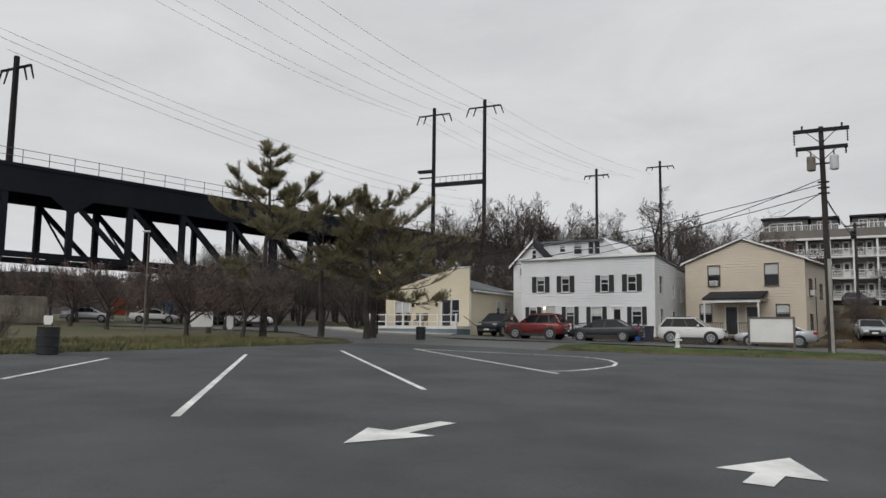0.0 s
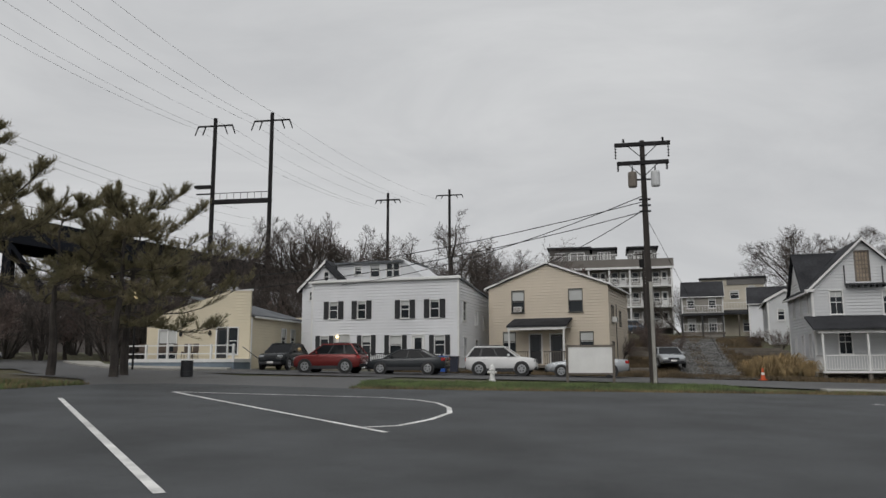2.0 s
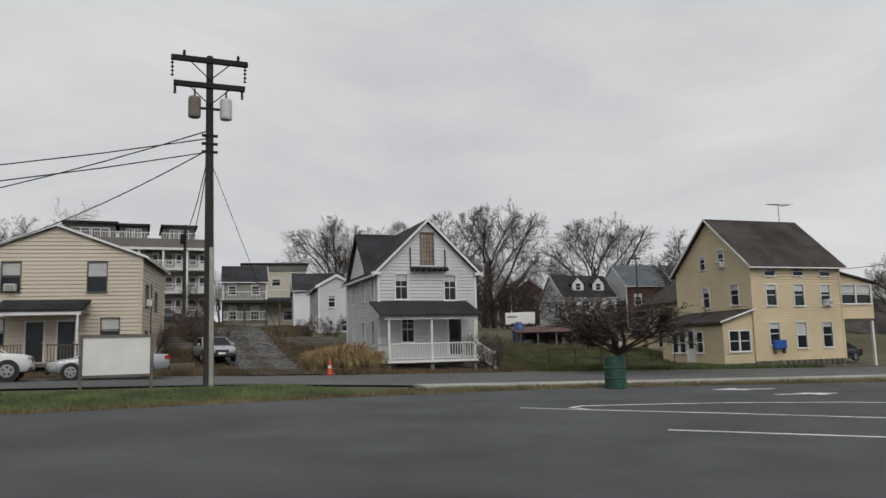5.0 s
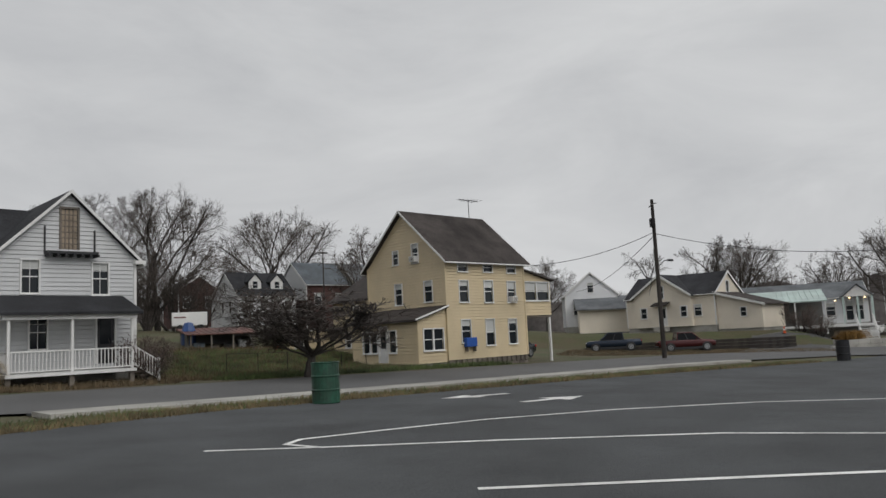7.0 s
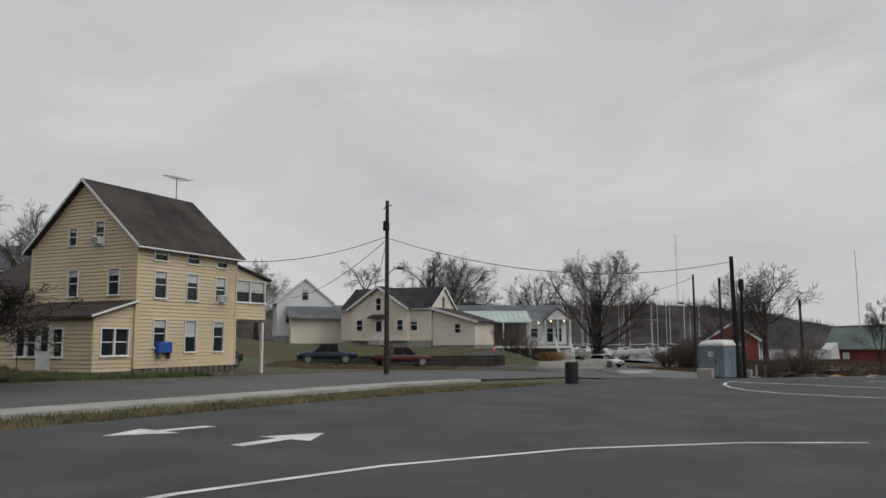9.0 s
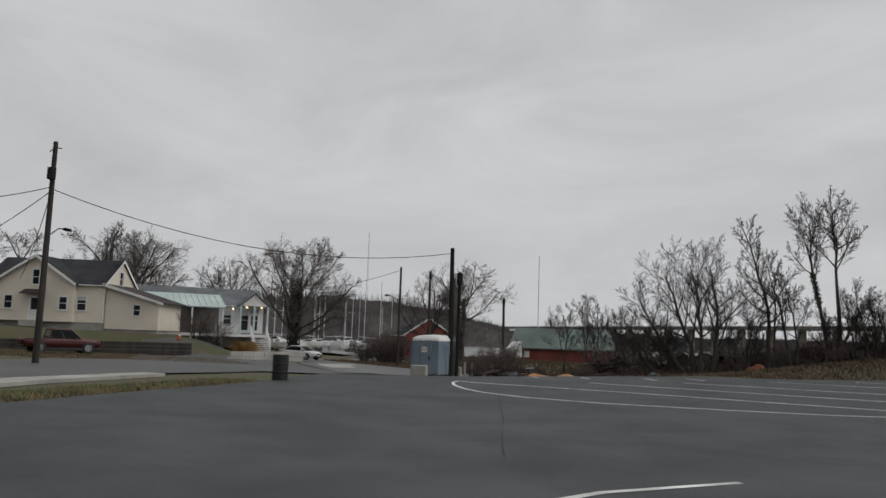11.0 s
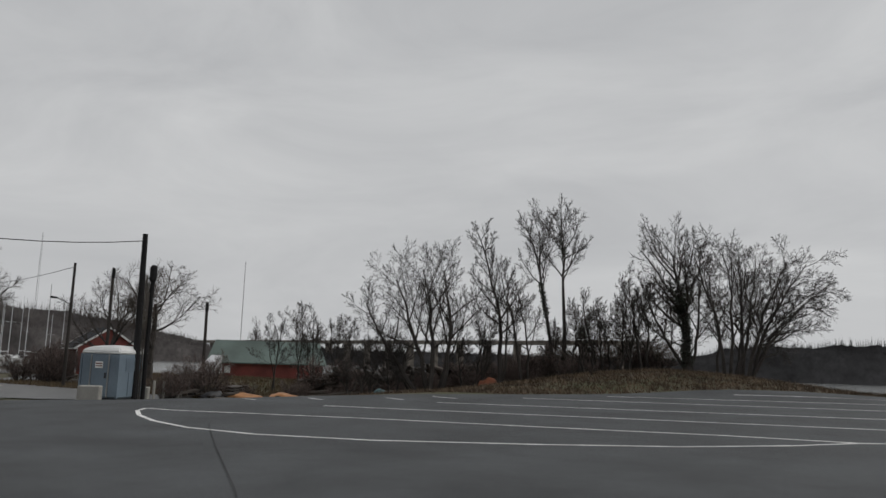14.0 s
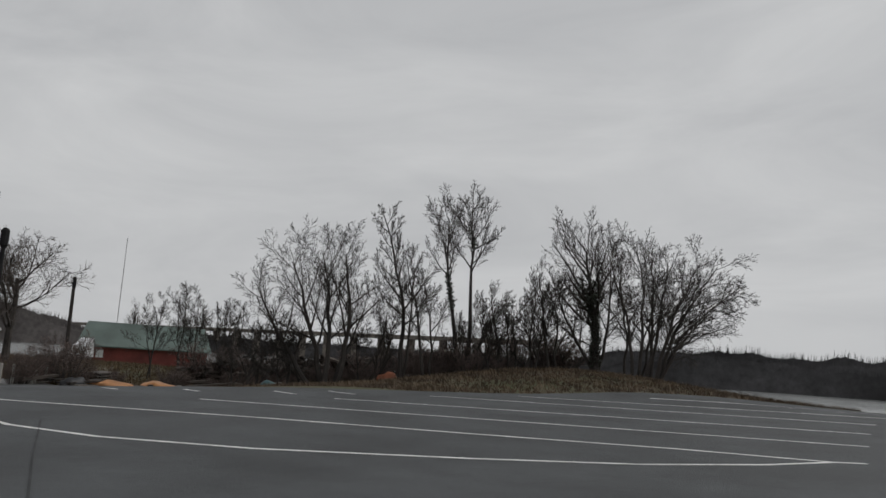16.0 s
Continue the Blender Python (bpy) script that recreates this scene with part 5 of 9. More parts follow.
def woods(rows, label, group):
    for i, (kind, x, y, top) in enumerate(rows):
        z = height(x, y)
        native = {"bush": 8, "bush2": 8, "brush": 3}.get(kind, 14)
        plant(kind, x, y, (top - z) / native, i * 77, label, group=group)


woods([("a", 3, 104, 20.2), ("b", 7, 108, 21.0), ("c", 11, 103, 20.5), ("d", 14, 107, 21.5), ("b", 17.5, 101, 19.5), ("a", 20.5, 106, 19.0), ("crook", 26.0, 90.5, 18.6), ("b", 29, 101, 19.6), ("c", 32.5, 104, 18.0),
       ("a", 36, 99, 16.5), ("d", -2, 110, 19), ("e", 39, 104, 15.5), ("d", 26, 110, 20), ("b", 0, 100, 17), ("e", -6, 98, 15), ("c", 22, 98, 15)], "bare winter woodland tree on the bank behind the houses", "woodland trees")
woods([("a", -62, 100, 10), ("b", -55, 108, 11), ("e", -48, 112, 10), ("a", -41, 116, 11.5), ("c", -35, 118, 10.5), ("b", -29, 120, 11), ("e", -22, 118, 11.5), ("a", -16, 116, 12), ("b", -10, 112, 12), ("c", -52, 96, 9), ("e", -66, 92, 9.5)],
      "brown bare tree on the slope beyond the bridge", "slope trees")
woods([("a", -43, 131, 13.5), ("b", -39, 128, 16.5), ("e", -36, 134, 17.5), ("c", -32.5, 130, 17.0), ("a", -29, 135, 18.5), ("b", -25.5, 131, 17.5), ("e", -22, 136, 18.5), ("c", -18.5, 132, 18.0), ("a", -15, 134, 18.0), ("b", -34, 124, 14.5),
       ("bush", -40, 124, 10.5), ("bush2", -37, 121, 11.5), ("bush", -33.5, 122, 12.0), ("bush2", -30, 124, 13.0), ("bush", -26.5, 122, 12.5), ("bush2", -23, 125, 13.0), ("bush", -19, 122, 13.0), ("bush2", -15, 124, 13.0), ("bush", -11, 122, 13.0),
       ("bush2", -47, 118, 9.0), ("bush", -52, 112, 8.5)], "brown bare tree crowding the slope beyond the bridge", "slope trees")
woods([("bush", -24.9, 77.5, 9.9), ("bush2", -24.4, 83.9, 11.5), ("bush", -19.5, 77.0, 10.1), ("bush2", -19.5, 89.3, 12.4), ("bush", -15.1, 82.1, 10.6), ("bush2", -28.7, 80.4, 9.7)], "tangled brown bare tree on the green before the bridge", "green trees")
rng = random.Random(5)
for i in range(44):
    x, y = rng.uniform(-10, 40), rng.uniform(82, 106)
    plant(("bush", "bush2", "brush")[i % 3], x, y, rng.uniform(0.9, 1.45) * (1 if i % 3 < 2 else 2.4), i * 50, "tangled bare undergrowth on a wooded bank", "shrub", group="woodland undergrowth")
for k, x, y, top, wide in (("round2", 80.5, 99.5, 22.0, 1.05), ("round", 86.5, 95.0, 21.4, 1.15), ("round2", 76.2, 68.3, 19.6, 1.0), ("round", 73.6, 73.5, 18.0, 1.0), ("round2", 105.5, 70.5, 21.9, 1.1),
                           ("b", 97.5, 54.5, 16.5, 1.0), ("d", 84.5, 76, 16.0, 1.0)):
    z = height(x, y)
    plant(k, x, y, (top - z) / 14, x * 37, "large bare tree standing behind the houses", wide=wide, group="back yard trees")
woods([("e", 114, 34.5, 12.3), ("b", 123, 36, 12.3), ("d", 123, 12, 13.4), ("round2", 122, 9, 14.4), ("b", 126, 8, 12.6), ("a", 131, -4.5, 12.2), ("round2", 114, -9.0, 14.2), ("crook", 112, 13.5, 13.6), ("crook", 116, 21, 12.6), ("a", 92, -20, 10.2), ("b", 95, -17.5, 9.2), ("d", 106, -42, 6.4),
       ("d", 101.5, -47, 6.8)], "bare tree standing by the marina lots", "marina trees")
for x, y, top, width, count in ((114.0, -9.0, 8.2, 0.85, 6500), (112.0, 13.5, 8.0, 0.4, 1500)):
    z = height(x, y)
    o = thing("creeper", pose(x, y, z), "dark ivy wrapped round the trunk of a bare tree", "ivy", "trunk creepers")
    part("leaves", ivy_sleeve(random.Random(int(x)), [Vector((0, 0, k * (top - z) / 4)) for k in range(5)], width, count), None, o)
for i, (x, y, k) in enumerate(((73.5, 67.5, 1.0), (75.8, 66.2, 1.1), (78.0, 64.5, 0.9), (71.8, 69.5, 1.0), (66.0, 71.5, 0.8), (63.0, 73.5, 0.8), (65.5, 99.0, 1.0), (61.5, 100.5, 0.9), (68.5, 97.0, 1.0), (86, 62.5, 0.8), (48.8, 55.0, 0.55), (47.0, 57.0, 0.6), (50.5, 53.6, 0.5))):
    plant(("bush", "bush2")[i % 2], x, y, k, i * 63, "dark tangled bare shrubbery between the houses", "shrub", group="yard shrubbery")
for i, (x, y, k) in enumerate(((29.6, 60.5, 0.8), (30.6, 61.8, 0.9), (28.8, 62.2, 0.9), (34.5, 63.8, 0.7), (36.2, 67.0, 0.8), (38.0, 70.5, 0.8), (43.6, 62.6, 0.6), (44.2, 60.4, 0.7), (41.0, 52.0, 0.6), (42.6, 51.0, 0.7), (44.0, 49.6, 0.6), (46.4, 48.0, 0.7))):
    plant("brush", x, y, k, i * 47, "brown twiggy brush on the bank", "shrub", group="bank brush")
for i in range(16):
    a, b = rng.random(), rng.random()
    plant("brush", 92 + 20 * a, -7.0 - 12 * a - 5 * b, rng.uniform(0.7, 1.3), i * 53, "brown brush between the street and the marina", "shrub", group="marina brush")
for i, (x, y, k) in enumerate(((70.8, -6.4, 0.4), (71.6, -7.4, 0.45))):
    plant("brush", x, y, k, i * 61, "brown brush between the street and the marina", "shrub", group="marina brush")
# the group along the river
SPRAY = dict(BARE, levels=5, segments=(5, 7, 5, 3, 2), taper=(0.3, 0.2, 0.3, 0.4, 0.5), wobble=(0.1, 0.15, 0.2, 0.22, 0.25), lift=(0.0, 0.07, 0.07, 0.05, 0.03), kids=(0, 8, 6, 5), start=(0, 0.14, 0.12, 0.1), angle=(44, 34, 36, 38),
             ratio=(1.0, 0.5, 0.5, 0.6), thick=(0.5, 0.45, 0.5, 0.6), thin=0.0075)
ARCH = dict(SPRAY, lift=(0.0, -0.01, 0.01, 0.0, 0.0), angle=(36, 36, 40, 40), ratio=(1.0, 0.52, 0.52, 0.6))
TUFTED = dict(SPRAY, kids=(0, 9, 7, 6), ratio=(1.0, 0.42, 0.45, 0.5), lift=(0.0, 0.08, 0.08, 0.06, 0.03), thin=0.0085)


def stem_tree(x, y, stems, seed, label, category="tree", spec=SPRAY, group="riverside trees", ivy=()):
    """A leafless tree of several stems. A stem: foot and tip across and along the bank, height, bow, radius, first limb, limbs, reach."""
    o = thing("tree", pose(x, y, height(x, y), 0, 0, 217), label, category, group)
    wood, fine = Wood(seed), Wood(seed + 1)
    r = wood.r
    runs = []
    for x0, y0, x1, y1, h, bow, rad, first, limbs, reach in stems:
        n = 9
        pts = []
        for i in range(n + 1):
            f = i / n
            pts.append(Vector((x0 + (x1 - x0) * f ** 1.25 + bow * math.sin(math.pi * f) + (r.uniform(-0.1, 0.1) if i else 0), y0 + (y1 - y0) * f + (r.uniform(-0.1, 0.1) if i else 0), -0.3 + (h + 0.3) * f)))
        radii = [rad * (1 - 0.9 * (i / n)) + 0.012 for i in range(n + 1)]
        wood.limb(pts, radii, 7)
        runs.append(pts)
        for k in range(limbs):
            f = min(0.985, first + (1 - first) * (k + r.uniform(0.1, 0.9)) / limbs)
            i = min(n - 1, int(f * n))
            at = pts[i].lerp(pts[i + 1], f * n - i)
            here = (pts[i + 1] - pts[i]).normalized()
            side = here.orthogonal().normalized()
            side.rotate(Matrix.Rotation(k * 2.4 + r.uniform(-0.5, 0.5), 3, here))
            ang = radians(spec["angle"][0]) * r.uniform(0.7, 1.25)
            nd = (here * math.cos(ang) + side * math.sin(ang)).normalized()
            grow(wood, fine, at, nd, reach * r.uniform(0.65, 1.15) * (1.2 - 0.6 * (f - first) / (1 - first)), max(0.016, radii[i] * 0.55), 1, spec)
    part("trunk", wood.mesh("trunk", RIVER_TWIG), None, o)
    part("crown", fine.mesh("crown", RIVER_TWIG), None, o)
    for k, a, b, width, count in ivy:
        part("ivy", ivy_sleeve(r, runs[k][a:b], width, count), None, o, "dark ivy leaves crowding a stem")
    return o


stem_tree(58.7, -18.6, [(-0.5, 0, -4.1, 0.6, 5.3, -0.5, 0.15, 0.28, 11, 2.8), (-0.1, 0.3, -2.2, -0.5, 6.7, 0.1, 0.17, 0.30, 11, 3.6), (0.1, -0.2, -0.67, 0.8, 7.5, 0.3, 0.16, 0.32, 11, 3.5),
                        (0.6, 0.2, 0.74, 0.3, 7.4, 0.5, 0.17, 0.30, 11, 3.4), (0.4, 0.5, 2.12, 1.2, 5.0, 0.1, 0.09, 0.3, 8, 2.2)], 201, "spreading bare tree with a fan of slender stems")
stem_tree(56.1, -22.0, [(0.1, 0, -1.45, 0.3, 9.6, 0.5, 0.15, 0.34, 17, 2.4), (0.3, 0.1, 0.54, -0.3, 6.6, 0.1, 0.08, 0.35, 8, 1.9)], 211, "slender bare tree with a narrow twiggy head", spec=TUFTED)
stem_tree(54.7, -22.6, [(0, 0, -1.47, 0.5, 6.8, 0.1, 0.10, 0.35, 9, 2.0), (0.3, 0.2, -0.40, -0.4, 5.4, 0.2, 0.08, 0.3, 8, 1.8)], 221, "thin bare tree with two leaning stems")
stem_tree(54.5, -26.9, [(-0.25, 0, -1.54, 0.3, 9.9, -0.35, 0.16, 0.60, 13, 3.1), (0.1, 0.1, -0.08, -0.3, 10.5, 0.15, 0.17, 0.62, 14, 3.0)], 231, "tall bare tree with two stems, creeper and a high twiggy crown", spec=TUFTED,
          ivy=((0, 4, 7, 0.16, 420), (1, 7, 9, 0.16, 150)))
for k, (x, y, h, tilt) in enumerate(((51.4, -25.4, 4.4, -0.6), (50.1, -26.4, 5.0, 0.4), (48.9, -26.6, 5.6, -0.7), (52.6, -24.6, 3.6, 0.5), (60.6, -18.0, 3.4, -0.8), (63.0, -17.0, 3.0, 0.6), (57.6, -21.4, 4.2, 0.8))):
    stem_tree(x, y, [(0, 0, tilt, 0.3, h, 0.1, 0.08, 0.16, 9, 2.0), (0.4, 0.2, 0.5 + tilt * 0.6, -0.5, h * 0.85, 0.2, 0.07, 0.16, 9, 1.9), (-0.5, 0.1, -0.9, 0.6, h * 0.7, -0.1, 0.06, 0.16, 8, 1.7)], 241 + k, "bushy bare sapling among the riverside trees")
stem_tree(46.6, -28.2, [(0, 0, -0.76, 0.2, 7.2, 0.15, 0.30, 0.34, 15, 4.2), (0.1, 0.1, -2.6, 0.4, 4.9, -0.3, 0.12, 0.3, 9, 2.8), (0.2, 0.1, 0.88, 0.4, 6.6, 0.2, 0.10, 0.3, 9, 2.8)], 261, "stout bare tree with an ivy-wrapped trunk in the thicket", spec=TUFTED,
          ivy=((0, 1, 7, 0.34, 1500), (0, 5, 8, 0.8, 700)))
stem_tree(43.6, -28.2, [(-0.8, 0, -2.24, 0.5, 7.0, 0.2, 0.11, 0.26, 9, 3.0), (-0.4, 0.2, -0.95, -0.6, 7.1, 0.3, 0.11, 0.26, 9, 3.0), (0.0, 0, 0.25, 0.4, 7.1, 0.3, 0.12, 0.26, 9, 3.0), (0.2, 0.1, 1.47, 0.9, 6.9, 0.1, 0.11, 0.26, 9, 3.0),
                        (0.4, -0.1, 2.69, -0.5, 6.7, -0.1, 0.12, 0.26, 10, 3.0), (0.7, 0, 4.15, 0.2, 6.7, -0.3, 0.12, 0.26, 11, 3.0), (0.9, 0.2, 5.5, 0.6, 5.6, -0.5, 0.11, 0.3, 11, 2.7), (0.8, -0.2, 3.56, -0.9, 4.4, -0.3, 0.09, 0.28, 9, 2.2)],
          271, "many-stemmed bare thicket arching out on the mound", "thicket", ARCH, "riverside thickets")
stem_tree(45.2, -29.4, [(-1.2, 0.4, -2.71, 0.9, 5.6, 0, 0.09, 0.2, 9, 2.4), (0.2, 0.6, -0.15, 1.2, 6.4, 0.2, 0.09, 0.2, 9, 2.4), (1.2, 0.3, 2.08, 0.8, 5.8, 0, 0.09, 0.2, 9, 2.4), (2.0, 0.2, 3.40, 0.4, 3.6, 0, 0.07, 0.15, 9, 1.8)],
          281, "tangled bare undergrowth behind the thicket", "thicket", ARCH, "riverside thickets")
for k, (x, y, top) in enumerate(((78.9, -23.1, 4.6), (77.7, -24.6, 5.5), (76.9, -25.4, 5.1), (75.8, -26.7, 4.5), (74.9, -27.7, 4.7))):
    h = top - height(x, y)
    stem_tree(x, y, [(0, 0, 0.5 - 0.3 * (k % 3), 0.2, h, 0.1, 0.06, 0.35, 10, 1.5), (0.3, 0.1, -0.6 + 0.4 * (k % 2), -0.2, h * 0.9, -0.1, 0.04, 0.3, 8, 2.0)], 301 + k, "thin bare sapling before the boat shed", spec=SPRAY, group="shed saplings")
for i in range(26):
    f = i / 25
    x, y = 71 - 22 * f + rng.uniform(-1, 1), -21.5 - 8.5 * f + rng.uniform(-1.2, 1.2)
    plant("brush", x, y, rng.uniform(0.75, 1.15), i * 67, "brown waterside brush behind the trees", "shrub", wide=1.2, group="waterside brush")
for i in range(34):
    f = i / 33
    x, y = 71 - 20 * f + rng.uniform(-1.5, 1.5), -15.0 - 11.0 * f + rng.uniform(-3.0, 1.6)
    plant("brush", x, y, (0.42 + 0.18 * smooth(0.3, 0.6, f) - 0.25 * smooth(0.65, 1.0, f)) * rng.uniform(0.7, 1.15), i * 41, "low reddish brush at the lot edge", "shrub", group="lot edge brush")
for x, y, s in ((66, -5.6, 0.5), (67.4, -7, 0.6), (69, -8.5, 0.6), (66.8, -6.4, 0.6), (70.5, -10, 0.8), (68, -9.6, 1.0), (71.5, -11.5, 0.9)):
    plant("brush", x, y, s, x * 40, "low reddish brush beside the toilet", "shrub", group="lot edge brush")
plant("apple", 43.0, 36.0, 1.05, 20, "low spreading bare fruit tree with a tangled crown", wide=2.8)
for x, y, s, t in ((-14.2, 42.7, 1.05, 0), (-10.6, 40.7, 0.95, 90), (-24, 55, 1.2, 20), (-30, 62, 1.3, 50), (-17, 60, 1.3, 80), (-38, 66, 1.4, 20), (-27, 70, 1.5, 130), (-12.5, 58, 1.2, 220), (-15.5, 51, 1.15, 140), (-20, 74, 1.2, 200), (-36, 76, 1.3, 230), (-44, 82, 1.4, 10),
                   (-30, 88, 1.5, 75), (-22, 92, 1.6, 160), (-38, 98, 1.7, 40), (-14, 88, 1.4, 300)):
    plant("shrubtree", x, y, s, t, "small reddish bare tree on the green", group="small bare trees")


def pine(x, y, h, trunk_h, reach, seed, label, lean=0.0, flat=0.5, drift=(0.0, 0.0)):
    """A pine: uneven limbs that sag and turn up at their ends, feathered with branchlets of needle tufts."""
    r = random.Random(seed)
    o = thing("pine_tree", pose(x, y, height(x, y)), label, "pine tree", "pines")
    wood = Wood(seed)
    pts = [Vector((lean * (i / 8) ** 2 * 3 + r.uniform(-0.1, 0.1), r.uniform(-0.1, 0.1), -0.3 + (h + 0.1) * i / 8)) for i in range(9)]
    wood.limb(pts, [0.23 * (1 - 0.115 * i) for i in range(9)], 8)
    verts, faces = [], []

    def tuft(p, d, s):
        a = d.orthogonal().normalized()
        b = d.cross(a)
        for k in range(9):
            t = r.uniform(0, 6.28)
            q = (d + (a * math.cos(t) + b * math.sin(t)) * r.uniform(0.3, 1.6)).normalized()
            w = q.orthogonal().normalized() * 0.015
            n = len(verts)
            base = p + d * r.uniform(-0.12, 0.16)
            verts.extend([base + w, base - w, base + q * s * r.uniform(0.55, 1.15)])
            faces.append((n, n + 1, n + 2))

    def feather(line, size):
        """Tufts and short branchlets along the outer part of a limb."""
        n = len(line) - 1
        for j in range(2, n + 1):
            d = (line[j] - line[j - 1]).normalized()
            for m in range(3):
                side = Vector((-d.y, d.x, 0)) * (1 if m % 2 else -1)
                sd = (d * r.uniform(0.3, 1.0) + side * r.uniform(0.1, 1.0) + Vector((0, 0, r.uniform(-0.15, 0.75)))).normalized()
                start = line[j - 1].lerp(line[j], r.random())
                end = start + sd * size * r.uniform(0.5, 1.2)
                mid = start.lerp(end, 0.5) - Vector((0, 0, 0.05))
                wood.limb([start, mid, end], [0.014, 0.010, 0.006], 3)
                for q in range(4):
                    tuft(start.lerp(end, 0.3 + 0.24 * q), (sd + Vector((0, 0, 0.55))).normalized(), r.uniform(0.2, 0.3))
        d = (line[-1] - line[-2]).normalized()
        for q in range(4):
            tuft(line[-1] + d * 0.11 * q, (d + Vector((0, 0, 0.5))).normalized(), 0.27)

    count = int((h - trunk_h) * 2.8)
    for i in range(count):
        f = min(0.985, ((i + r.random()) / count) ** 0.92)
        z = trunk_h + (h - trunk_h) * f
        a = i * 2.4 + r.uniform(-0.5, 0.5)
        out = 1 + drift[0] * math.cos(a) + drift[1] * math.sin(a)
        L = (reach * (1 - f) ** flat * r.uniform(0.45, 1.12) + 0.25) * out
        d = Vector((math.cos(a), math.sin(a), r.uniform(-0.3, 0.35) + 0.45 * f)).normalized()
        g = (z + 0.3) / (h + 0.1) * 8
        k0 = min(7, int(g))
        line = [pts[k0].lerp(pts[k0 + 1], g - k0)]
        n = 7
        for j in range(n):
            d = bend(r, d, 0.17, -0.03 if j < 3 else 0.14)
            line.append(line[-1] + d * L / n)
        wood.limb(line, [max(0.012, 0.065 * (1 - f * 0.55) * (1 - 0.13 * j)) for j in range(n + 1)], 4)
        feather(line, 0.35 + 0.10 * L)
        for j in range(2, n):
            if L < 1.2 or r.random() < 0.2:
                continue
            d2 = (line[j + 1] - line[j]).normalized()
            side = Vector((-d2.y, d2.x, r.uniform(-0.25, 0.5))) * (1 if j % 2 else -1)
            d2 = (d2 * r.uniform(0.5, 1.0) + side * 0.9).normalized()
            twig = [line[j]]
            for q in range(4):
                d2 = bend(r, d2, 0.2, 0.08)
                twig.append(twig[-1] + d2 * L * (0.42 - 0.035 * j) / 4)
            wood.limb(twig, [0.028, 0.024, 0.02, 0.014, 0.009], 4)
            feather(twig, 0.3 + 0.06 * L)
    part("trunk", wood.mesh("trunk", BARK), None, o)
    me = bpy.data.meshes.new("crown")
    me.from_pydata([tuple(v) for v in verts], [], faces)
    me.materials.append(NEEDLE)
    part("crown", me, None, o)
    return o


pine(-9.8, 42.2, 10.8, 4.2, 4.6, 3, "tall ragged olive pine with a pointed crown", flat=0.8)
pine(-7.6, 48.2, 8.0, 3.2, 5.0, 7, "broad olive pine with spreading level limbs", flat=0.34)
pine(-4.6, 46.4, 8.4, 3.0, 5.6, 12, "broad olive pine with spreading level limbs", 0.1, flat=0.38, drift=(0.2, 0.0))
pine(-4.4, 48.4, 8.0, 3.0, 6.4, 19, "broad olive pine leaning out over the drive", 0.2, flat=0.42, drift=(0.3, 0.0))

# distant wooded ridges


def ridge(a0, a1, dist, h0, h1, seed, base, label, depth=4, mat=None):
    """A far wooded bank: rows of ragged crowns standing behind one another, each crown a spray of uprights."""
    r = random.Random(seed)
    verts, faces = [], []
    n = int(abs(a1 - a0) * dist / 57.3 / 1.1)
    for row in range(depth):
        last = None
        for i in range(n + 1):
            f = i / n
            a = radians(a0 + (a1 - a0) * f)
            d = dist + row * dist * 0.05
            h = (h0 + (h1 - h0) * f) * (0.60 + 0.13 * row)
            h *= 1 + 0.22 * noise.noise((f * 7, row * 3.1, seed)) + 0.16 * noise.noise((f * 31, row, seed)) + 0.10 * abs(noise.noise((f * 160, row, seed)))
            h *= smooth(0, 0.12, f) * smooth(1, 0.88, f) * 0.75 + 0.25
            x, y = 25 + d * math.cos(a), 15 + d * math.sin(a)
            k = len(verts)
            verts += [(x, y, base - 3), (x, y, base + h * 0.9)]
            if last is not None:
                faces.append((last, k, k + 1, last + 1))
            last = k
            for q in range(12):
                w, b = r.uniform(0.06, 0.3), r.uniform(-0.9, 0.9)
                t = (-math.sin(a), math.cos(a))
                k2 = len(verts)
                top = h * r.uniform(0.86, 1.12)
                lean = b + r.uniform(-0.9, 0.9)
                verts += [(x + t[0] * (b - w), y + t[1] * (b - w), base + h * 0.6), (x + t[0] * (b + w), y + t[1] * (b + w), base + h * 0.6), (x + t[0] * lean, y + t[1] * lean, base + top)]
                faces.append((k2, k2 + 1, k2 + 2))
    me = bpy.data.meshes.new("far_woods")
    me.from_pydata(verts, [], faces)
    me.materials.append(mat or FAR_WOOD)
    return tagged(new("far_woods", me), label, "woods", kind="stuff")


ridge(-125, -65, 290, 12, 15, 1, -2.0, "dark wooded hills across the river", mat=FAR_BANK)
ridge(-78, -30, 420, 9, 11, 2, -2.0, "low dark wooded far river bank", mat=FAR_BANK)
ridge(-37, 60, 330, 21, 26, 3, -2.0, "wooded hill behind the marina")
ridge(12, 62, 230, 15, 20, 4, 1.0, "wooded rise behind the town")
ridge(95, 175, 190, 17, 16, 6, 0.0, "dark wooded rise beyond the bridge")

# ---- cars ----


RED_LENS = material("red_lens", (0.35, 0.012, 0.012), 0.25, var=0.05)
RIM = material("bright_rim", (0.34, 0.35, 0.36), 0.35, 0.6, var=0.1)
CAR_GLASS = glass("tinted_car_glass", (0.008, 0.009, 0.011), 0.08, 0.12)

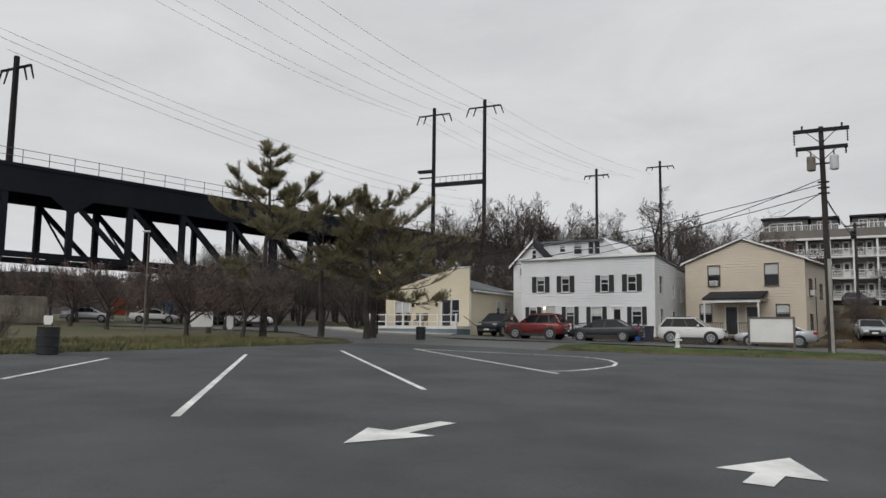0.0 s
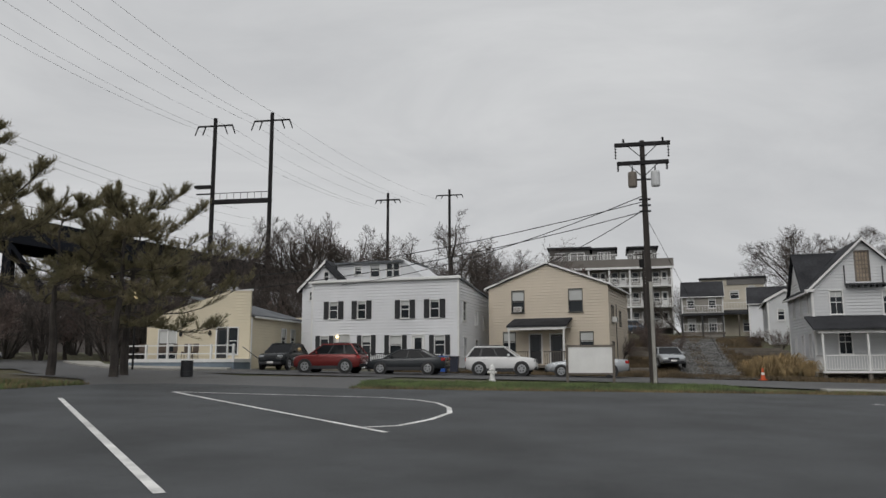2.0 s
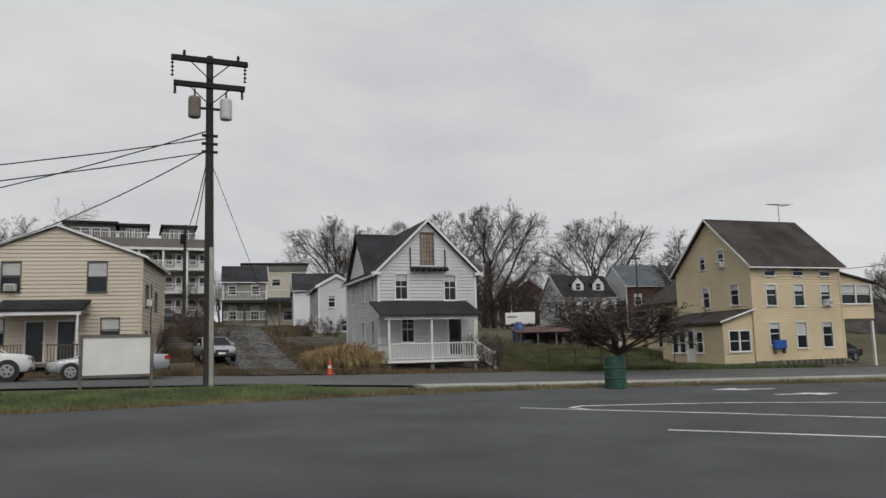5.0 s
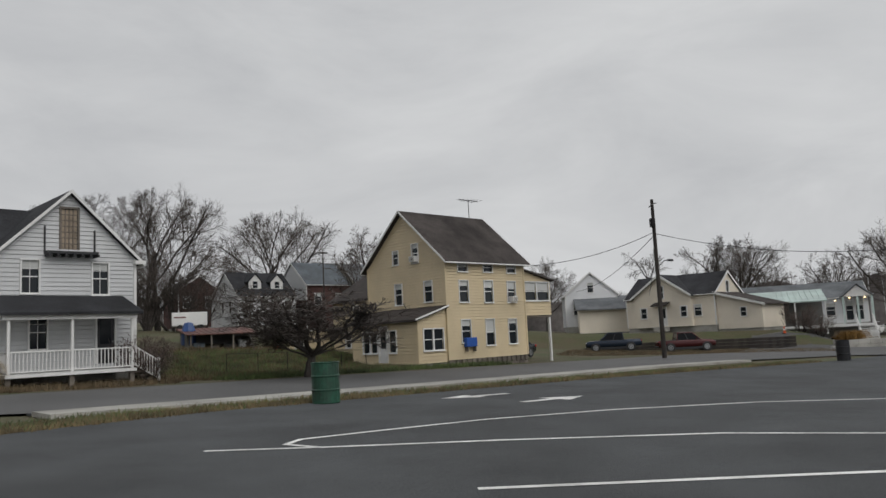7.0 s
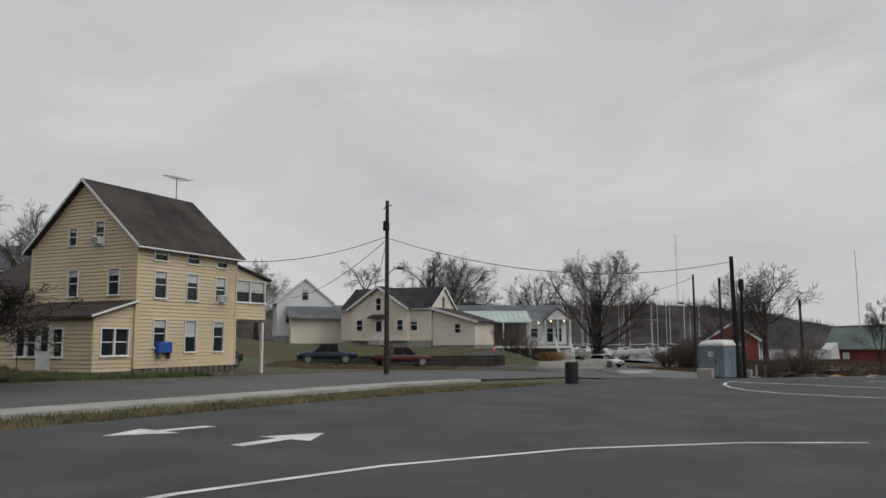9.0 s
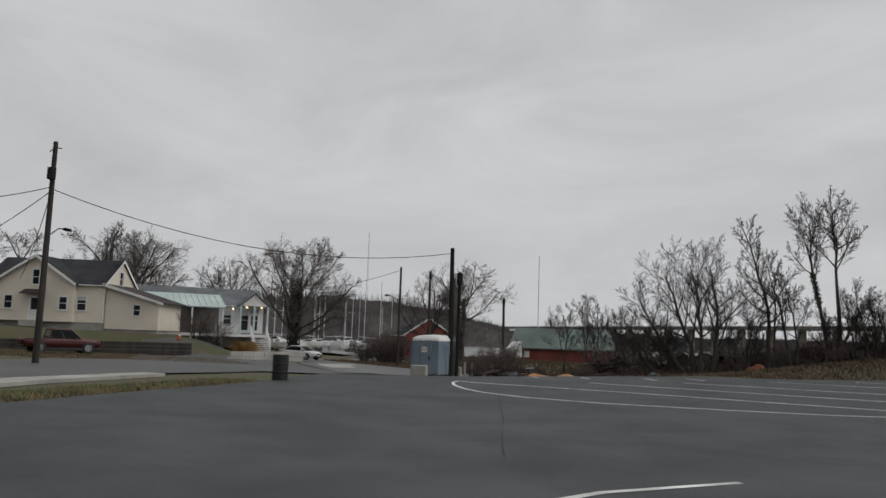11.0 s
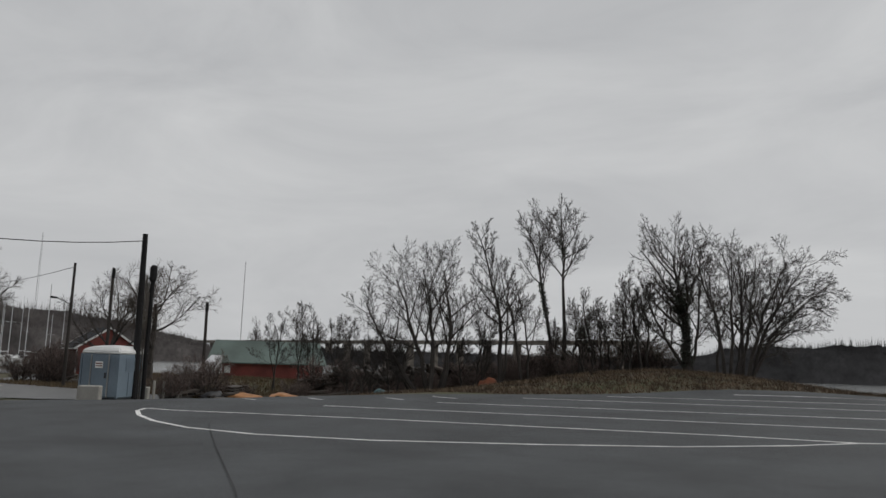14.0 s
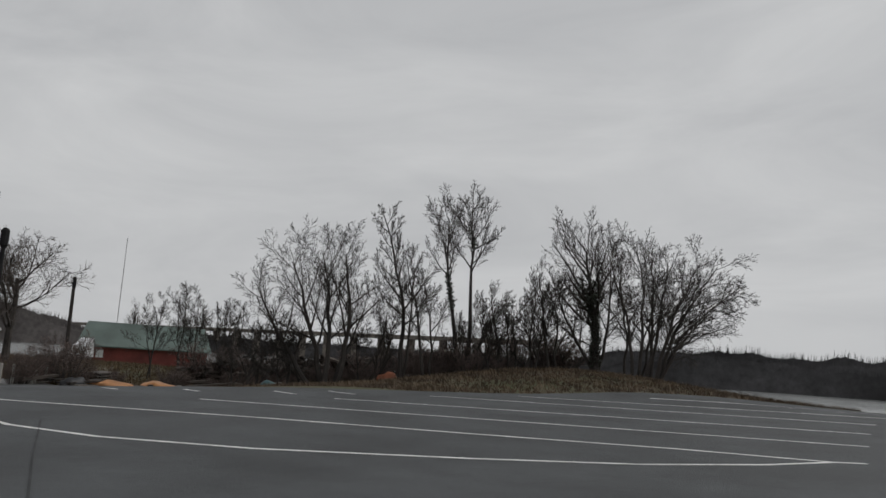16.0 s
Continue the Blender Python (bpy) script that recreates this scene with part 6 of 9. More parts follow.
# half width, lower-body stations (x, sill, shoulder, half width), belt ends, roof ends, belt and roof heights, wheel, axles, window splits
CAR_KINDS = {
    "suv": (0.93, [(-2.36, .50, .86, .78), (-2.30, .38, 1.04, .87), (-2.0, .30, 1.10, .92), (-0.6, .28, 1.10, .93), (0.8, .28, 1.09, .93), (1.2, .28, 1.08, .93), (1.85, .30, 1.03, .91), (2.18, .34, .95, .86), (2.33, .48, .76, .76)],
            (-2.24, 1.12), (-1.72, 0.22), 1.08, 1.70, 0.385, (-1.40, 1.42), ((0.02, 0.24), (0.29, 0.60), (0.63, 0.97))),
    "sedan": (0.91, [(-2.40, .48, .82, .74), (-2.33, .38, .98, .84), (-1.7, .28, 1.01, .89), (-0.6, .25, .97, .91), (0.8, .25, .95, .91), (1.2, .25, .94, .90), (1.9, .28, .85, .87), (2.25, .34, .74, .82), (2.40, .45, .62, .72)],
              (-1.78, 1.25), (-0.85, 0.28), 0.93, 1.45, 0.34, (-1.40, 1.45), ((0.05, 0.17), (0.19, 0.53), (0.56, 0.95))),
    "pickup": (0.96, [(-2.70, .55, 1.0, .86), (-2.62, .45, 1.06, .93), (-1.0, .40, 1.08, .95), (0.9, .40, 1.08, .95), (1.3, .40, 1.08, .95), (2.25, .42, 1.04, .93), (2.6, .46, .94, .88), (2.7, .55, .78, .8)],
               (-0.98, 1.30), (-0.85, 0.5), 1.05, 1.80, 0.39, (-1.62, 1.78), ((0.03, 0.45), (0.48, 0.97))),
}


def car(m, style, paint, label, name="car"):
    """A parked car facing +x: lofted lower body, glazed cabin, roof, wheels and lamps."""
    o = thing(name, m, label, "car", "parked cars")
    W0, st, belt, roof, zb, zr, wheel, axles, splits = CAR_KINDS[style]
    if style == "suv":
        st = [(x * 0.89, a, b, w) for x, a, b, w in st]
        belt, roof, axles = [x * 0.89 for x in belt], [x * 0.89 for x in roof], [x * 0.89 for x in axles]
    L0, L1 = st[0][0], st[-1][0]
    bm = bmesh.new()
    rings = []
    for x, z0, z1, w in st:
        half = [(w * 0.88, z0), (w * 0.98, z0 + 0.08), (w, (z0 + z1) / 2 - 0.02), (w * 0.995, z1 - 0.10), (w * 0.95, z1 - 0.02), (w * 0.80, z1 + 0.01)]
        rings.append([bm.verts.new((x, y, z)) for y, z in half] + [bm.verts.new((x, -y, z)) for y, z in reversed(half)])
    n = len(rings[0])
    for a, b in zip(rings, rings[1:]):
        for j in range(n):
            bm.faces.new((a[j], a[(j + 1) % n], b[(j + 1) % n], b[j]))
    bm.faces.new(rings[0][::-1])
    bm.faces.new(rings[-1])
    part("body", bm, paint, o, smooth_faces=True)
    wb, wr = W0 * 0.93, W0 * 0.74

    def at(t, top, s, grow=0.0):
        ends = roof if top else belt
        f = 0.0 if not top else 1.0
        return Vector((ends[0] + t * (ends[1] - ends[0]), s * ((wr if top else wb) + grow), (zr - 0.03) if f else zb))

    def pane(name, pts, out, mat=CAR_GLASS, thick=0.012):
        b = bmesh.new()
        v = Vector(out).normalized()
        inner = [b.verts.new(p) for p in pts]
        outer = [b.verts.new(p + v * thick) for p in pts]
        b.faces.new(inner[::-1])
        b.faces.new(outer)
        for i in range(len(pts)):
            b.faces.new((inner[i], inner[(i + 1) % len(pts)], outer[(i + 1) % len(pts)], outer[i]))
        part(name, b, mat, o)

    core = bmesh.new()
    v = [core.verts.new(at(t, top, s)) for top in (0, 1) for t, s in ((0, -1), (1, -1), (1, 1), (0, 1))]
    for q in ((0, 1, 5, 4), (1, 2, 6, 5), (2, 3, 7, 6), (3, 0, 4, 7), (4, 5, 6, 7), (3, 2, 1, 0)):
        core.faces.new([v[i] for i in q])
    part("cabin_frame", core, PLASTIC_BLACK, o)
    for s in (-1, 1):
        for a, b in splits:
            lo0, lo1, hi0, hi1 = at(a, 0, s), at(b, 0, s), at(a, 1, s), at(b, 1, s)
            pane("side_window", [lo0.lerp(hi0, 0.06), lo1.lerp(hi1, 0.06), lo1.lerp(hi1, 0.9), lo0.lerp(hi0, 0.9)], (0, s, 0.3))
        for t in (0.0, 1.0):
            part("pillar", tube(bmesh.new(), at(t, 0, s, 0.005), at(t, 1, s, 0.005), 0.045 if t else 0.055, 0.038, 6), paint, o)
        part("roof_rail", tube(bmesh.new(), at(0.02, 1, s, 0.012) - Vector((0, 0, 0.02)), at(0.98, 1, s, 0.012) - Vector((0, 0, 0.02)), 0.035, n=6), paint, o)
    k = 0.93
    pane("windshield", [at(1, 0, -k), at(1, 0, k), at(1, 1, k).lerp(at(1, 0, k), 0.06), at(1, 1, -k).lerp(at(1, 0, -k), 0.06)], (0.7, 0, 0.6))
    pane("rear_window", [at(0, 0, -k).lerp(at(0, 1, -k), 0.08), at(0, 0, k).lerp(at(0, 1, k), 0.08), at(0, 1, k).lerp(at(0, 0, k), 0.1), at(0, 1, -k).lerp(at(0, 0, -k), 0.1)], (-0.7, 0, 0.4))
    bm = bmesh.new()
    box(bm, roof[0] - 0.06, -wr - 0.015, zr - 0.07, roof[1] + 0.05, wr + 0.015, zr + 0.012)
    bmesh.ops.bevel(bm, geom=list(bm.edges), offset=0.045, segments=2, affect="EDGES")
    part("roof", bm, paint, o, smooth_faces=True)
    if style == "suv":
        for s in (-1, 1):
            part("rack_rail", tube(bmesh.new(), (roof[0] + 0.15, s * (wr - 0.08), zr + 0.05), (roof[1] - 0.2, s * (wr - 0.08), zr + 0.05), 0.02, n=5), PLASTIC_BLACK, o)
    if style == "pickup":
        # Dark block on top stands for the shaded hollow of the bed.
        part("bed_hollow_block", boxes((L0 + 0.12, -W0 + 0.14, zb - 0.1, belt[0] - 0.08, W0 - 0.14, zb + 0.045)), PLASTIC_BLACK, o)
    for ax in axles:
        for s in (-1, 1):
            turn = 90 if s < 0 else -90
            # Flat black disc behind the tyre stands for the wheel well's shade.
            bm = lathe(bmesh.new(), [(0.02, 0.0), (wheel * 1.17, 0.0), (wheel * 1.17, 0.022), (0.02, 0.022)], 20)
            bmesh.ops.transform(bm, matrix=pose(ax, s * (W0 - 0.012), wheel, turn, 0, 0), verts=bm.verts)
            part("wheel_well_disc", bm, PLASTIC_BLACK, o)
            bm = lathe(bmesh.new(), [(wheel * 0.6, -0.10), (wheel * 0.95, -0.10), (wheel, -0.06), (wheel, 0.06), (wheel * 0.95, 0.10), (wheel * 0.68, 0.10), (wheel * 0.66, 0.06)], 22)
            bmesh.ops.transform(bm, matrix=pose(ax, s * (W0 - 0.06), wheel, turn, 0, 0), verts=bm.verts)
            w = part("tyre", bm, RUBBER, o)
            bm = lathe(bmesh.new(), [(wheel * 0.67, 0.05), (wheel * 0.67, 0.095), (wheel * 0.6, 0.10), (wheel * 0.57, 0.07), (0.02, 0.075)], 20)
            bmesh.ops.transform(bm, matrix=pose(ax, s * (W0 - 0.06), wheel, turn, 0, 0), verts=bm.verts)
            rim = part("rim", bm, RIM, w)
            for q in range(5):
                a = q * 2 * math.pi / 5 + 0.3
                bm = tube(bmesh.new(), (wheel * 0.38 * math.cos(a), wheel * 0.38 * math.sin(a), 0.07), (wheel * 0.38 * math.cos(a), wheel * 0.38 * math.sin(a), 0.082), wheel * 0.13, n=6)
                bmesh.ops.transform(bm, matrix=pose(ax, s * (W0 - 0.06), wheel, turn, 0, 0), verts=bm.verts)
                part("rim_slot", bm, PLASTIC_BLACK, w)
    zf, zt = st[-2][2], st[1][2]
    for s in (-1, 1):
        part("headlight", boxes((L1 - 0.30, s * W0 * 0.68 - 0.19, zf - 0.17, L1 - 0.03, s * W0 * 0.68 + 0.19, zf - 0.03), bevel=0.04), ALLOY, o, "clear headlight")
        part("taillight", boxes((L0 + 0.0, s * W0 * 0.78 - 0.13, zt - 0.22, L0 + 0.22, s * W0 * 0.78 + 0.16, zt - 0.04), bevel=0.03), RED_LENS, o, "red tail light")
        part("mirror", boxes((belt[1] - 0.55, s * (W0 + 0.07) - 0.09, zb + 0.02, belt[1] - 0.42, s * (W0 + 0.07) + 0.09, zb + 0.17), bevel=0.035), paint, o)
        for i in range(2):
            x = belt[0] + (0.36 + 0.30 * i) * (belt[1] - belt[0])
            part("door_handle", boxes((x - 0.1, s * W0 - 0.02, zb - 0.16, x + 0.1, s * W0 + 0.025, zb - 0.12), bevel=0.01), paint, o)
    part("grille", boxes((L1 - 0.10, -W0 * 0.42, zf - 0.24, L1 + 0.015, W0 * 0.42, zf - 0.06), bevel=0.02), PLASTIC_BLACK, o)
    part("bumper", boxes((L1 - 0.14, -W0 * 0.8, st[-1][1] - 0.16, L1 + 0.03, W0 * 0.8, st[-1][1] + 0.05), bevel=0.05), PLASTIC_BLACK, o)
    part("bumper", boxes((L0 - 0.03, -W0 * 0.8, st[0][1] - 0.14, L0 + 0.14, W0 * 0.8, st[0][1] + 0.05), bevel=0.05), PLASTIC_BLACK, o)
    for s in (-1, 1):
        part("sill", boxes((axles[0] + wheel * 1.2, s * W0 - 0.03, 0.22, axles[1] - wheel * 1.2, s * W0 + 0.012, 0.42), bevel=0.01), PLASTIC_BLACK, o)
    part("number_plate", boxes((L1 + 0.03, -0.2, 0.42, L1 + 0.04, 0.2, 0.54)), LINE, o)
    return o


def carpaint(name, base, rough=0.25, metal=0.3):
    return material(name, base, rough, metal, var=0.05, scale=1.5, fine=30, spec=0.6)


P_RED = carpaint("dark_red_car_paint", (0.17, 0.024, 0.022))
P_WHITE = carpaint("white_car_paint", (0.66, 0.66, 0.66), 0.35, 0.0)
P_GREY = carpaint("charcoal_car_paint", (0.028, 0.032, 0.036))
P_BLACK = carpaint("black_car_paint", (0.014, 0.017, 0.02))
P_SILVER = carpaint("silver_car_paint", (0.42, 0.44, 0.46), 0.3, 0.4)
P_BLUE = carpaint("dusty_blue_car_paint", (0.06, 0.085, 0.12))
P_NAVY = carpaint("dark_blue_truck_paint", (0.015, 0.025, 0.045))
P_MAROON = carpaint("maroon_truck_paint", (0.07, 0.015, 0.016))


def park(x, y, heading, style, paint, label, dz=0.03):
    return car(pose(*g3(x, y, dz), 0, 0, heading), style, paint, label)


park(6.55, 53.7, 152, "suv", P_RED, "dark red compact SUV parked at the kerb")
park(10.9, 51.9, 152, "sedan", P_GREY, "charcoal grey sedan parked at the kerb")
park(16.35, 50.6, -28, "suv", P_WHITE, "white mid-size SUV parked at the kerb")
park(20.95, 48.7, 152, "sedan", P_SILVER, "silver sedan parked behind a blank sign board")
park(4.2, 59.2, 242, "suv", P_BLACK, "black SUV parked beside the bungalow")
park(31.13, 56.3, -112, "sedan", P_SILVER, "silver-blue car parked on the gravel drive")
park(56.2, 104.0, -30, "suv", P_BLUE, "grey-blue SUV parked under the apartment building")
park(87.6, 17.9, -78, "pickup", P_MAROON, "maroon pickup truck parked below the ranch house")
park(88.2, 24.7, 97, "pickup", P_NAVY, "dark blue pickup truck parked by a lot")
park(104.0, -6.6, 215, "sedan", P_WHITE, "white sedan parked by the marina street")
park(70.0, 31.6, 155, "sedan", P_GREY, "dark car parked under the raised porch")
park(112.0, -2.0, 160, "suv", P_BLACK, "dark SUV parked near a large tree")
park(108.0, 0.0, 160, "sedan", P_GREY, "grey car parked near a large tree")
for x, y, p, t in ((-30, 80, P_WHITE, 20), (-24, 83, P_GREY, 20), (-36, 78, P_SILVER, 15), (-19, 76, P_WHITE, 10)):
    park(x, y, t, "sedan", p, "car parked beyond the green under the bridge")

# ---- the bungalow and the buildings up the bank ----


def bungalow():
    base = pose(-7.43, 67.7, 0, 0, 0, -30)
    o = thing("house", base, "cream sided bungalow with a stepped false front and white-railed deck", "house")
    L, D = 11.0, 9.0
    holes = [(3.9, 2.2, 5.3, 4.2), (8.5, 2.2, 9.3, 4.3), (9.4, 2.5, 10.1, 4.3)]
    bm = bmesh.new()
    siding(bm, FRONT, lambda z: (2.9 if z < 5.0 else min(9.2, 2.9 + (z - 5.0) / 1.85 * 6.3), L), 1.3, 6.9, holes, step=0.21)
    part("wall", bm, CREAM_SIDING, o)
    bm = bmesh.new()
    sh = [(4.9, 2.7, 5.6, 4.4), (6.5, 2.7, 7.2, 4.4)]
    siding(bm, right_side(L), lambda z: (0.0, D), 1.3, 5.05, sh, step=0.2)
    part("wall", bm, CREAM_SIDING, o)
    bm = bmesh.new()
    siding(bm, pose(2.9, D, 0, 0, 0, -90), lambda z: (0.0, D), 1.3, 5.0, (), step=0.2)
    siding(bm, pose(L, D, 0, 0, 0, 180), lambda z: (0.0, L - 2.9), 1.3, 5.5, (), step=0.2)
    part("wall", bm, CREAM_SIDING, o)
    part("roof", slab([(6.2, 0.15, 6.6), (L + 0.35, 0.15, 5.2), (L + 0.35, D + 0.3, 5.2), (6.2, D + 0.3, 6.6)], 0.14), GREY_SHINGLE, o)
    part("roof", slab([(2.6, 0.15, 4.9), (6.2, 0.15, 5.8), (6.2, D + 0.3, 5.8), (2.6, D + 0.3, 4.9)], 0.14), GREY_SHINGLE, o)
    part("gutter", boxes((L + 0.28, 0.15, 4.98, L + 0.4, D + 0.3, 5.1)), TRIM, o)
    part("coping", boxes((9.1, -0.08, 6.88, L + 0.08, 0.2, 6.99)), TRIM, o)
    window(o, FRONT, *holes[0], double=True, blind=0.5)
    door(o, FRONT, *holes[1])
    window(o, FRONT, *holes[2])
    for h in sh:
        window(o, right_side(L), *h, blind=0.4)
    part("downpipe", boxes((L + 0.0, 0.1, 1.3, L + 0.08, 0.2, 5.0)), TRIM, o)
    part("deck", boxes((2.8, -2.4, 1.92, 11.2, -0.05, 2.15)), TRIM, o)
    part("deck_skirt", boxes((2.85, -2.35, 0.6, 11.15, -2.25, 1.92), (11.05, -2.24, 0.6, 11.15, -0.1, 1.92)), BLUE_GREY, o, "faded blue-grey deck skirt")
    for z in (2.45, 3.0):
        part("railing", boxes((2.8, -2.36, z, 11.2, -2.30, z + 0.07)), TRIM, o)
    for i in range(6):
        x = 2.9 + i * 1.64
        part("post", boxes((x - 0.06, -2.42, 2.15, x + 0.06, -2.28, 3.12)), TRIM, o)
    part("handrail", tube(bmesh.new(), (11.25, -1.4, 2.95), (12.4, -1.2, 2.1), 0.03, n=6), SHUTTER, o, "dark sloping step handrail")
    for x, z in ((5.7, 3.9), (8.0, 3.95)):
        bm = bmesh.new()
        lathe(bm, [(0.03, -0.18), (0.11, -0.1), (0.11, 0.1), (0.02, 0.2)], 8, (x, -0.15, z))
        part("wall_lantern", bm, SHUTTER, o)
    return base


BLUE_GREY = material("faded_blue_grey_boards", (0.20, 0.25, 0.30), 0.7, var=0.15, scale=2, fine=14)
BB = bungalow()
drape("pavement", [(-12, 76), (-9.2, 66), (-6.5, 59.5), (-3.0, 56.3), (0.6, 56.6)], [(-9.5, 77), (-7.7, 67), (-6.0, 63.2), (-3, 61.9), (0.9, 59.7)], 24, 4, 0.14, CONCRETE, "pale concrete pavement curving round the bungalow deck", "pavement", 0.3)
TERRA = material("brown_cushion", (0.10, 0.075, 0.06), 0.8, var=0.15)
for i, (x, y, rot) in enumerate(((3.4, -1.2, 20), (4.9, -1.0, 35), (5.8, -1.3, -30), (6.7, -0.9, 10), (7.5, -1.4, -15))):
    o = thing("deck_chair", BB @ pose(x, y, 2.15, 0, 0, rot), "dark metal deck chair with a brown cushion", "chair", "deck chairs")
    part("seat", boxes((-0.28, -0.28, 0.4, 0.28, 0.28, 0.5), bevel=0.03), TERRA, o)
    part("backrest", boxes((-0.28, 0.24, 0.5, 0.28, 0.32, 1.05), bevel=0.04), TERRA, o)
    for sx in (-0.25, 0.25):
        for sy in (-0.25, 0.25):
            part("leg", tube(bmesh.new(), (sx, sy, 0), (sx, sy, 0.42), 0.018, n=6), SHUTTER, o)


def block_house(x, y, ang, L, D, z0, eave, ridge, wall, roof, label, gable="front", wins=(), left=(), right=(), base=None, name="house", step=0.16):
    o = thing(name, pose(x, y, 0, 0, 0, ang), label, "house")
    shell(o, L, D, z0, eave, ridge, wall, gable, {"front": list(wins), "left": list(left), "right": list(right)}, base=z0 - 1.6 if base is None else base, step=step)
    if gable != "none":
        gable_roof(o, 0, L, 0, D, eave, ridge, roof, "y" if gable == "front" else "x", 0.3, 0.2)
    else:
        part("roof", boxes((-0.3, -0.3, eave, L + 0.3, D + 0.3, eave + 0.25), bevel=0.04), roof, o)
    for h in wins:
        window(o, FRONT, *h, blind=0.3)
    for h in left:
        window(o, left_side(D), *h)
    for h in right:
        window(o, right_side(L), *h)
    return o


def apartments():
    o = thing("apartment_building", pose(46.5, 112.0, 0, 0, 0, -28.4), "beige and dark grey terraced apartment building with white balconies", "apartment building")
    L, D = 18.0, 12.0
    decks = (7.15, 10.1, 13.1)
    cols = [0.2 + i * 2.93 for i in range(7)]
    wins, doors = [], []
    for z in decks:
        for x in cols[:-1]:
            wins.append((x + 0.4, z + 0.75, x + 1.2, z + 2.0))
            doors.append((x + 1.6, z + 0.02, x + 2.4, z + 2.1))
    bm = bmesh.new()
    siding(bm, pose(0, 2.0, 0), lambda z: (0.0, L), 4.8, 15.9, wins + doors, step=0.25)
    part("wall", bm, DARK_BEIGE, o)
    for m in (pose(L, 2.0, 0, 0, 0, 90), pose(0, D + 2, 0, 0, 0, -90)):
        bm = bmesh.new()
        siding(bm, m, lambda z: (0.0, D), 4.8, 15.9, (), step=0.25)
        part("wall", bm, DARK_BEIGE, o)
    for w in wins:
        window(o, pose(0, 2.0, 0), *w)
    for d in doors:
        door(o, pose(0, 2.0, 0), *d, mat=TRIM)
    part("parapet", boxes((-0.1, -0.1, 15.75, L + 0.1, 0.15, 16.9), bevel=0.02), TAUPE, o)
    part("parapet", boxes((L - 0.1, 0.15, 15.75, L + 0.1, D + 2, 16.9), bevel=0.02), TAUPE, o)
    part("terrace_floor", boxes((-0.1, 0.15, 15.75, L - 0.1, D + 2, 15.95)), GREY_SHINGLE, o)
    part("fascia", boxes((-0.1, -0.14, 15.45, L + 0.1, 0.2, 15.75)), TRIM, o)
    for z in decks:
        part("balcony_floor", boxes((0, 0.0, z - 0.25, L, 2.0, z)), TRIM, o)
    for x in cols:
        part("column", boxes((x - 0.13, 0.05, 4.8, x + 0.13, 0.31, 15.5)), TRIM, o)
    for x in cols[1:-1:2]:
        part("party_wall", boxes((x - 0.08, 0.3, 7.2, x + 0.08, 2.0, 15.5)), DARK_BEIGE, o)
    for z in decks:
        for x0, x1 in zip(cols, cols[1:]):
            bm = bmesh.new()
            box(bm, x0, 0.12, z + 0.95, x1, 0.2, z + 1.05)
            box(bm, x0, 0.13, z + 0.12, x1, 0.19, z + 0.2)
            k = x0
            while k < x1:
                box(bm, k, 0.14, z + 0.2, k + 0.05, 0.18, z + 0.95)
                k += 0.2
            part("balcony_rail", bm, TRIM, o)
    for x0, x1, zr in ((0.2, 6.2, 19.2), (6.6, 10.0, 19.0), (11.9, 15.9, 19.0)):
        part("penthouse", boxes((x0, 2.2, 15.95, x1, 9.5, zr - 0.3)), CLAD_AND_SHADE, o, "dark clad rooftop storey")
        part("penthouse_roof", boxes((x0 - 0.3, 1.6, zr - 0.3, x1 + 0.3, 9.8, zr), bevel=0.04), SHINGLE, o)
        n = 2
        for i in range(n):
            a = x0 + 0.9 + i * (x1 - x0 - 1.4) / n
            window(o, pose(0, 2.2, 0), a, 17.0, a + (x1 - x0 - 1.4) / n - 0.35, 18.3, double=True, trim=0.12)
        bm = bmesh.new()
        box(bm, x0 - 0.3, 0.0, 17.6, x1 + 0.3, 0.06, 17.68)
        k = x0 - 0.3
        while k < x1 + 0.3:
            box(bm, k, 0.01, 16.9, k + 0.05, 0.05, 17.6)
            k += 0.3
        part("terrace_rail", bm, TRIM, o)
    part("foundation", boxes((0, 1.0, 2.0, L, D, 5.0)), CONCRETE, o)
    # Dark block added below the balconies to stand for the shade there.
    part("undercroft_shade", boxes((0.1, 1.4, 4.8, L - 0.1, 1.9, 6.9)), CLAD_AND_SHADE, o, "dark block standing in for the undercroft shade")


TAUPE = material("taupe_cladding", (0.17, 0.155, 0.14), 0.65, var=0.1, scale=1.0, fine=20)
DARK_BEIGE = material("grey_beige_siding", (0.24, 0.225, 0.20), 0.6, var=0.08, scale=1.0, fine=25)
apartments()
gh = block_house(52.2, 86.2, -35, 4.5, 7, 4.6, 9.6, 11.5, DARK_BEIGE, SHINGLE, "narrow two-storey beige terrace house with a dark roof and balcony", "side",
                 [(0.6, 8.2, 1.3, 9.3), (3.0, 8.2, 3.7, 9.3), (0.6, 5.1, 1.4, 6.9), (2.9, 5.1, 3.7, 6.9)])
part("balcony", boxes((-0.1, -1.6, 7.25, 4.6, 0, 7.5)), SHUTTER, gh)
for x in (0.0, 2.2, 4.4):
    part("post", boxes((x - 0.08, -1.6, 4.4, x + 0.08, -1.44, 7.3)), SHUTTER, gh)
railing(gh, (0, -1.55), (4.5, -1.55), 7.5, 0.9, TRIM, 0.3)
railing(gh, (0, -1.55), (4.5, -1.55), 5.35, 0.95, TRIM, 0.3)
part("deck", boxes((-0.1, -1.6, 5.05, 4.6, 0, 5.35)), GREY_WOOD, gh)
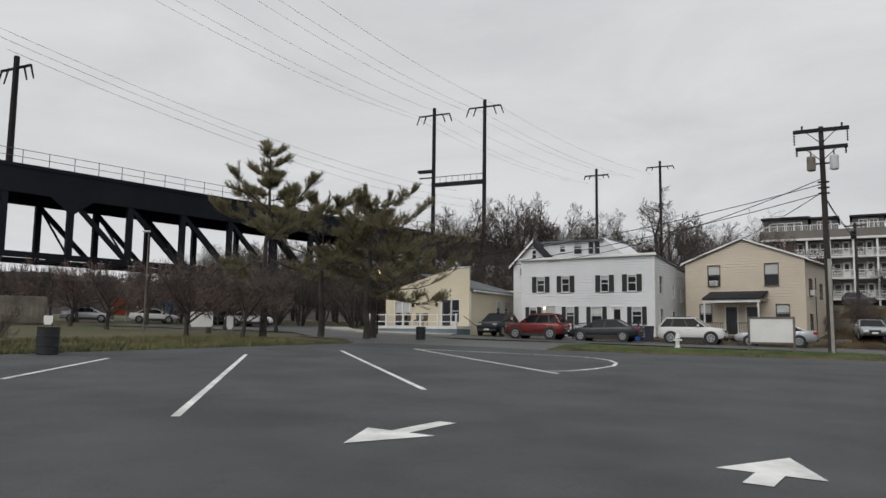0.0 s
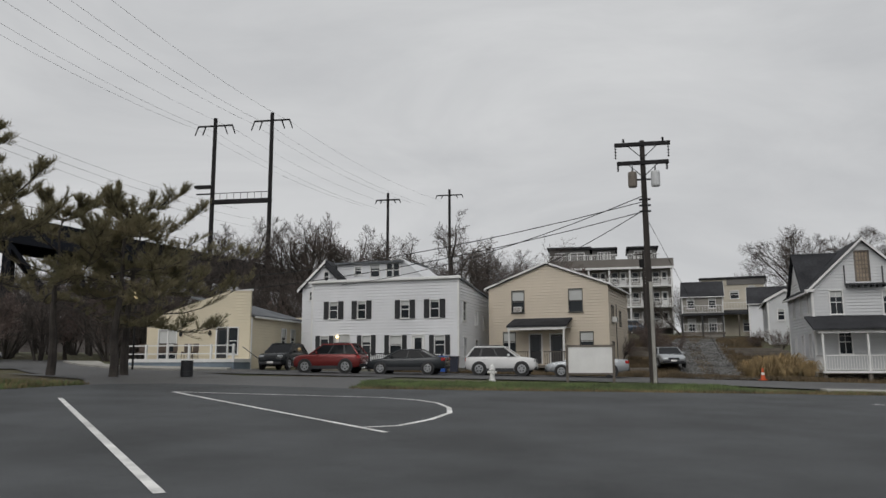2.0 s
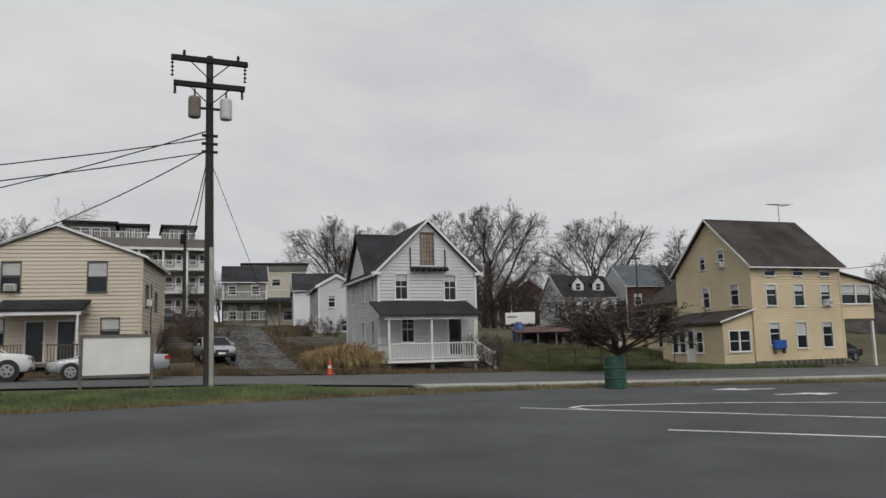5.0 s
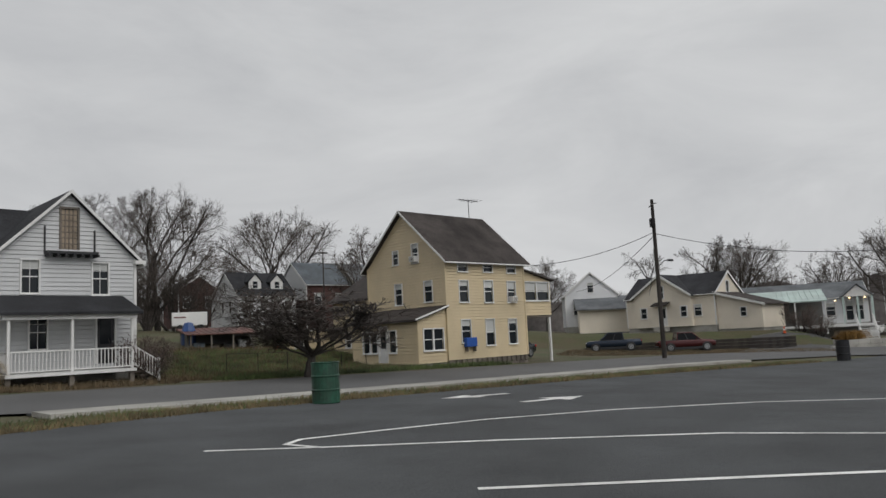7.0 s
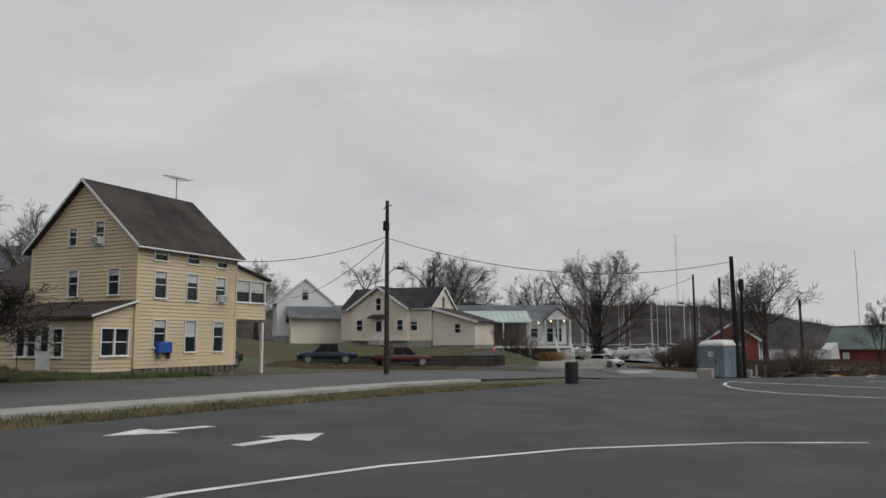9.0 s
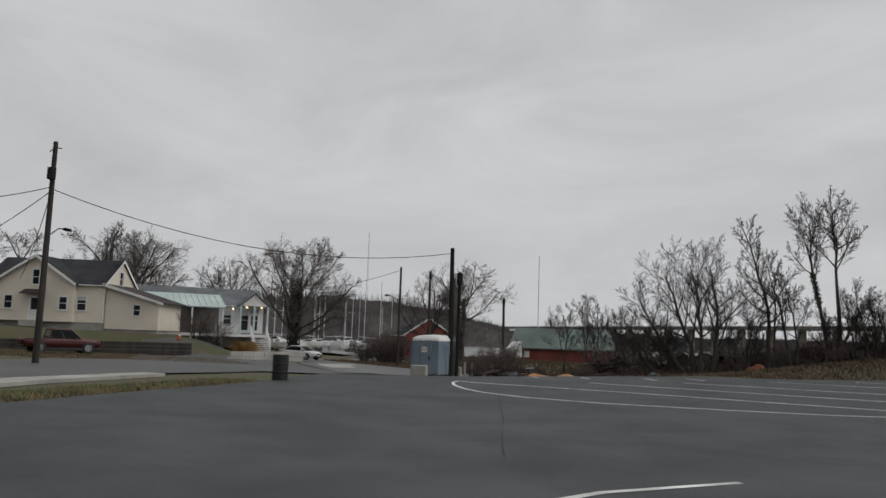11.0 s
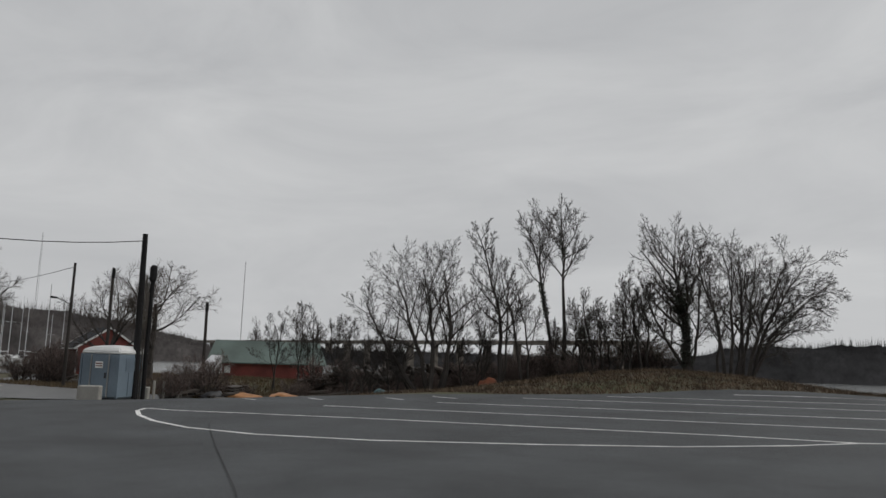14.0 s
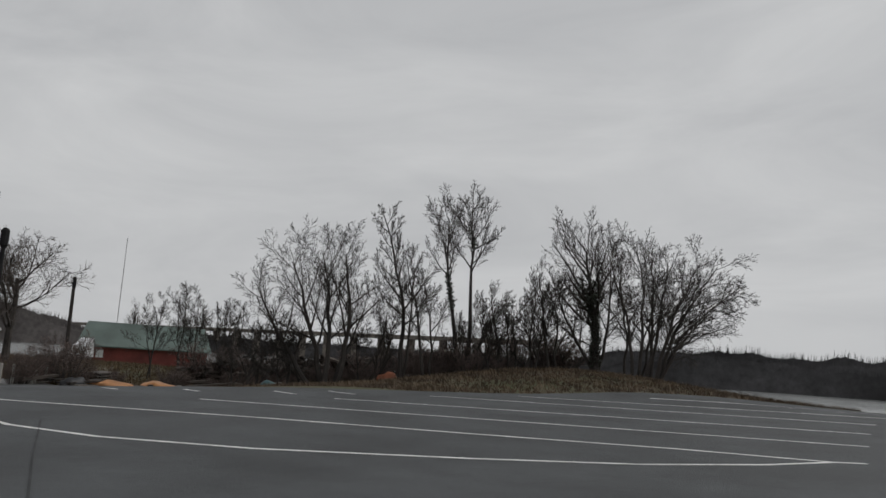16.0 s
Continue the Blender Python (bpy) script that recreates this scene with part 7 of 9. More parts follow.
part("deck_skirt", boxes((-0.05, -1.55, 3.6, 4.55, -1.45, 5.05)), DARK_BEIGE, gh)
ch = block_house(62.0, 96.4, -38, 7.8, 7, 5.2, 12.9, 13.2, BEIGE, SHINGLE, "beige three-storey house with a flat dark roof and terrace", "none",
                 [(1.6, 10.2, 2.4, 11.5), (3.6, 10.3, 4.6, 11.3), (5.9, 10.0, 6.6, 11.9), (1.6, 6.0, 2.6, 7.4), (5, 6.0, 6, 7.4)], [(2, 10, 3, 11.5)])
part("upper_band", boxes((3.2, -0.12, 12.1, 7.9, -0.03, 12.9)), CLAD_AND_SHADE, ch)
part("awning", slab([(1.0, -2.4, 8.3), (8.0, -2.4, 8.3), (8.0, 0, 8.8), (1.0, 0, 8.8)], 0.25), SHINGLE, ch)
for x in (1.2, 4.5, 7.8):
    part("post", boxes((x - 0.08, -2.3, 4.6, x + 0.08, -2.14, 8.2)), GREY_WOOD, ch)
railing(ch, (1.0, -2.0), (7.9, -2.0), 8.75, 0.9, TRIM, 0.35)
wh = block_house(55.6, 78.7, -38, 5.4, 8, 4.2, 8.3, 10.3, WHITE_SIDING, SHINGLE, "white two-storey house with a dark grey roof up the bank", "side", [(1.9, 6.9, 2.8, 7.9), (1.9, 5.0, 2.8, 6.0)])
cot = block_house(47.0, 65.0, -36, 2.9, 9, 2.8, 7.4, 8.2, GREY_SIDING, SHINGLE, "pale grey narrow cottage behind the porch house", "front", [(1.9, 3.6, 2.4, 4.6), (0.8, 5.6, 1.3, 6.5)], [(6.5, 3.6, 7.2, 4.8), (3.5, 3.6, 4.2, 4.8)])
dh = block_house(91.6, 68.3, -30, 8.0, 6.2, 4.6, 8.3, 11.2, WHITE_SIDING, SHINGLE, "white house with a dark roof and two white dormers", "side", [(0.9, 6.4, 1.7, 7.9), (3.0, 6.4, 3.8, 7.9), (4.8, 6.4, 5.6, 7.9), (6.6, 6.4, 7.4, 7.9)],
                 [(2.2, 6.2, 2.8, 7.6), (4.0, 6.2, 4.6, 7.6), (2.8, 9.0, 3.3, 10.0)])
part("back_wing", boxes((0.0, 6.2, 3.0, 6.0, 11.0, 7.7), bevel=0.02), WHITE_SIDING, dh)
part("back_wing_roof", slab([(-0.2, 6.2, 8.2), (6.2, 6.2, 8.2), (6.2, 11.2, 7.75), (-0.2, 11.2, 7.75)], 0.14), SHINGLE, dh)
for y0, z0 in ((7.2, 5.2), (9.2, 5.2)):
    window(dh, left_side(0), -y0 - 0.7, z0, -y0, z0 + 1.3)
for x in (1.9, 5.0):
    bm = bmesh.new()
    siding(bm, pose(x, 0.75, 0), lambda z: (0.0, 1.7) if z < 10.1 else ((z - 10.1) * 1.05, 1.7 - (z - 10.1) * 1.05), 8.8, 10.85, [(0.5, 9.2, 1.2, 10.0)])
    part("dormer_wall", bm, TRIM, dh)
    window(dh, pose(x, 0.75, 0), 0.5, 9.2, 1.2, 10.0)
    for s, xa in ((-1, x - 0.15), (1, x + 1.85)):
        part("dormer_roof", slab([(xa, 0.55, 10.0), (xa, 2.6, 10.0), (x + 0.85, 2.6, 11.0), (x + 0.85, 0.55, 11.0)], 0.1), SHINGLE, dh)
SLATE = material("blue_grey_slates", (0.10, 0.115, 0.13), 0.8, var=0.15, scale=2.0, bump=0.6, fine=9)
BRICK = material("red_brick", (0.085, 0.04, 0.035), 0.85, var=0.2, scale=3, fine=20)
block_house(91.9, 76.7, -40, 5, 7, 4.8, 9.4, 11.2, BRICK, SHINGLE, "dark red brick house among bare trees", "front", [(0.6, 7.2, 1.5, 8.6), (3.3, 7.2, 4.2, 8.6), (1.8, 5.2, 3.0, 6.6)])
bh = block_house(98.7, 62.8, -33, 6.8, 6.8, 4.0, 9.7, 12.6, BRICK, SLATE, "brick house with a pale gable and a broad blue-grey roof", "side", [(1.2, 7, 2.2, 8.4), (4.4, 7, 5.4, 8.4)], [(2.6, 6.5, 3.6, 8)])
part("gable_panel", prism(bmesh.new(), [(-0.1, 7.6), (-0.1, 9.7), (3.4, 12.45), (6.9, 9.7), (6.9, 7.6)], -0.06, -0.03, "x"), GREY_SIDING, bh)
block_house(103.5, 57.5, -30, 9, 8, 4.0, 9.2, 12.5, BEIGE, GREY_SHINGLE, "beige house with a grey roof behind the yellow house", "side", [(2, 6.5, 3, 7.8)])


def garage():
    o = thing("shed", pose(55.9, 51.2, 1.75, 0, 0, -45), "low open dark shed with a faded rusty red metal roof", "shed")
    L = 4.5
    part("back_wall", boxes((0, 2.9, -0.3, L, 3.05, 1.5)), CLAD_AND_SHADE, o)
    part("side_wall", boxes((0, 0.6, -0.3, 0.12, 2.9, 1.35)), CLAD_AND_SHADE, o)
    part("side_wall", boxes((L - 0.12, 0.6, -0.3, L, 2.9, 1.35)), CLAD_AND_SHADE, o)
    r = part("roof", slab([(-0.25, -0.3, 1.28), (L + 0.25, -0.3, 1.28), (L + 0.25, 3.2, 1.78), (-0.25, 3.2, 1.78)], 0.06), RUSTY_TIN, o)
    for i in range(12):
        x = -0.2 + i * 0.43
        part("roof_rib", prism(bmesh.new(), [(-0.3, 1.28), (-0.3, 1.31), (3.2, 1.81), (3.2, 1.78)], x, x + 0.04, "x"), RUSTY_TIN, r)
    for x in (0.1, 1.5, 3.0, 4.4):
        part("post", boxes((x - 0.05, -0.2, -0.3, x + 0.05, -0.1, 1.25)), GREY_WOOD, o)


RUSTY_TIN = material("faded_rust_red_metal", (0.12, 0.05, 0.038), 0.6, var=0.25, scale=2.0, fine=10)
for i, (dx, w, h, mt) in enumerate(((0.5, 0.8, 0.9, "BLUE_GREY"), (1.7, 0.6, 0.7, "GREY_WOOD"), (2.6, 0.9, 0.8, "PLASTIC_BLACK"), (3.7, 0.5, 1.0, "GREY_SIDING"))):
    o = thing("crate", pose(55.9, 51.2, 1.75, 0, 0, -45) @ pose(dx, 0.9, -0.2), "stored crate in the shade of a low shed", "crate", "stored crates")
    part("box", boxes((0, 0, 0, w, 0.5, h), bevel=0.03), {"BLUE_GREY": BLUE_GREY, "GREY_WOOD": GREY_WOOD, "PLASTIC_BLACK": PLASTIC_BLACK, "GREY_SIDING": GREY_SIDING}[mt], o)
garage()
o = thing("storage_trailer", pose(68.6, 61.4, height(70, 60.5) - 2.85, 0, 0, -55), "white box storage trailer on the grass", "trailer")
part("box", boxes((0, 0, 3.4, 3.0, 2.2, 4.6), bevel=0.04), TRIM, o)
part("stripe", boxes((0.2, -0.012, 4.1, 1.2, 0, 4.22)), RED_PAINT, o)
for x in (0.7, 2.4):
    bm = bmesh.new()
    lathe(bm, [(0.2, -0.1), (0.33, -0.1), (0.33, 0.1), (0.2, 0.1)], 14)
    bmesh.ops.transform(bm, matrix=pose(x, 0.1, 3.2, 90, 0, 0), verts=bm.verts)
    part("tyre", bm, RUBBER, o)
o = thing("tarp_cover", pose(57.4, 52.2, height(57.4, 52.2), 0, 0, -30), "blue plastic tarpaulin over a pile", "tarpaulin")
bm = bmesh.new()
lathe(bm, [(0.5, 0), (0.48, 1.0), (0.3, 1.55), (0.1, 1.6)], 9)
BLUE_TARP = material("blue_tarpaulin", (0.03, 0.08, 0.24), 0.45, var=0.15, scale=3)
part("sheet", bm, BLUE_TARP, o)

# second small utility pole up the drive, and one by the fruit tree
for x, y, top, arm, turn, lab in ((38.6, 71.6, 12.4, 0.9, -45, "dark wooden utility pole with one crossarm up the drive"), (66.4, 45.8, 9.5, 0.4, -45, "thin wooden utility pole behind the fruit tree")):
    z = height(x, y)
    o = thing("utility_pole", pose(x, y, z, 0, 0, turn), lab, "utility pole")
    part("pole", tube(bmesh.new(), (0, 0, -0.3), (0, 0, top - z), 0.18 * arm, 0.12 * arm, 8), POLE_WOOD, o)
    part("crossarm", boxes((-arm, -0.06, top - z - 0.35, arm, 0.06, top - z - 0.22)), POLE_WOOD, o)
    if arm > 0.5:
        part("transformer", lathe(bmesh.new(), [(0.1, 0), (0.22, 0.03), (0.22, 0.75), (0.1, 0.8)], 10, (-0.1, -0.3, top - z - 1.6)), RUST, o)

# ---- by the marina ----


def ranch():
    """A low house: main roof along the street, a front cross gable and a lean-to at the end."""
    L, D, z0, eave, rdg = 11.0, 6.6, 1.9, 5.45, 7.75
    o = block_house(103.6, 23.7, -120, L, D, z0, eave, rdg, RANCH_SIDING, SHINGLE, "ivory sided low house with a dark roof and front cross gable", "side", [(1.6, 3.0, 2.4, 4.1), (8.6, 3.0, 9.4, 4.2)],
                    [(2.6, 5.6, 3.2, 6.6)], [(2.9, 5.5, 3.6, 6.7)], base=-0.2)
    x0, x1, apex = 1.4, 8.4, 7.75
    c = (x0 + x1) / 2
    holes = [(4.6, 5.2, 5.2, 6.5), (4.5, 2.0, 5.4, 4.1), (2.2, 3.0, 2.9, 4.1), (7.2, 3.0, 7.9, 4.1)]
    bm = bmesh.new()
    siding(bm, pose(0, -0.5, 0), lambda z: (x0, x1) if z <= eave else (x0 + (z - eave) / (apex - eave) * (c - x0), x1 - (z - eave) / (apex - eave) * (c - x0)), z0, apex - 0.01, holes, 0.21)
    part("cross_gable_wall", bm, RANCH_SIDING, o)
    for i, h in enumerate(holes):
        (door(o, pose(0, -0.5, 0), *h, mat=TRIM) if i == 1 else window(o, pose(0, -0.5, 0), *h, trim=0.1))
    for x in (x0, x1):
        part("cross_gable_side", boxes((x - 0.06, -0.48, z0, x + 0.06, 0, eave)), RANCH_SIDING, o)
    for xa, s in ((x0, -1), (x1, 1)):
        part("cross_gable_roof", slab([(xa + s * 0.35, -0.9, eave - 0.12), (xa + s * 0.35, 0.4, eave - 0.12), (c, 3.3, apex + 0.14), (c, -0.9, apex + 0.14)], 0.13), SHINGLE, o)
        part("rake_board", prism(bmesh.new(), [(xa + s * 0.35, eave - 0.36), (xa + s * 0.35, eave - 0.1), (c, apex + 0.16), (c, apex - 0.12)], -0.95, -0.9, "y"), TRIM, o)
    part("door_awning", slab([(4.0, -1.5, 4.35), (5.9, -1.5, 4.35), (5.9, -0.5, 4.75), (4.0, -0.5, 4.75)], 0.1), BROWN_SHINGLE, o)
    part("door_step", boxes((4.2, -1.5, 1.4, 5.7, -0.55, 1.95), bevel=0.02), CONCRETE, o)
    # lean-to falling away from the gable end
    hole = (2.6, 2.7, 3.2, 3.6)
    bm = bmesh.new()
    siding(bm, pose(L + 0.06, 0.3, 0), lambda z: (0.0, 4.9 if z < 3.9 else 4.9 - (z - 3.9) * 3.4), 1.4, 5.3, [hole], 0.21)
    part("lean_to_wall", bm, RANCH_SIDING, o)
    window(o, pose(L + 0.06, 0.3, 0), *hole)
    bm = bmesh.new()
    siding(bm, pose(L + 4.96, 0.3, 0, 0, 0, 90), lambda z: (0.0, 5.6), 1.4, 3.9, (), 0.21)
    part("lean_to_wall", bm, RANCH_SIDING, o)
    part("lean_to_roof", slab([(L - 0.1, -0.2, 5.5), (L + 5.5, -0.2, 3.9), (L + 5.5, 6.2, 3.9), (L - 0.1, 6.2, 5.5)], 0.12), BROWN_SHINGLE, o)
    part("rake_board", prism(bmesh.new(), [(L - 0.1, 5.25), (L - 0.1, 5.5), (L + 5.5, 3.9), (L + 5.5, 3.68)], -0.26, -0.2, "y"), TRIM, o)
    part("foundation", boxes((L, 0.4, -0.4, L + 4.9, 5.8, 1.4)), CONCRETE, o)
    f = block_house(109.0, 31.5, -80, 6.5, 7, 2.5, 6.6, 9.3, WHITE_SIDING, GREY_SHINGLE, "small white gabled house at a distance", "front", [(2.9, 6.8, 3.6, 8.0), (1, 4, 1.8, 5.2)])
    part("porch_roof", slab([(1.0, -3.5, 4.6), (11.5, -3.5, 4.4), (11.5, 0.5, 6.2), (1.0, 0.5, 6.2)], 0.14), GREY_SHINGLE, f)
    part("porch_wall", boxes((1.4, -2.8, 1.6, 10.8, 0.3, 4.5)), RANCH_SIDING, f)


ranch()


def mint_house():
    o = block_house(105.2, 10.6, -95, 12.8, 7.0, 1.4, 4.3, 6.0, WHITE_SIDING, GREY_SHINGLE, "low white house with a mint metal porch roof and lit porch", "side", [(8.6, 2.1, 9.5, 3.6), (10.6, 1.7, 11.3, 3.8), (11.6, 1.7, 12.3, 3.8)], name="house")
    part("porch_roof", slab([(-0.8, -3.6, 3.95), (8.4, -3.6, 3.95), (8.4, 1.8, 5.35), (-0.8, 1.8, 5.35)], 0.1), GREEN_METAL, o, "mint green ribbed metal roof")
    for i in range(16):
        x = -0.6 + i * 0.6
        part("roof_rib", prism(bmesh.new(), [(-3.6, 3.96), (-3.6, 4.01), (1.8, 5.41), (1.8, 5.36)], x, x + 0.05, "x"), GREEN_METAL, o)
    # Dark panel before the white wall puts in the porch interior's shade.
    part("porch_shade_panel", boxes((-0.6, -0.4, 1.2, 8.2, -0.2, 3.9)), CLAD_AND_SHADE, o)
    for x in (-0.6, 2.2, 5.2, 8.2):
        part("post", boxes((x - 0.07, -3.5, 0.3, x + 0.07, -3.36, 3.95)), TRIM, o)
    part("porch_floor", boxes((-0.7, -3.6, 1.0, 12.8, 0, 1.25)), TRIM, o)
    railing(o, (7.6, -2.5), (10.2, -2.5), 1.25, 1.0, TRIM, 0.2)
    part("front_gable_roof", slab([(10.0, -2.6, 4.3), (11.5, -2.6, 5.6), (11.5, 2, 5.6), (10.0, 2, 4.3)], 0.1), GREY_SHINGLE, o)
    part("front_gable_roof", slab([(13.0, -2.6, 4.3), (11.5, -2.6, 5.6), (11.5, 2, 5.6), (13.0, 2, 4.3)], 0.1), GREY_SHINGLE, o)
    part("gable_wall", prism(bmesh.new(), [(10.1, 4.2), (12.9, 4.2), (11.5, 5.4)], -2.4, -2.3, "y"), TRIM, o)
    for x in (10.1, 11.5, 12.9):
        part("column", boxes((x - 0.1, -2.45, 1.2, x + 0.1, -2.25, 4.2)), GREEN_METAL, o, "mint green porch column")
    for x, z in ((1.5, 3.7), (9.3, 3.85), (10.7, 4.05), (12.2, 4.05)):
        part("porch_lamp", lathe(bmesh.new(), [(0.03, -0.08), (0.11, 0), (0.03, 0.08)], 8, (x, -2.5, z)), WARM, o, "small lit porch lamp")
    for i in range(8):
        part("tread", boxes((11.2, -2.7 - i * 0.32, 1.05 - i * 0.2, 12.8, -2.4 - i * 0.32, 1.15 - i * 0.2)), TRIM, o)
    for x in (11.2, 12.8):
        for k in (1.0, 0.5):
            part("stair_rail", prism(bmesh.new(), [(-2.4, 1.2 + k), (-2.4, 1.28 + k), (-5.2, -0.45 + k), (-5.2, -0.53 + k)], x - 0.03, x + 0.03, "x"), TRIM, o)
        for i in range(6):
            part("stair_post", boxes((x - 0.03, -2.5 - i * 0.53, 1.1 - i * 0.33, x + 0.03, -2.44 - i * 0.53, 2.2 - i * 0.33)), TRIM, o)


mint_house()


def red_shed():
    o = thing("boat_shed", pose(105.2, -35.2, 0, 0, 0, -128), "long red boarded boat shed with a dull green metal roof", "shed")
    L = 12.8
    wall = part("wall", boxes((0, 0.02, -2.6, L, 0.12, 0.75)), RED_PAINT, o)
    for i in range(25):
        part("board", boxes((i * 0.512, -0.03 - 0.012 * (i % 2), -2.6, i * 0.512 + 0.482, 0.018, 0.74)), RED_PAINT, wall)
    part("wall_end", boxes((0, 0.12, -2.6, 0.15, 6, 1.2), (L - 0.15, 0.12, -2.6, L, 6, 1.2)), RED_PAINT, o)
    part("roof", slab([(-0.4, -0.6, 0.72), (L + 0.4, -0.6, 0.72), (L - 0.3, 3.0, 3.3), (0.3, 3.0, 3.3)], 0.12), GREEN_ROOF, o)
    part("roof", slab([(-0.4, 6.6, 0.72), (L + 0.4, 6.6, 0.72), (L - 0.3, 3.0, 3.3), (0.3, 3.0, 3.3)], 0.12), GREEN_ROOF, o)
    part("window", boxes((1.6, -0.08, -0.5, 2.3, -0.02, 0.3)), TRIM, o)
    part("door", boxes((5.0, -0.08, -2.2, 6.2, -0.02, 0.3)), RED_PAINT, o)
    h = block_house(106.2, -20.3, -104, 6.0, 6, -0.8, 1.9, 3.9, RED_PAINT, SHINGLE, "small barn-red gabled building by the marina", "front", [(2.6, 0.4, 3.4, 1.4)])


red_shed()
o = thing("tarped_boat", pose(100.2, -32.2, height(100.2, -32.2) - 0.2, 0, 0, -55) @ Matrix.Diagonal((0.5, 0.5, 0.55, 1)), "boat under a pale shrink-wrap cover", "boat")
part("cover", prism(bmesh.new(), [(-2.4, 1.2), (-1.8, 3.2), (1.8, 4.6), (2.6, 1.2)], -1.2, 1.2, "y"), GREY_SIDING, o)
part("hull", prism(bmesh.new(), [(-2.2, 0.2), (-2.4, 1.2), (2.6, 1.2), (1.8, 0.2)], -0.9, 0.9, "y"), PLASTIC_BLACK, o)


def boat(x, y, turn, size, mast, label):
    z = max(-1.6, height(x, y))
    o = thing("sailing_boat" if mast else "motor_boat", pose(x, y, z, 0, 0, turn), label, "boat", "laid-up boats")
    bm = bmesh.new()
    L = 4.5 * size
    rows = [(-L, 0.75, 0.5, 1.5), (-L * 0.3, 1.0, 0.35, 1.5), (L * 0.4, 0.8, 0.4, 1.6), (L, 0.06, 0.9, 1.85)]
    vr = [[bm.verts.new((xx, s * w * size * k, zz)) for s, k, zz in ((-1, 1, zt), (-1, 0.7, (zb + zt) / 2), (0, 0, zb), (1, 0.7, (zb + zt) / 2), (1, 1, zt))] for xx, w, zb, zt in rows]
    for a, b in zip(vr, vr[1:]):
        for i in range(4):
            bm.faces.new((a[i], a[i + 1], b[i + 1], b[i]))
        bm.faces.new((a[4], a[0], b[0], b[4]))
    bm.faces.new(vr[0])
    part("hull", bm, TRIM, o)
    part("cabin", boxes((-L * 0.45, -0.6 * size, 1.5, L * 0.3, 0.6 * size, 1.5 + (0.5 if mast else 1.3) * size), bevel=0.12), TRIM, o)
    part("cabin_window", boxes((-L * 0.35, -0.61 * size, 1.65, L * 0.2, 0.61 * size, 1.9)), GLASS, o)
    part("cradle", boxes((-1, -0.5, -0.2, -0.8, 0.5, 0.6), (1, -0.5, -0.2, 1.2, 0.5, 0.6)), GREY_WOOD, o)
    if mast:
        m = part("mast", tube(bmesh.new(), (0.3, 0, 1.5), (0.3, 0, mast), 0.065, 0.05, 6), GREY_SIDING, o)
        part("spreader", tube(bmesh.new(), (0.3, -0.8, mast * 0.6), (0.3, 0.8, mast * 0.6), 0.03, n=5), GREY_SIDING, m)
        part("boom", tube(bmesh.new(), (0.3, 0, 2.6), (-L * 0.8, 0, 2.5), 0.06, n=6), GREY_SIDING, m)


rb = random.Random(9)
for i in range(30):
    a = radians(-9.5 - 14.5 * (i / 29) + rb.uniform(-0.8, 0.8)) if i % 5 else radians(rb.uniform(-8, 0))
    d = rb.uniform(115, 190)
    boat(25 + d * math.cos(a), 17 + d * math.sin(a), rb.uniform(0, 360), rb.uniform(0.6, 0.9), rb.uniform(9, 13.5) if i % 5 else 0, "white laid-up boat standing in the marina yard")
boat(111.6, -44.3, 40, 1.1, 15.0, "white laid-up sailing boat beyond the shed")

# far road bridge over the river, and a radio mast
o = thing("far_bridge", pose(0, 0, 0), "long low road bridge far across the river", "bridge")
a, b = Vector((512, -293, 10)), Vector((147, -242, 10.5))
d = b - a
m = Matrix.Translation(a) @ d.to_track_quat("X", "Z").to_matrix().to_4x4()
part("deck", box(bmesh.new(), 0, -5, -1.3, d.length, 5, 0.2, m=m), GREY_WOOD, o)
for i in range(22):
    x = (i + 0.5) * d.length / 22
    part("pier", box(bmesh.new(), x - 0.4, -2, -13, x + 0.4, 2, -1.0, m=m), GREY_WOOD, o)
o = thing("radio_mast", pose(619, -235, 0), "tall thin lattice radio mast on the skyline", "mast")
bm = bmesh.new()
for i in range(3):
    t = i * 2.094
    tube(bm, (1.1 * math.cos(t), 1.1 * math.sin(t), 0), (0.35 * math.cos(t), 0.35 * math.sin(t), 87), 0.07, n=4)
for i in range(30):
    tube(bm, (0.9 - i * 0.02, 0, i * 2.9), (-0.5, 0.7 - i * 0.01, i * 2.9 + 2.9), 0.05, n=3)
part("lattice", bm, RUST, o)

# ---- poles by the toilet ----
o = thing("utility_pole", pose(62.6, -2.0, height(62.6, -2.0), 0, 0, 50), "stout dark wooden pole with conduits and a capped stub beside it", "utility pole")
part("pole", tube(bmesh.new(), (0, 0, -0.4), (0.1, 0, 7.75), 0.18, 0.12, 10), RUST, o)
part("cap_post", tube(bmesh.new(), (-0.36, -0.2, -0.4), (-0.38, -0.2, 6.2), 0.10, 0.09, 10), RUST, o)
part("cap", lathe(bmesh.new(), [(0.1, 5.9), (0.17, 6.0), (0.17, 6.6), (0.1, 6.7)], 10, (-0.38, -0.2, -0.4)), RUST, o)
for i in range(3):
    part("conduit", tube(bmesh.new(), (-0.12 - i * 0.08, -0.22, 0), (-0.1 - i * 0.08, -0.22, 5.8 - i * 0.4), 0.035, n=6), GREY_WOOD, o)
part("meter_box", boxes((0.3, -0.42, 1.1, 0.7, -0.2, 1.75), bevel=0.02), GREY_SIDING, o)
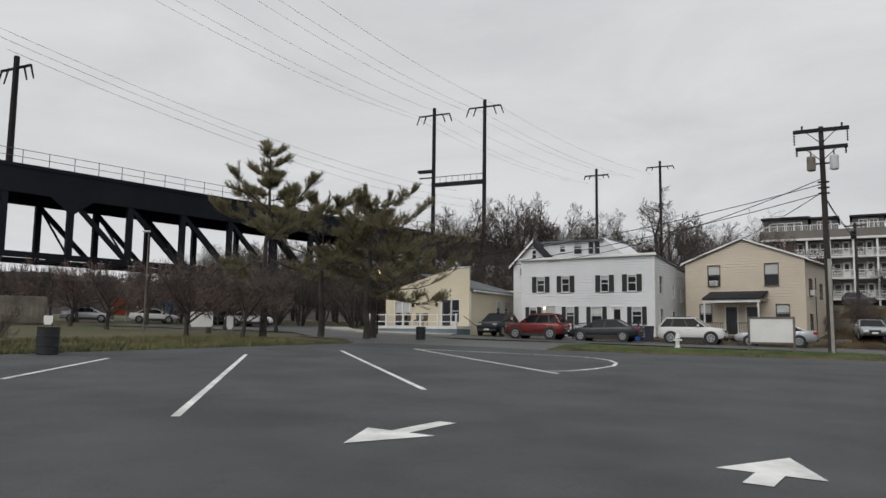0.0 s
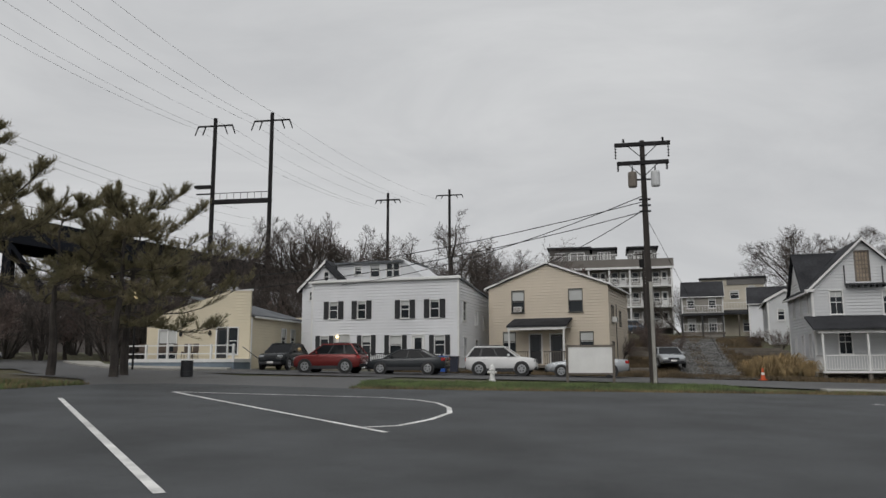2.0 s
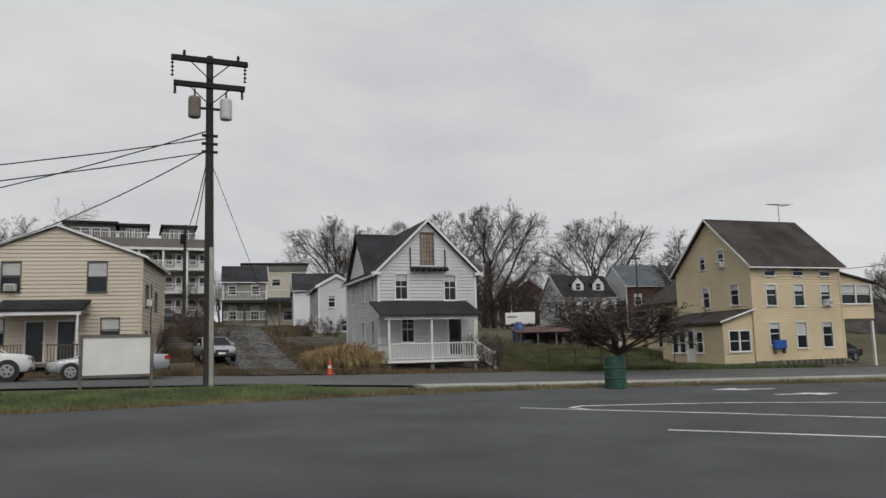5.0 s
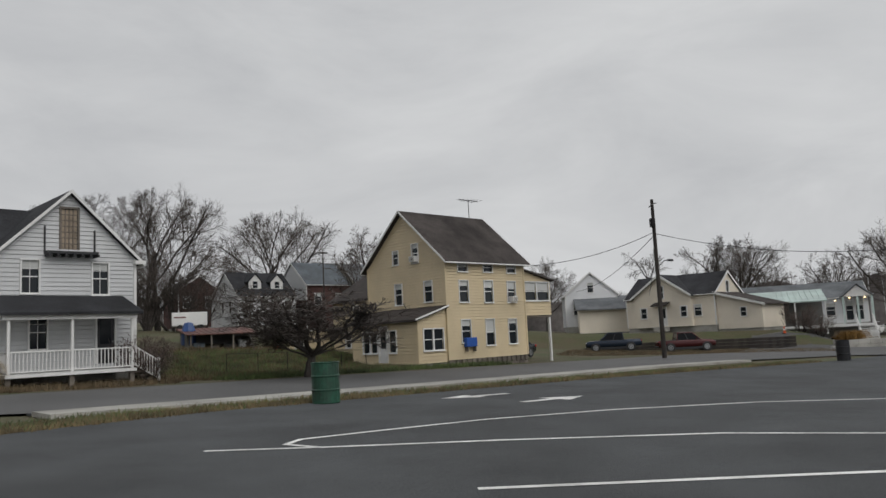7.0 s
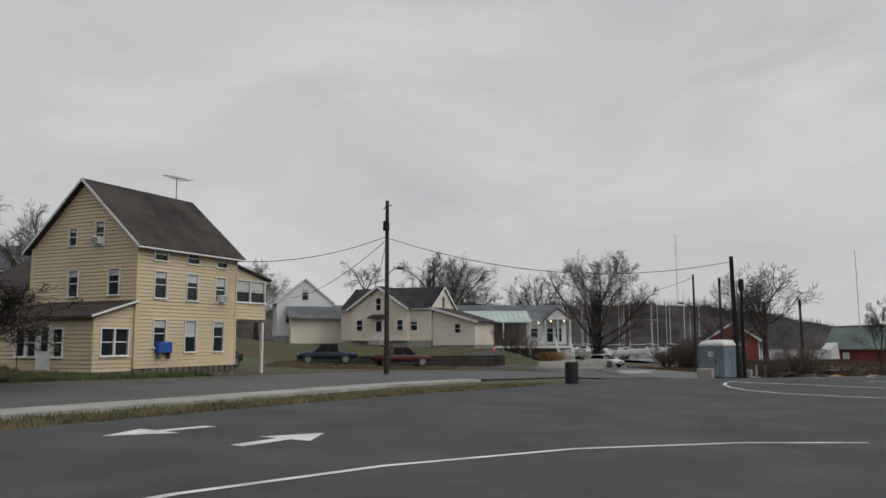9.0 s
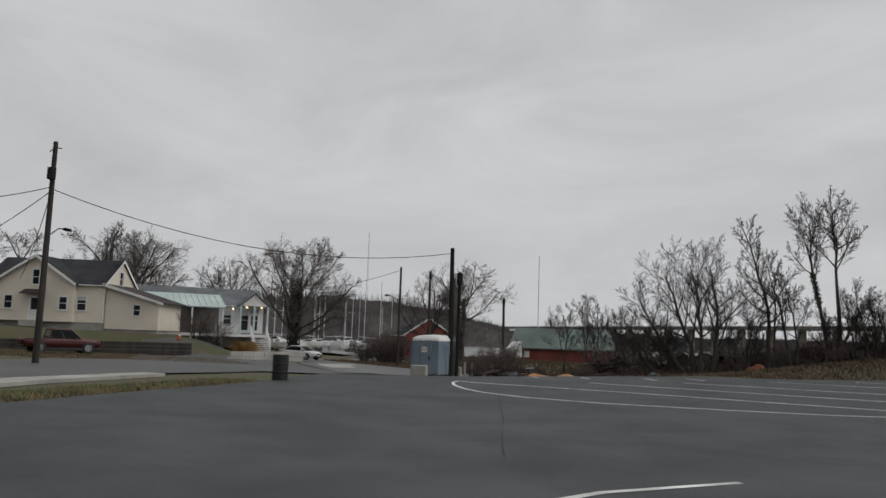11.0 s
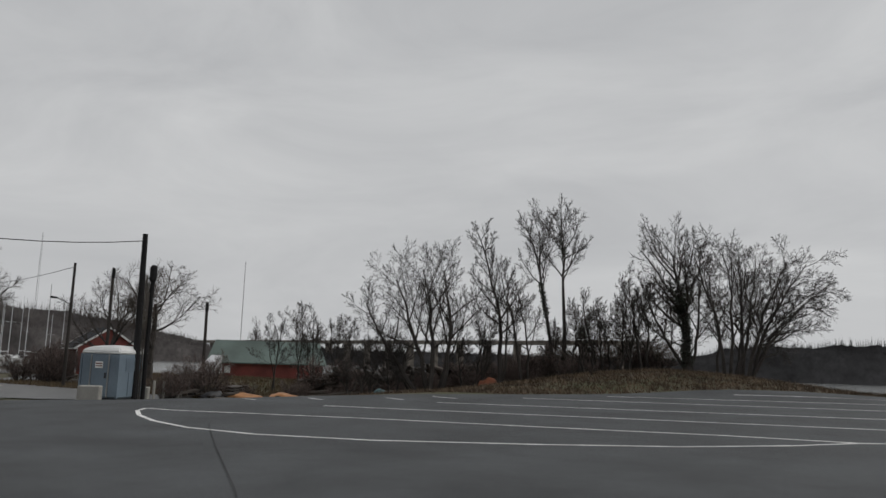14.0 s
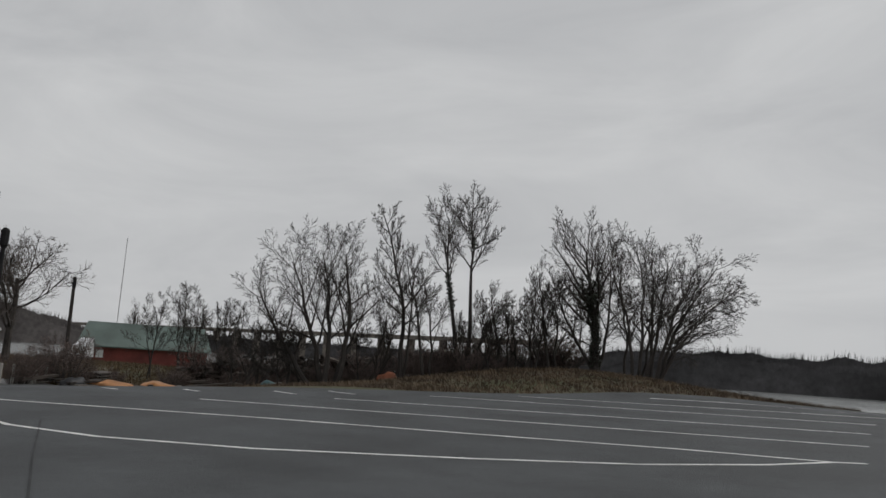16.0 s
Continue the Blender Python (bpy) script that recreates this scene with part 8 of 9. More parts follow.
for x, y, top, r, lab in ((87.8, -10.6, 8.2, 0.14, "dark wooden street pole with a lamp arm"), (75.9, -7.5, 6.9, 0.13, "short leaning dark pole"), (72.9, -12.6, 5.0, 0.13, "dark timber post wrapped in creeper")):
    z = height(x, y)
    o = thing("pole", pose(x, y, z, 2 if r < 0.14 else 0, 0, 40), lab, "pole")
    part("shaft", tube(bmesh.new(), (0, 0, -0.3), (0.15 if r < 0.14 else 0, 0, top - z), r, r * 0.7, 8), POLE_WOOD, o)
    if r > 0.135:
        part("lamp_arm", tube(bmesh.new(), (0, 0, 6.2), (0.3, 1.9, 6.6), 0.03, n=5), RUST, o)
        part("lamp_head", boxes((0.2, 1.8, 6.5, 0.45, 2.5, 6.64), bevel=0.03), RUST, o)
    else:
        part("head", lathe(bmesh.new(), [(0.09, top - z - 0.7), (0.12, top - z - 0.5), (0.11, top - z - 0.1), (0.04, top - z)], 8, (0.13, 0, 0)), RUST, o)

# ---- overhead wires ----
P1 = (20.0, 40.0)
Z1 = height(*P1)
for dz, tx, ty, tz, sag in ((9.2, 5.9, 67.0, 7.6, 1.0), (8.9, -20, 70, 8.2, 2.1), (8.4, -21, 69, 7.2, 2.2), (8.5, 19.7, 61.5, 7.7, 0.4), (8.4, 38.6, 71.6, 11.8, 0.6), (8.3, 38.9, 71.3, 11.2, 0.7)):
    wire("overhead_wire", (P1[0], P1[1], Z1 + dz), (tx, ty, tz), sag, 0.022)
wire("guy_wire", (P1[0], P1[1], Z1 + 8.2), (29.5, 47.6, 2.0), 0.02, 0.012, "thin guy wire from pole to ground")
P2 = Vector((64.6, 20.0, height(64.6, 20.0)))
for dz, t, sag in ((8.7, (62.4, 29.0, 6.6), 0.5), (8.6, (62.6, -2.0, 6.85), 1.45), (8.5, (98, 21, 5.5), 0.6), (8.5, (109, 30, 7.0), 0.8)):
    wire("overhead_wire", P2 + Vector((0, 0, dz)), t, sag, 0.022)
wire("overhead_wire", (87.8, -10.6, 7.9), (116, -4, 7.5), 1.2, 0.02)
for i, (ax, z) in enumerate(((-4.6, 37.8), (-1.9, 37.2), (0.6, 37.8), (3.7, 38.2), (6.4, 37.6), (9.1, 38.2))):
    t0 = Vector((ax, 126.6 - (ax + 1.9) * 0.47, z))
    wire("catenary_wire", t0, t0 + Vector((-36, -74, -1.0)), 2.2, 0.014, "thin railway power line against the sky", 20)
    wire("catenary_wire", t0, t0 + Vector((30, 22, -6)), 1.2, 0.012, "thin railway power line against the sky", 12)
for k in (0, 1, 2):
    t0 = Vector((2.0 + k * 2, 124.7, 25 - k * 1.5))
    wire("catenary_wire", t0, t0 + Vector((-36, -74, -1.5)), 1.8, 0.012, "thin railway power line against the sky", 20)

# the catenary pole on the bridge
gantry("railway_pole", -42.3, 73.2, 28.2, 17.3, 2.2, "black steel catenary pole on the bridge", 0.34)

# ---- street furniture and clutter ----


def sign_board():
    x, y = 18.05, 42.5
    o = thing("sign_board", pose(x, y, height(x, y), 0, 0, -22), "blank white notice board on a brown wooden frame", "sign board")
    for s in (-1.15, 1.15):
        part("leg", boxes((s - 0.06, -0.05, -0.2, s + 0.06, 0.05, 1.85)), GREY_WOOD, o)
    part("panel", boxes((-1.09, -0.03, 0.42, 1.09, 0.03, 1.78)), TRIM, o)
    part("top_rail", boxes((-1.15, -0.06, 1.74, 1.15, 0.06, 1.84)), GREY_WOOD, o)
    part("bottom_rail", boxes((-1.15, -0.06, 0.36, 1.15, 0.06, 0.45)), GREY_WOOD, o)


sign_board()


def hydrant():
    o = thing("fire_hydrant", pose(*g3(13.25, 43.7)), "white painted fire hydrant on the grass verge", "fire hydrant")
    part("barrel", lathe(bmesh.new(), [(0.17, -0.1), (0.17, 0.05), (0.12, 0.07), (0.12, 0.5), (0.16, 0.52), (0.16, 0.57), (0.13, 0.6), (0.11, 0.72), (0.05, 0.78), (0.04, 0.84)], 12), TRIM, o)
    for a, b in (((-0.24, 0, 0.42), (0.24, 0, 0.42)), ((0, -0.22, 0.38), (0, 0, 0.38))):
        part("outlet", tube(bmesh.new(), a, b, 0.06, n=8), TRIM, o)


hydrant()
ORANGE = material("orange_cone_plastic", (0.60, 0.09, 0.02), 0.5, var=0.1)
for x, y in ((30.2, 45.0), (94.5, 8.0), (59.7, 46.5)):
    o = thing("traffic_cone", pose(*g3(x, y, 0.02)), "orange traffic cone with a white band", "traffic cone", "cones")
    part("base", boxes((-0.18, -0.18, 0, 0.18, 0.18, 0.04)), ORANGE, o)
    part("cone", lathe(bmesh.new(), [(0.14, 0.04), (0.1, 0.3), (0.04, 0.7)], 12), ORANGE, o)
    part("band", lathe(bmesh.new(), [(0.105, 0.3), (0.082, 0.44)], 12), LINE, o)


def wheelie(x, y, turn, mat, label):
    o = thing("wheelie_bin", pose(*g3(x, y, 0.02), 0, 0, turn), label, "bin", "wheelie bins")
    bm = bmesh.new()
    prism(bm, [(-0.24, 0.1), (0.24, 0.1), (0.3, 1.0), (-0.3, 1.0)], -0.28, 0.3, "y")
    part("body", bm, mat, o)
    part("lid", boxes((-0.32, -0.33, 1.0, 0.32, 0.36, 1.07), bevel=0.02), mat, o)
    for s in (-1, 1):
        bm = bmesh.new()
        lathe(bm, [(0.05, -0.03), (0.1, -0.03), (0.1, 0.03), (0.05, 0.03)], 10)
        bmesh.ops.transform(bm, matrix=pose(s * 0.26, 0.26, 0.1, 0, 90, 0), verts=bm.verts)
        part("wheel", bm, RUBBER, o)


BLUE_PLASTIC = material("blue_plastic", (0.02, 0.09, 0.38), 0.45, var=0.1)
wheelie(13.6, 54.0, -30, BLUE_PLASTIC, "blue plastic recycling bin by the white house")
wheelie(14.3, 53.7, -25, BLUE_DRUM, "dark plastic bin by the white house")
wheelie(12.9, 54.4, -25, PLASTIC_BLACK, "black plastic bin by the white house")

o = thing("window_box_cooler", pose(55.8, 32.8, 0, 0, 0, -31) @ pose(1.3, -0.35, 1.3), "blue plastic bin fixed under a window", "bin")
part("body", boxes((0, 0, 0, 0.95, 0.32, 0.58), bevel=0.04), BLUE_PLASTIC, o)
part("bracket", boxes((0.1, 0.05, -0.3, 0.16, 0.31, 0.0), (0.8, 0.05, -0.3, 0.86, 0.31, 0.0)), GREY_WOOD, o)

o = thing("aerial", pose(55.8, 32.8, 0, 0, 0, -31) @ pose(6.4, 3.87, 10.25), "rooftop television aerial on a short mast", "aerial")
part("mast", tube(bmesh.new(), (0, 0, 0), (0, 0, 1.5), 0.025, n=5), RUST, o)
bm = bmesh.new()
tube(bm, (-1.0, 0, 1.5), (1.0, 0, 1.5), 0.02, n=4)
for i in range(7):
    x = -0.95 + i * 0.3
    w = 0.25 + 0.06 * i
    tube(bm, (x, -w, 1.5), (x, w, 1.5), 0.012, n=4)
part("array", bm, RUST, o)


def reeds(x, y, r, h, seed, label, mat=None, count=420):
    """A clump of dry arching grass."""
    rr = random.Random(seed)
    verts, faces = [], []
    for i in range(count):
        a, d = rr.uniform(0, 6.28), r * 0.45 * math.sqrt(rr.random())
        b = Vector((d * math.cos(a), d * math.sin(a), 0))
        lean = Vector((math.cos(a), math.sin(a), 0)) * rr.uniform(0.2, 1.0) * r
        hh = h * rr.uniform(0.6, 1.1)
        side = Vector((-math.sin(a), math.cos(a), 0)) * 0.018
        pts = [b, b + lean * 0.25 + Vector((0, 0, hh * 0.7)), b + lean * 0.75 + Vector((0, 0, hh)), b + lean * 1.2 + Vector((0, 0, hh * rr.uniform(0.3, 0.9)))]
        n = len(verts)
        for k, p in enumerate(pts):
            w = side * (1 - 0.25 * k)
            verts += [p + w, p - w]
        faces += [(n + 2 * k, n + 2 * k + 1, n + 2 * k + 3, n + 2 * k + 2) for k in range(3)]
    me = bpy.data.meshes.new("grass_clump")
    me.from_pydata([tuple(v) for v in verts], [], faces)
    me.materials.append(mat or REED)
    ob = tagged(new("grass_clump", me), label, "grass clump", "dry grass clumps")
    ob.location = g3(x, y, -0.02)
    return ob


for x, y, r, h, s in ((32.6, 47.4, 1.0, 1.35, 1), (33.9, 47.2, 1.1, 1.5, 2), (31.8, 48.0, 0.8, 1.1, 3), (34.4, 46.2, 0.7, 1.1, 4), (33.0, 46.6, 0.7, 0.9, 5)):
    reeds(x, y, r, h, s, "dry straw-coloured ornamental grass clump by the drive")
YELLOW_BUSH = material("ochre_shrub", (0.24, 0.13, 0.03), 0.9, var=0.3)
reeds(98.2, 1.0, 1.6, 1.5, 8, "ochre-leaved low shrub before the porch", YELLOW_BUSH, 600)
reeds(96.6, 1.6, 1.3, 1.2, 9, "ochre-leaved low shrub before the porch", YELLOW_BUSH, 500)
for x, y, s in ((40.6, 43.0, 0.75), (41.3, 44.0, 0.8), (34.6, 61, 0.7), (97.0, 6.0, 1.1), (96.0, 4.4, 0.9), (-17, 29, 0.6), (30.0, 62, 0.6)):
    plant("brush", x, y, s, x * 31, "rounded bare twiggy shrub", "shrub")

# retaining timbers up the drive and by the ranch house
TIMBER = GREY_WOOD
for i, (x, y, t, L) in enumerate(((31.4, 62.5, -28, 4.0), (31.9, 63.8, -28, 4.4), (32.5, 65.2, -28, 4.6), (33.2, 66.8, -28, 5.0), (42.2, 60.9, -30, 4.2), (41.7, 59.5, -30, 4.0), (41.2, 58.2, -30, 3.6), (27.8, 55.4, -30, 2.6))):
    o = thing("retaining_timber", pose(*g3(x, y, 0.0), 0, 0, t), "weathered timber retaining beam in the bank", "timber", "retaining timbers")
    part("beam", boxes((-L / 2, -0.12, -0.2, L / 2, 0.12, 0.32), bevel=0.03), TIMBER, o)
o = thing("retaining_wall", pose(91.2, 28.0, height(91.2, 18), 0, 0, -90), "low brown timber retaining wall before the ranch house", "wall")
for i in range(4):
    part("beam", boxes((0.3 * (i % 2), -0.1 + i * 0.03, -0.3 + i * 0.32, 20.5, 0.15 + i * 0.03, i * 0.32), bevel=0.02), POLE_WOOD, o)
o = thing("garden_wall", pose(90.5, 4.6, height(90.5, 4.6), 0, 0, -68), "low grey concrete block garden wall before the porch", "wall")
for i in range(7):
    for j in range(2):
        part("block", boxes((i * 1.22 + 0.3 * j, -0.15, -0.3 + j * 0.5, i * 1.22 + 1.2 + 0.3 * j, 0.15, 0.18 + j * 0.5), bevel=0.02), CONCRETE, o)

# chain-link fence along the yards
o = thing("wire_fence", pose(46.5, 42.6, 0, 0, 0, -30), "grey wire mesh yard fence on thin posts", "fence")
for i in range(6):
    wx, wy = 46.5 + i * 1.9 * 0.866, 42.6 - i * 1.9 * 0.5
    z = height(wx, wy)
    part("post", tube(bmesh.new(), (i * 1.9, 0, z - 0.1), (i * 1.9, 0, z + 1.15), 0.022, n=6), RUST, o)
z0, z1 = height(46.5, 42.6), height(46.5 + 8.2, 42.6 - 4.75)
part("top_rail", tube(bmesh.new(), (0, 0, z0 + 1.12), (9.5, 0, z1 + 1.12), 0.012, n=5), RUST, o)

# ---- driftwood, planks and sacks beyond the toilet ----
rc = random.Random(31)
DRIFT = material("damp_driftwood", (0.085, 0.07, 0.06), 0.85, var=0.3, scale=1.5, bump=0.3)
TAN_SACK = material("orange_tan_tarpaulin", (0.50, 0.24, 0.10), 0.7, var=0.2, scale=3)
DULL_ORANGE = material("faded_orange_tarpaulin", (0.26, 0.085, 0.04), 0.8, var=0.2)
TEAL_SACK = material("teal_tarpaulin", (0.16, 0.30, 0.32), 0.6, var=0.2)


def heap(x, y, r, h, mat, label, category, seed):
    rr = random.Random(seed)
    bm = bmesh.new()
    bmesh.ops.create_icosphere(bm, subdivisions=3, radius=1)
    for v in bm.verts:
        k = 1 + 0.35 * noise.noise(v.co * 1.7 + Vector((seed, 0, 0))) + 0.15 * noise.noise(v.co * 5)
        v.co = Vector((v.co.x * r * k, v.co.y * r * 0.6 * k, max(-0.1, v.co.z * h * k)))
    ob = solo("crumpled_sheet" if category == "tarpaulin" else "sack", bm, mat, label, category, smooth_faces=True)
    ob.location = g3(x, y)
    ob.rotation_euler = (0, 0, rr.uniform(0, 3))
    return ob


heap(66.6, -11.2, 1.3, 0.35, TAN_SACK, "crumpled orange-tan tarpaulin at the lot edge", "tarpaulin", 1)
heap(65.2, -13.0, 1.4, 0.4, TAN_SACK, "crumpled orange-tan tarpaulin at the lot edge", "tarpaulin", 2)
heap(62.0, -18.0, 0.6, 0.5, TEAL_SACK, "small teal sack at the lot edge", "sack", 3)
heap(56.0, -21.0, 0.6, 0.5, DULL_ORANGE, "faded orange tarpaulin among brush", "tarpaulin", 4)
heap(66.8, -9.2, 0.8, 0.45, PLASTIC_BLACK, "black plastic sack at the lot edge", "sack", 5)
for x, y, n, L, mat, lab in ((74.1, -15.8, 4, 4.2, DRIFT, "dark stack of weathered boards at the lot edge"), (76.1, -23.1, 2, 4.6, GREY_WOOD, "low stack of pale weathered boards at the lot edge")):
    o = thing("board_stack", pose(*g3(x, y, 0.0), 0, 0, -53), lab, "board stack", "board stacks")
    for j in range(n):
        for k in range(4):
            dx = rc.uniform(-0.25, 0.25)
            part("board", boxes((dx - L / 2, k * 0.3 - 0.6, 0.05 + j * 0.17, dx + L / 2, k * 0.3 - 0.33, 0.12 + j * 0.17), bevel=0.008), mat, o)
        part("bearer", boxes((-L / 2 + 0.5, -0.6, -0.03 + j * 0.17, -L / 2 + 0.6, 0.6, 0.05 + j * 0.17), bevel=0.006), POLE_WOOD, o)
        part("bearer", boxes((L / 2 - 0.6, -0.6, -0.03 + j * 0.17, L / 2 - 0.5, 0.6, 0.05 + j * 0.17), bevel=0.006), POLE_WOOD, o)
for i in range(26):
    f = rc.random()
    x, y = 69 - 8 * f + rc.uniform(-1.5, 1.5), -7.5 - 13.0 * f + rc.uniform(-1.2, 1.2)
    L = rc.uniform(1.5, 4.5)
    o = thing("plank", pose(*g3(x, y, 0.05 + 0.12 * (i % 3)), rc.uniform(-4, 4), rc.uniform(-3, 3), -55 + rc.uniform(-25, 25)), "weathered loose plank in a heap at the lot edge", "plank", "loose planks")
    part("board", boxes((-L / 2, -0.12, 0, L / 2, 0.12, 0.06 + 0.08 * (i % 2)), bevel=0.008), (GREY_WOOD, POLE_WOOD, DRIFT)[i % 3], o)
wd = Wood(55)
for i in range(260):
    f = wd.r.random()
    p = Vector((70.5 - 10 * f + wd.r.uniform(-1.6, 1.6), -20.5 - 6 * f + wd.r.uniform(-1.6, 1.6), 0))
    p.z = height(p.x, p.y) + wd.r.uniform(0, 2.3) * (0.35 + 0.65 * smooth(0.0, 0.35, f))
    d = Vector((wd.r.uniform(-1, 1), wd.r.uniform(-1, 1), wd.r.uniform(-0.25, 0.35))).normalized() * wd.r.uniform(0.8, 2.6)
    wd.limb([p - d / 2, p + d * 0.1, p + d / 2], [wd.r.uniform(0.08, 0.2), 0.13, 0.05], 6)
tagged(new("driftwood_pile", wd.mesh("driftwood_pile", DRIFT)), "tangled pile of grey driftwood logs", "driftwood", kind="stuff")
for x, y in ((61.6, 0.6), (64.9, -3.6), (68.2, -7.4)):
    o = thing("concrete_block", pose(*g3(x, y), 0, 0, 50), "pale concrete block beside the toilet", "block", "concrete blocks")
    part("block", boxes((-0.45, -0.3, -0.05, 0.45, 0.3, 0.62), bevel=0.04), CONCRETE, o)
o = thing("yellow_kerb", pose(75, -22.6, height(75, -22.6) + 0.5, 0, 0, -50), "yellow painted rail beyond the driftwood", "rail")
part("bar", boxes((-1.5, -0.1, 0, 1.5, 0.1, 0.25), bevel=0.03), material("faded_yellow_paint", (0.5, 0.36, 0.06), 0.6, var=0.15), o)
for i in range(5):
    o = thing("guard_post", pose(*g3(65.6 + i * 0.9, -4.8 - i * 1.1)), "short pale guard post at the lot edge", "post", "guard posts")
    part("post", tube(bmesh.new(), (0, 0, -0.1), (0, 0, 0.95), 0.07, n=8), CONCRETE, o)

o = thing("storage_container", pose(-39.5, 60.4, height(-36, 62), 0, 0, 28), "dull grey storage container beyond the green", "container")
part("box", boxes((0, 0, 0.1, 7.5, 2.4, 2.3), bevel=0.03), GREY_WOOD, o)
for i in range(18):
    part("rib", boxes((0.15 + i * 0.41, -0.04, 0.25, 0.35 + i * 0.41, 0.0, 2.15)), GREY_WOOD, o)
# signs on the green
for x, y, w, h, t in ((-11.6, 42.0, 0.35, 0.7, 10), (-14.4, 46.0, 1.3, 0.9, 10), (-22, 43, 0.5, 0.5, 0)):
    o = thing("notice_sign", pose(*g3(x, y), 0, 0, t), "small blank white notice sign on the green", "sign", "notice signs")
    part("panel", boxes((-w / 2, -0.02, 0.5, w / 2, 0.02, 0.5 + h)), TRIM, o)
    part("leg", boxes((-w / 2, -0.03, -0.1, -w / 2 + 0.06, 0.03, 0.6), (w / 2 - 0.06, -0.03, -0.1, w / 2, 0.03, 0.6)), GREY_WOOD, o)
o = thing("street_lamp", pose(*g3(-18.6, 48.0)), "thin grey lamp post under the bridge", "street lamp")
part("pole", tube(bmesh.new(), (0, 0, 0), (0, 0, 6.4), 0.06, 0.04, 8), GREY_WOOD, o)
part("lamp_head", boxes((-0.4, -0.08, 6.3, 0.1, 0.08, 6.42), bevel=0.03), GREY_SIDING, o)
o = thing("street_lamp", pose(*g3(-4.9, 57.5)), "lit warm street lamp beyond the pines", "street lamp")
part("pole", tube(bmesh.new(), (0, 0, 0), (0, 0, 4.3), 0.06, 0.05, 8), RUST, o)
part("globe", lathe(bmesh.new(), [(0.04, 4.3), (0.16, 4.45), (0.16, 4.6), (0.04, 4.75)], 10), WARM, o)
# coloured play structures far under the bridge
PLAY_BLUE = material("blue_play_panel", (0.05, 0.16, 0.36), 0.5, var=0.1)
for x, y, mat, lab, k in ((-37, 88, ORANGE, "orange", 0.55), (-34.5, 89, RED_PAINT, "red", 0.6), (-32, 90, PLAY_BLUE, "blue", 0.5), (-30, 91, RED_PAINT, "red", 0.65), (-27.5, 92, ORANGE, "orange", 0.55), (-25, 93, RED_PAINT, "red", 0.6)):
    o = thing("play_structure", pose(*g3(x, y), 0, 0, 20) @ Matrix.Diagonal((k, k, k, 1)), lab + " painted play structure beyond the green", "play structure", "play structures")
    part("roof", prism(bmesh.new(), [(-1.6, 3.0), (1.6, 3.0), (1.2, 4.6), (-1.2, 4.6)], -1.4, 1.4, "y"), mat, o)
    for sx in (-1.3, 1.3):
        for sy in (-1.1, 1.1):
            part("post", boxes((sx - 0.1, sy - 0.1, 0, sx + 0.1, sy + 0.1, 3.0)), TRIM, o)
    part("platform", boxes((-1.4, -1.2, 1.3, 1.4, 1.2, 1.5)), mat, o)
    part("panel", boxes((-1.4, -1.25, 1.5, 1.4, -1.18, 2.5)), mat, o)

# ---- verge grass ----


def tufts(name, region, count, seed, h, mat, label):
    """Uneven grass blades and dead stalks over a strip of verge."""
    rr = random.Random(seed)
    verts, faces = [], []
    for i in range(count):
        x, y = region(rr)
        z = height(x, y) - 0.03
        for k in range(4):
            a = rr.uniform(0, 6.28)
            s = Vector((math.cos(a), math.sin(a), 0))
            b = Vector((x + rr.uniform(-0.12, 0.12), y + rr.uniform(-0.12, 0.12), z))
            tip = b + s.orthogonal() * rr.uniform(-0.12, 0.12) + Vector((rr.uniform(-0.1, 0.1), rr.uniform(-0.1, 0.1), h * rr.uniform(0.4, 1.2)))
            n = len(verts)
            verts += [b + s * 0.022, b - s * 0.022, tip]
            faces.append((n, n + 1, n + 2))
    me = bpy.data.meshes.new(name)
    me.from_pydata([tuple(v) for v in verts], [], faces)
    me.materials.append(mat)
    return tagged(new(name, me), label, "grass", kind="stuff")


def verge(u0, u1, v0, v1):
    def f(rr):
        u, v = rr.uniform(u0, u1), v0 + (v1 - v0) * rr.random()
        return 0.866 * u + 0.5 * v, -0.5 * u + 0.866 * v
    return f


STRAW = material("dead_straw_grass", (0.145, 0.11, 0.055), 0.9, var=0.3, fine=8)
BLADE = material("green_grass_blades", (0.075, 0.105, 0.032), 0.8, var=0.3, fine=8)


def near_edge(off0, off1, first=5, last=13):
    """Points beside the lot's far edge, between two of its corners."""
    def f(rr):
        i = rr.randrange(first, last)
        a, b = Vector(LOT_FAR[i]), Vector(LOT_FAR[i + 1])
        d = (b - a).normalized()
        p = a.lerp(b, rr.random()) + Vector((-d.y, d.x)) * rr.uniform(off0, off1)
        return p.x, p.y
    return f


tufts("verge_grass", near_edge(0.5, 7.0, 5, 8), 13000, 1, 0.09, BLADE, "short green grass on the verge")
tufts("verge_grass", near_edge(0.3, 2.0, 8, 13), 4200, 7, 0.07, BLADE, "thin green grass beside the pavement")
tufts("verge_straw", near_edge(-0.15, 0.8), 4600, 2, 0.09, STRAW, "dead straw stalks along the lot edge")
tufts("verge_straw", near_edge(0.4, 1.7, 8, 13), 2600, 3, 0.08, STRAW, "dead straw stalks beside the pavement")


def green_edge(rr):
    line = LOT_FAR[:4]
    i = rr.randrange(1, 3)
    a, b = Vector(line[i]), Vector(line[i + 1])
    d = (b - a).normalized()
    p = a.lerp(b, rr.random()) + Vector((-d.y, d.x)) * rr.uniform(-0.1, 9) ** 1.0
    return p.x, p.y


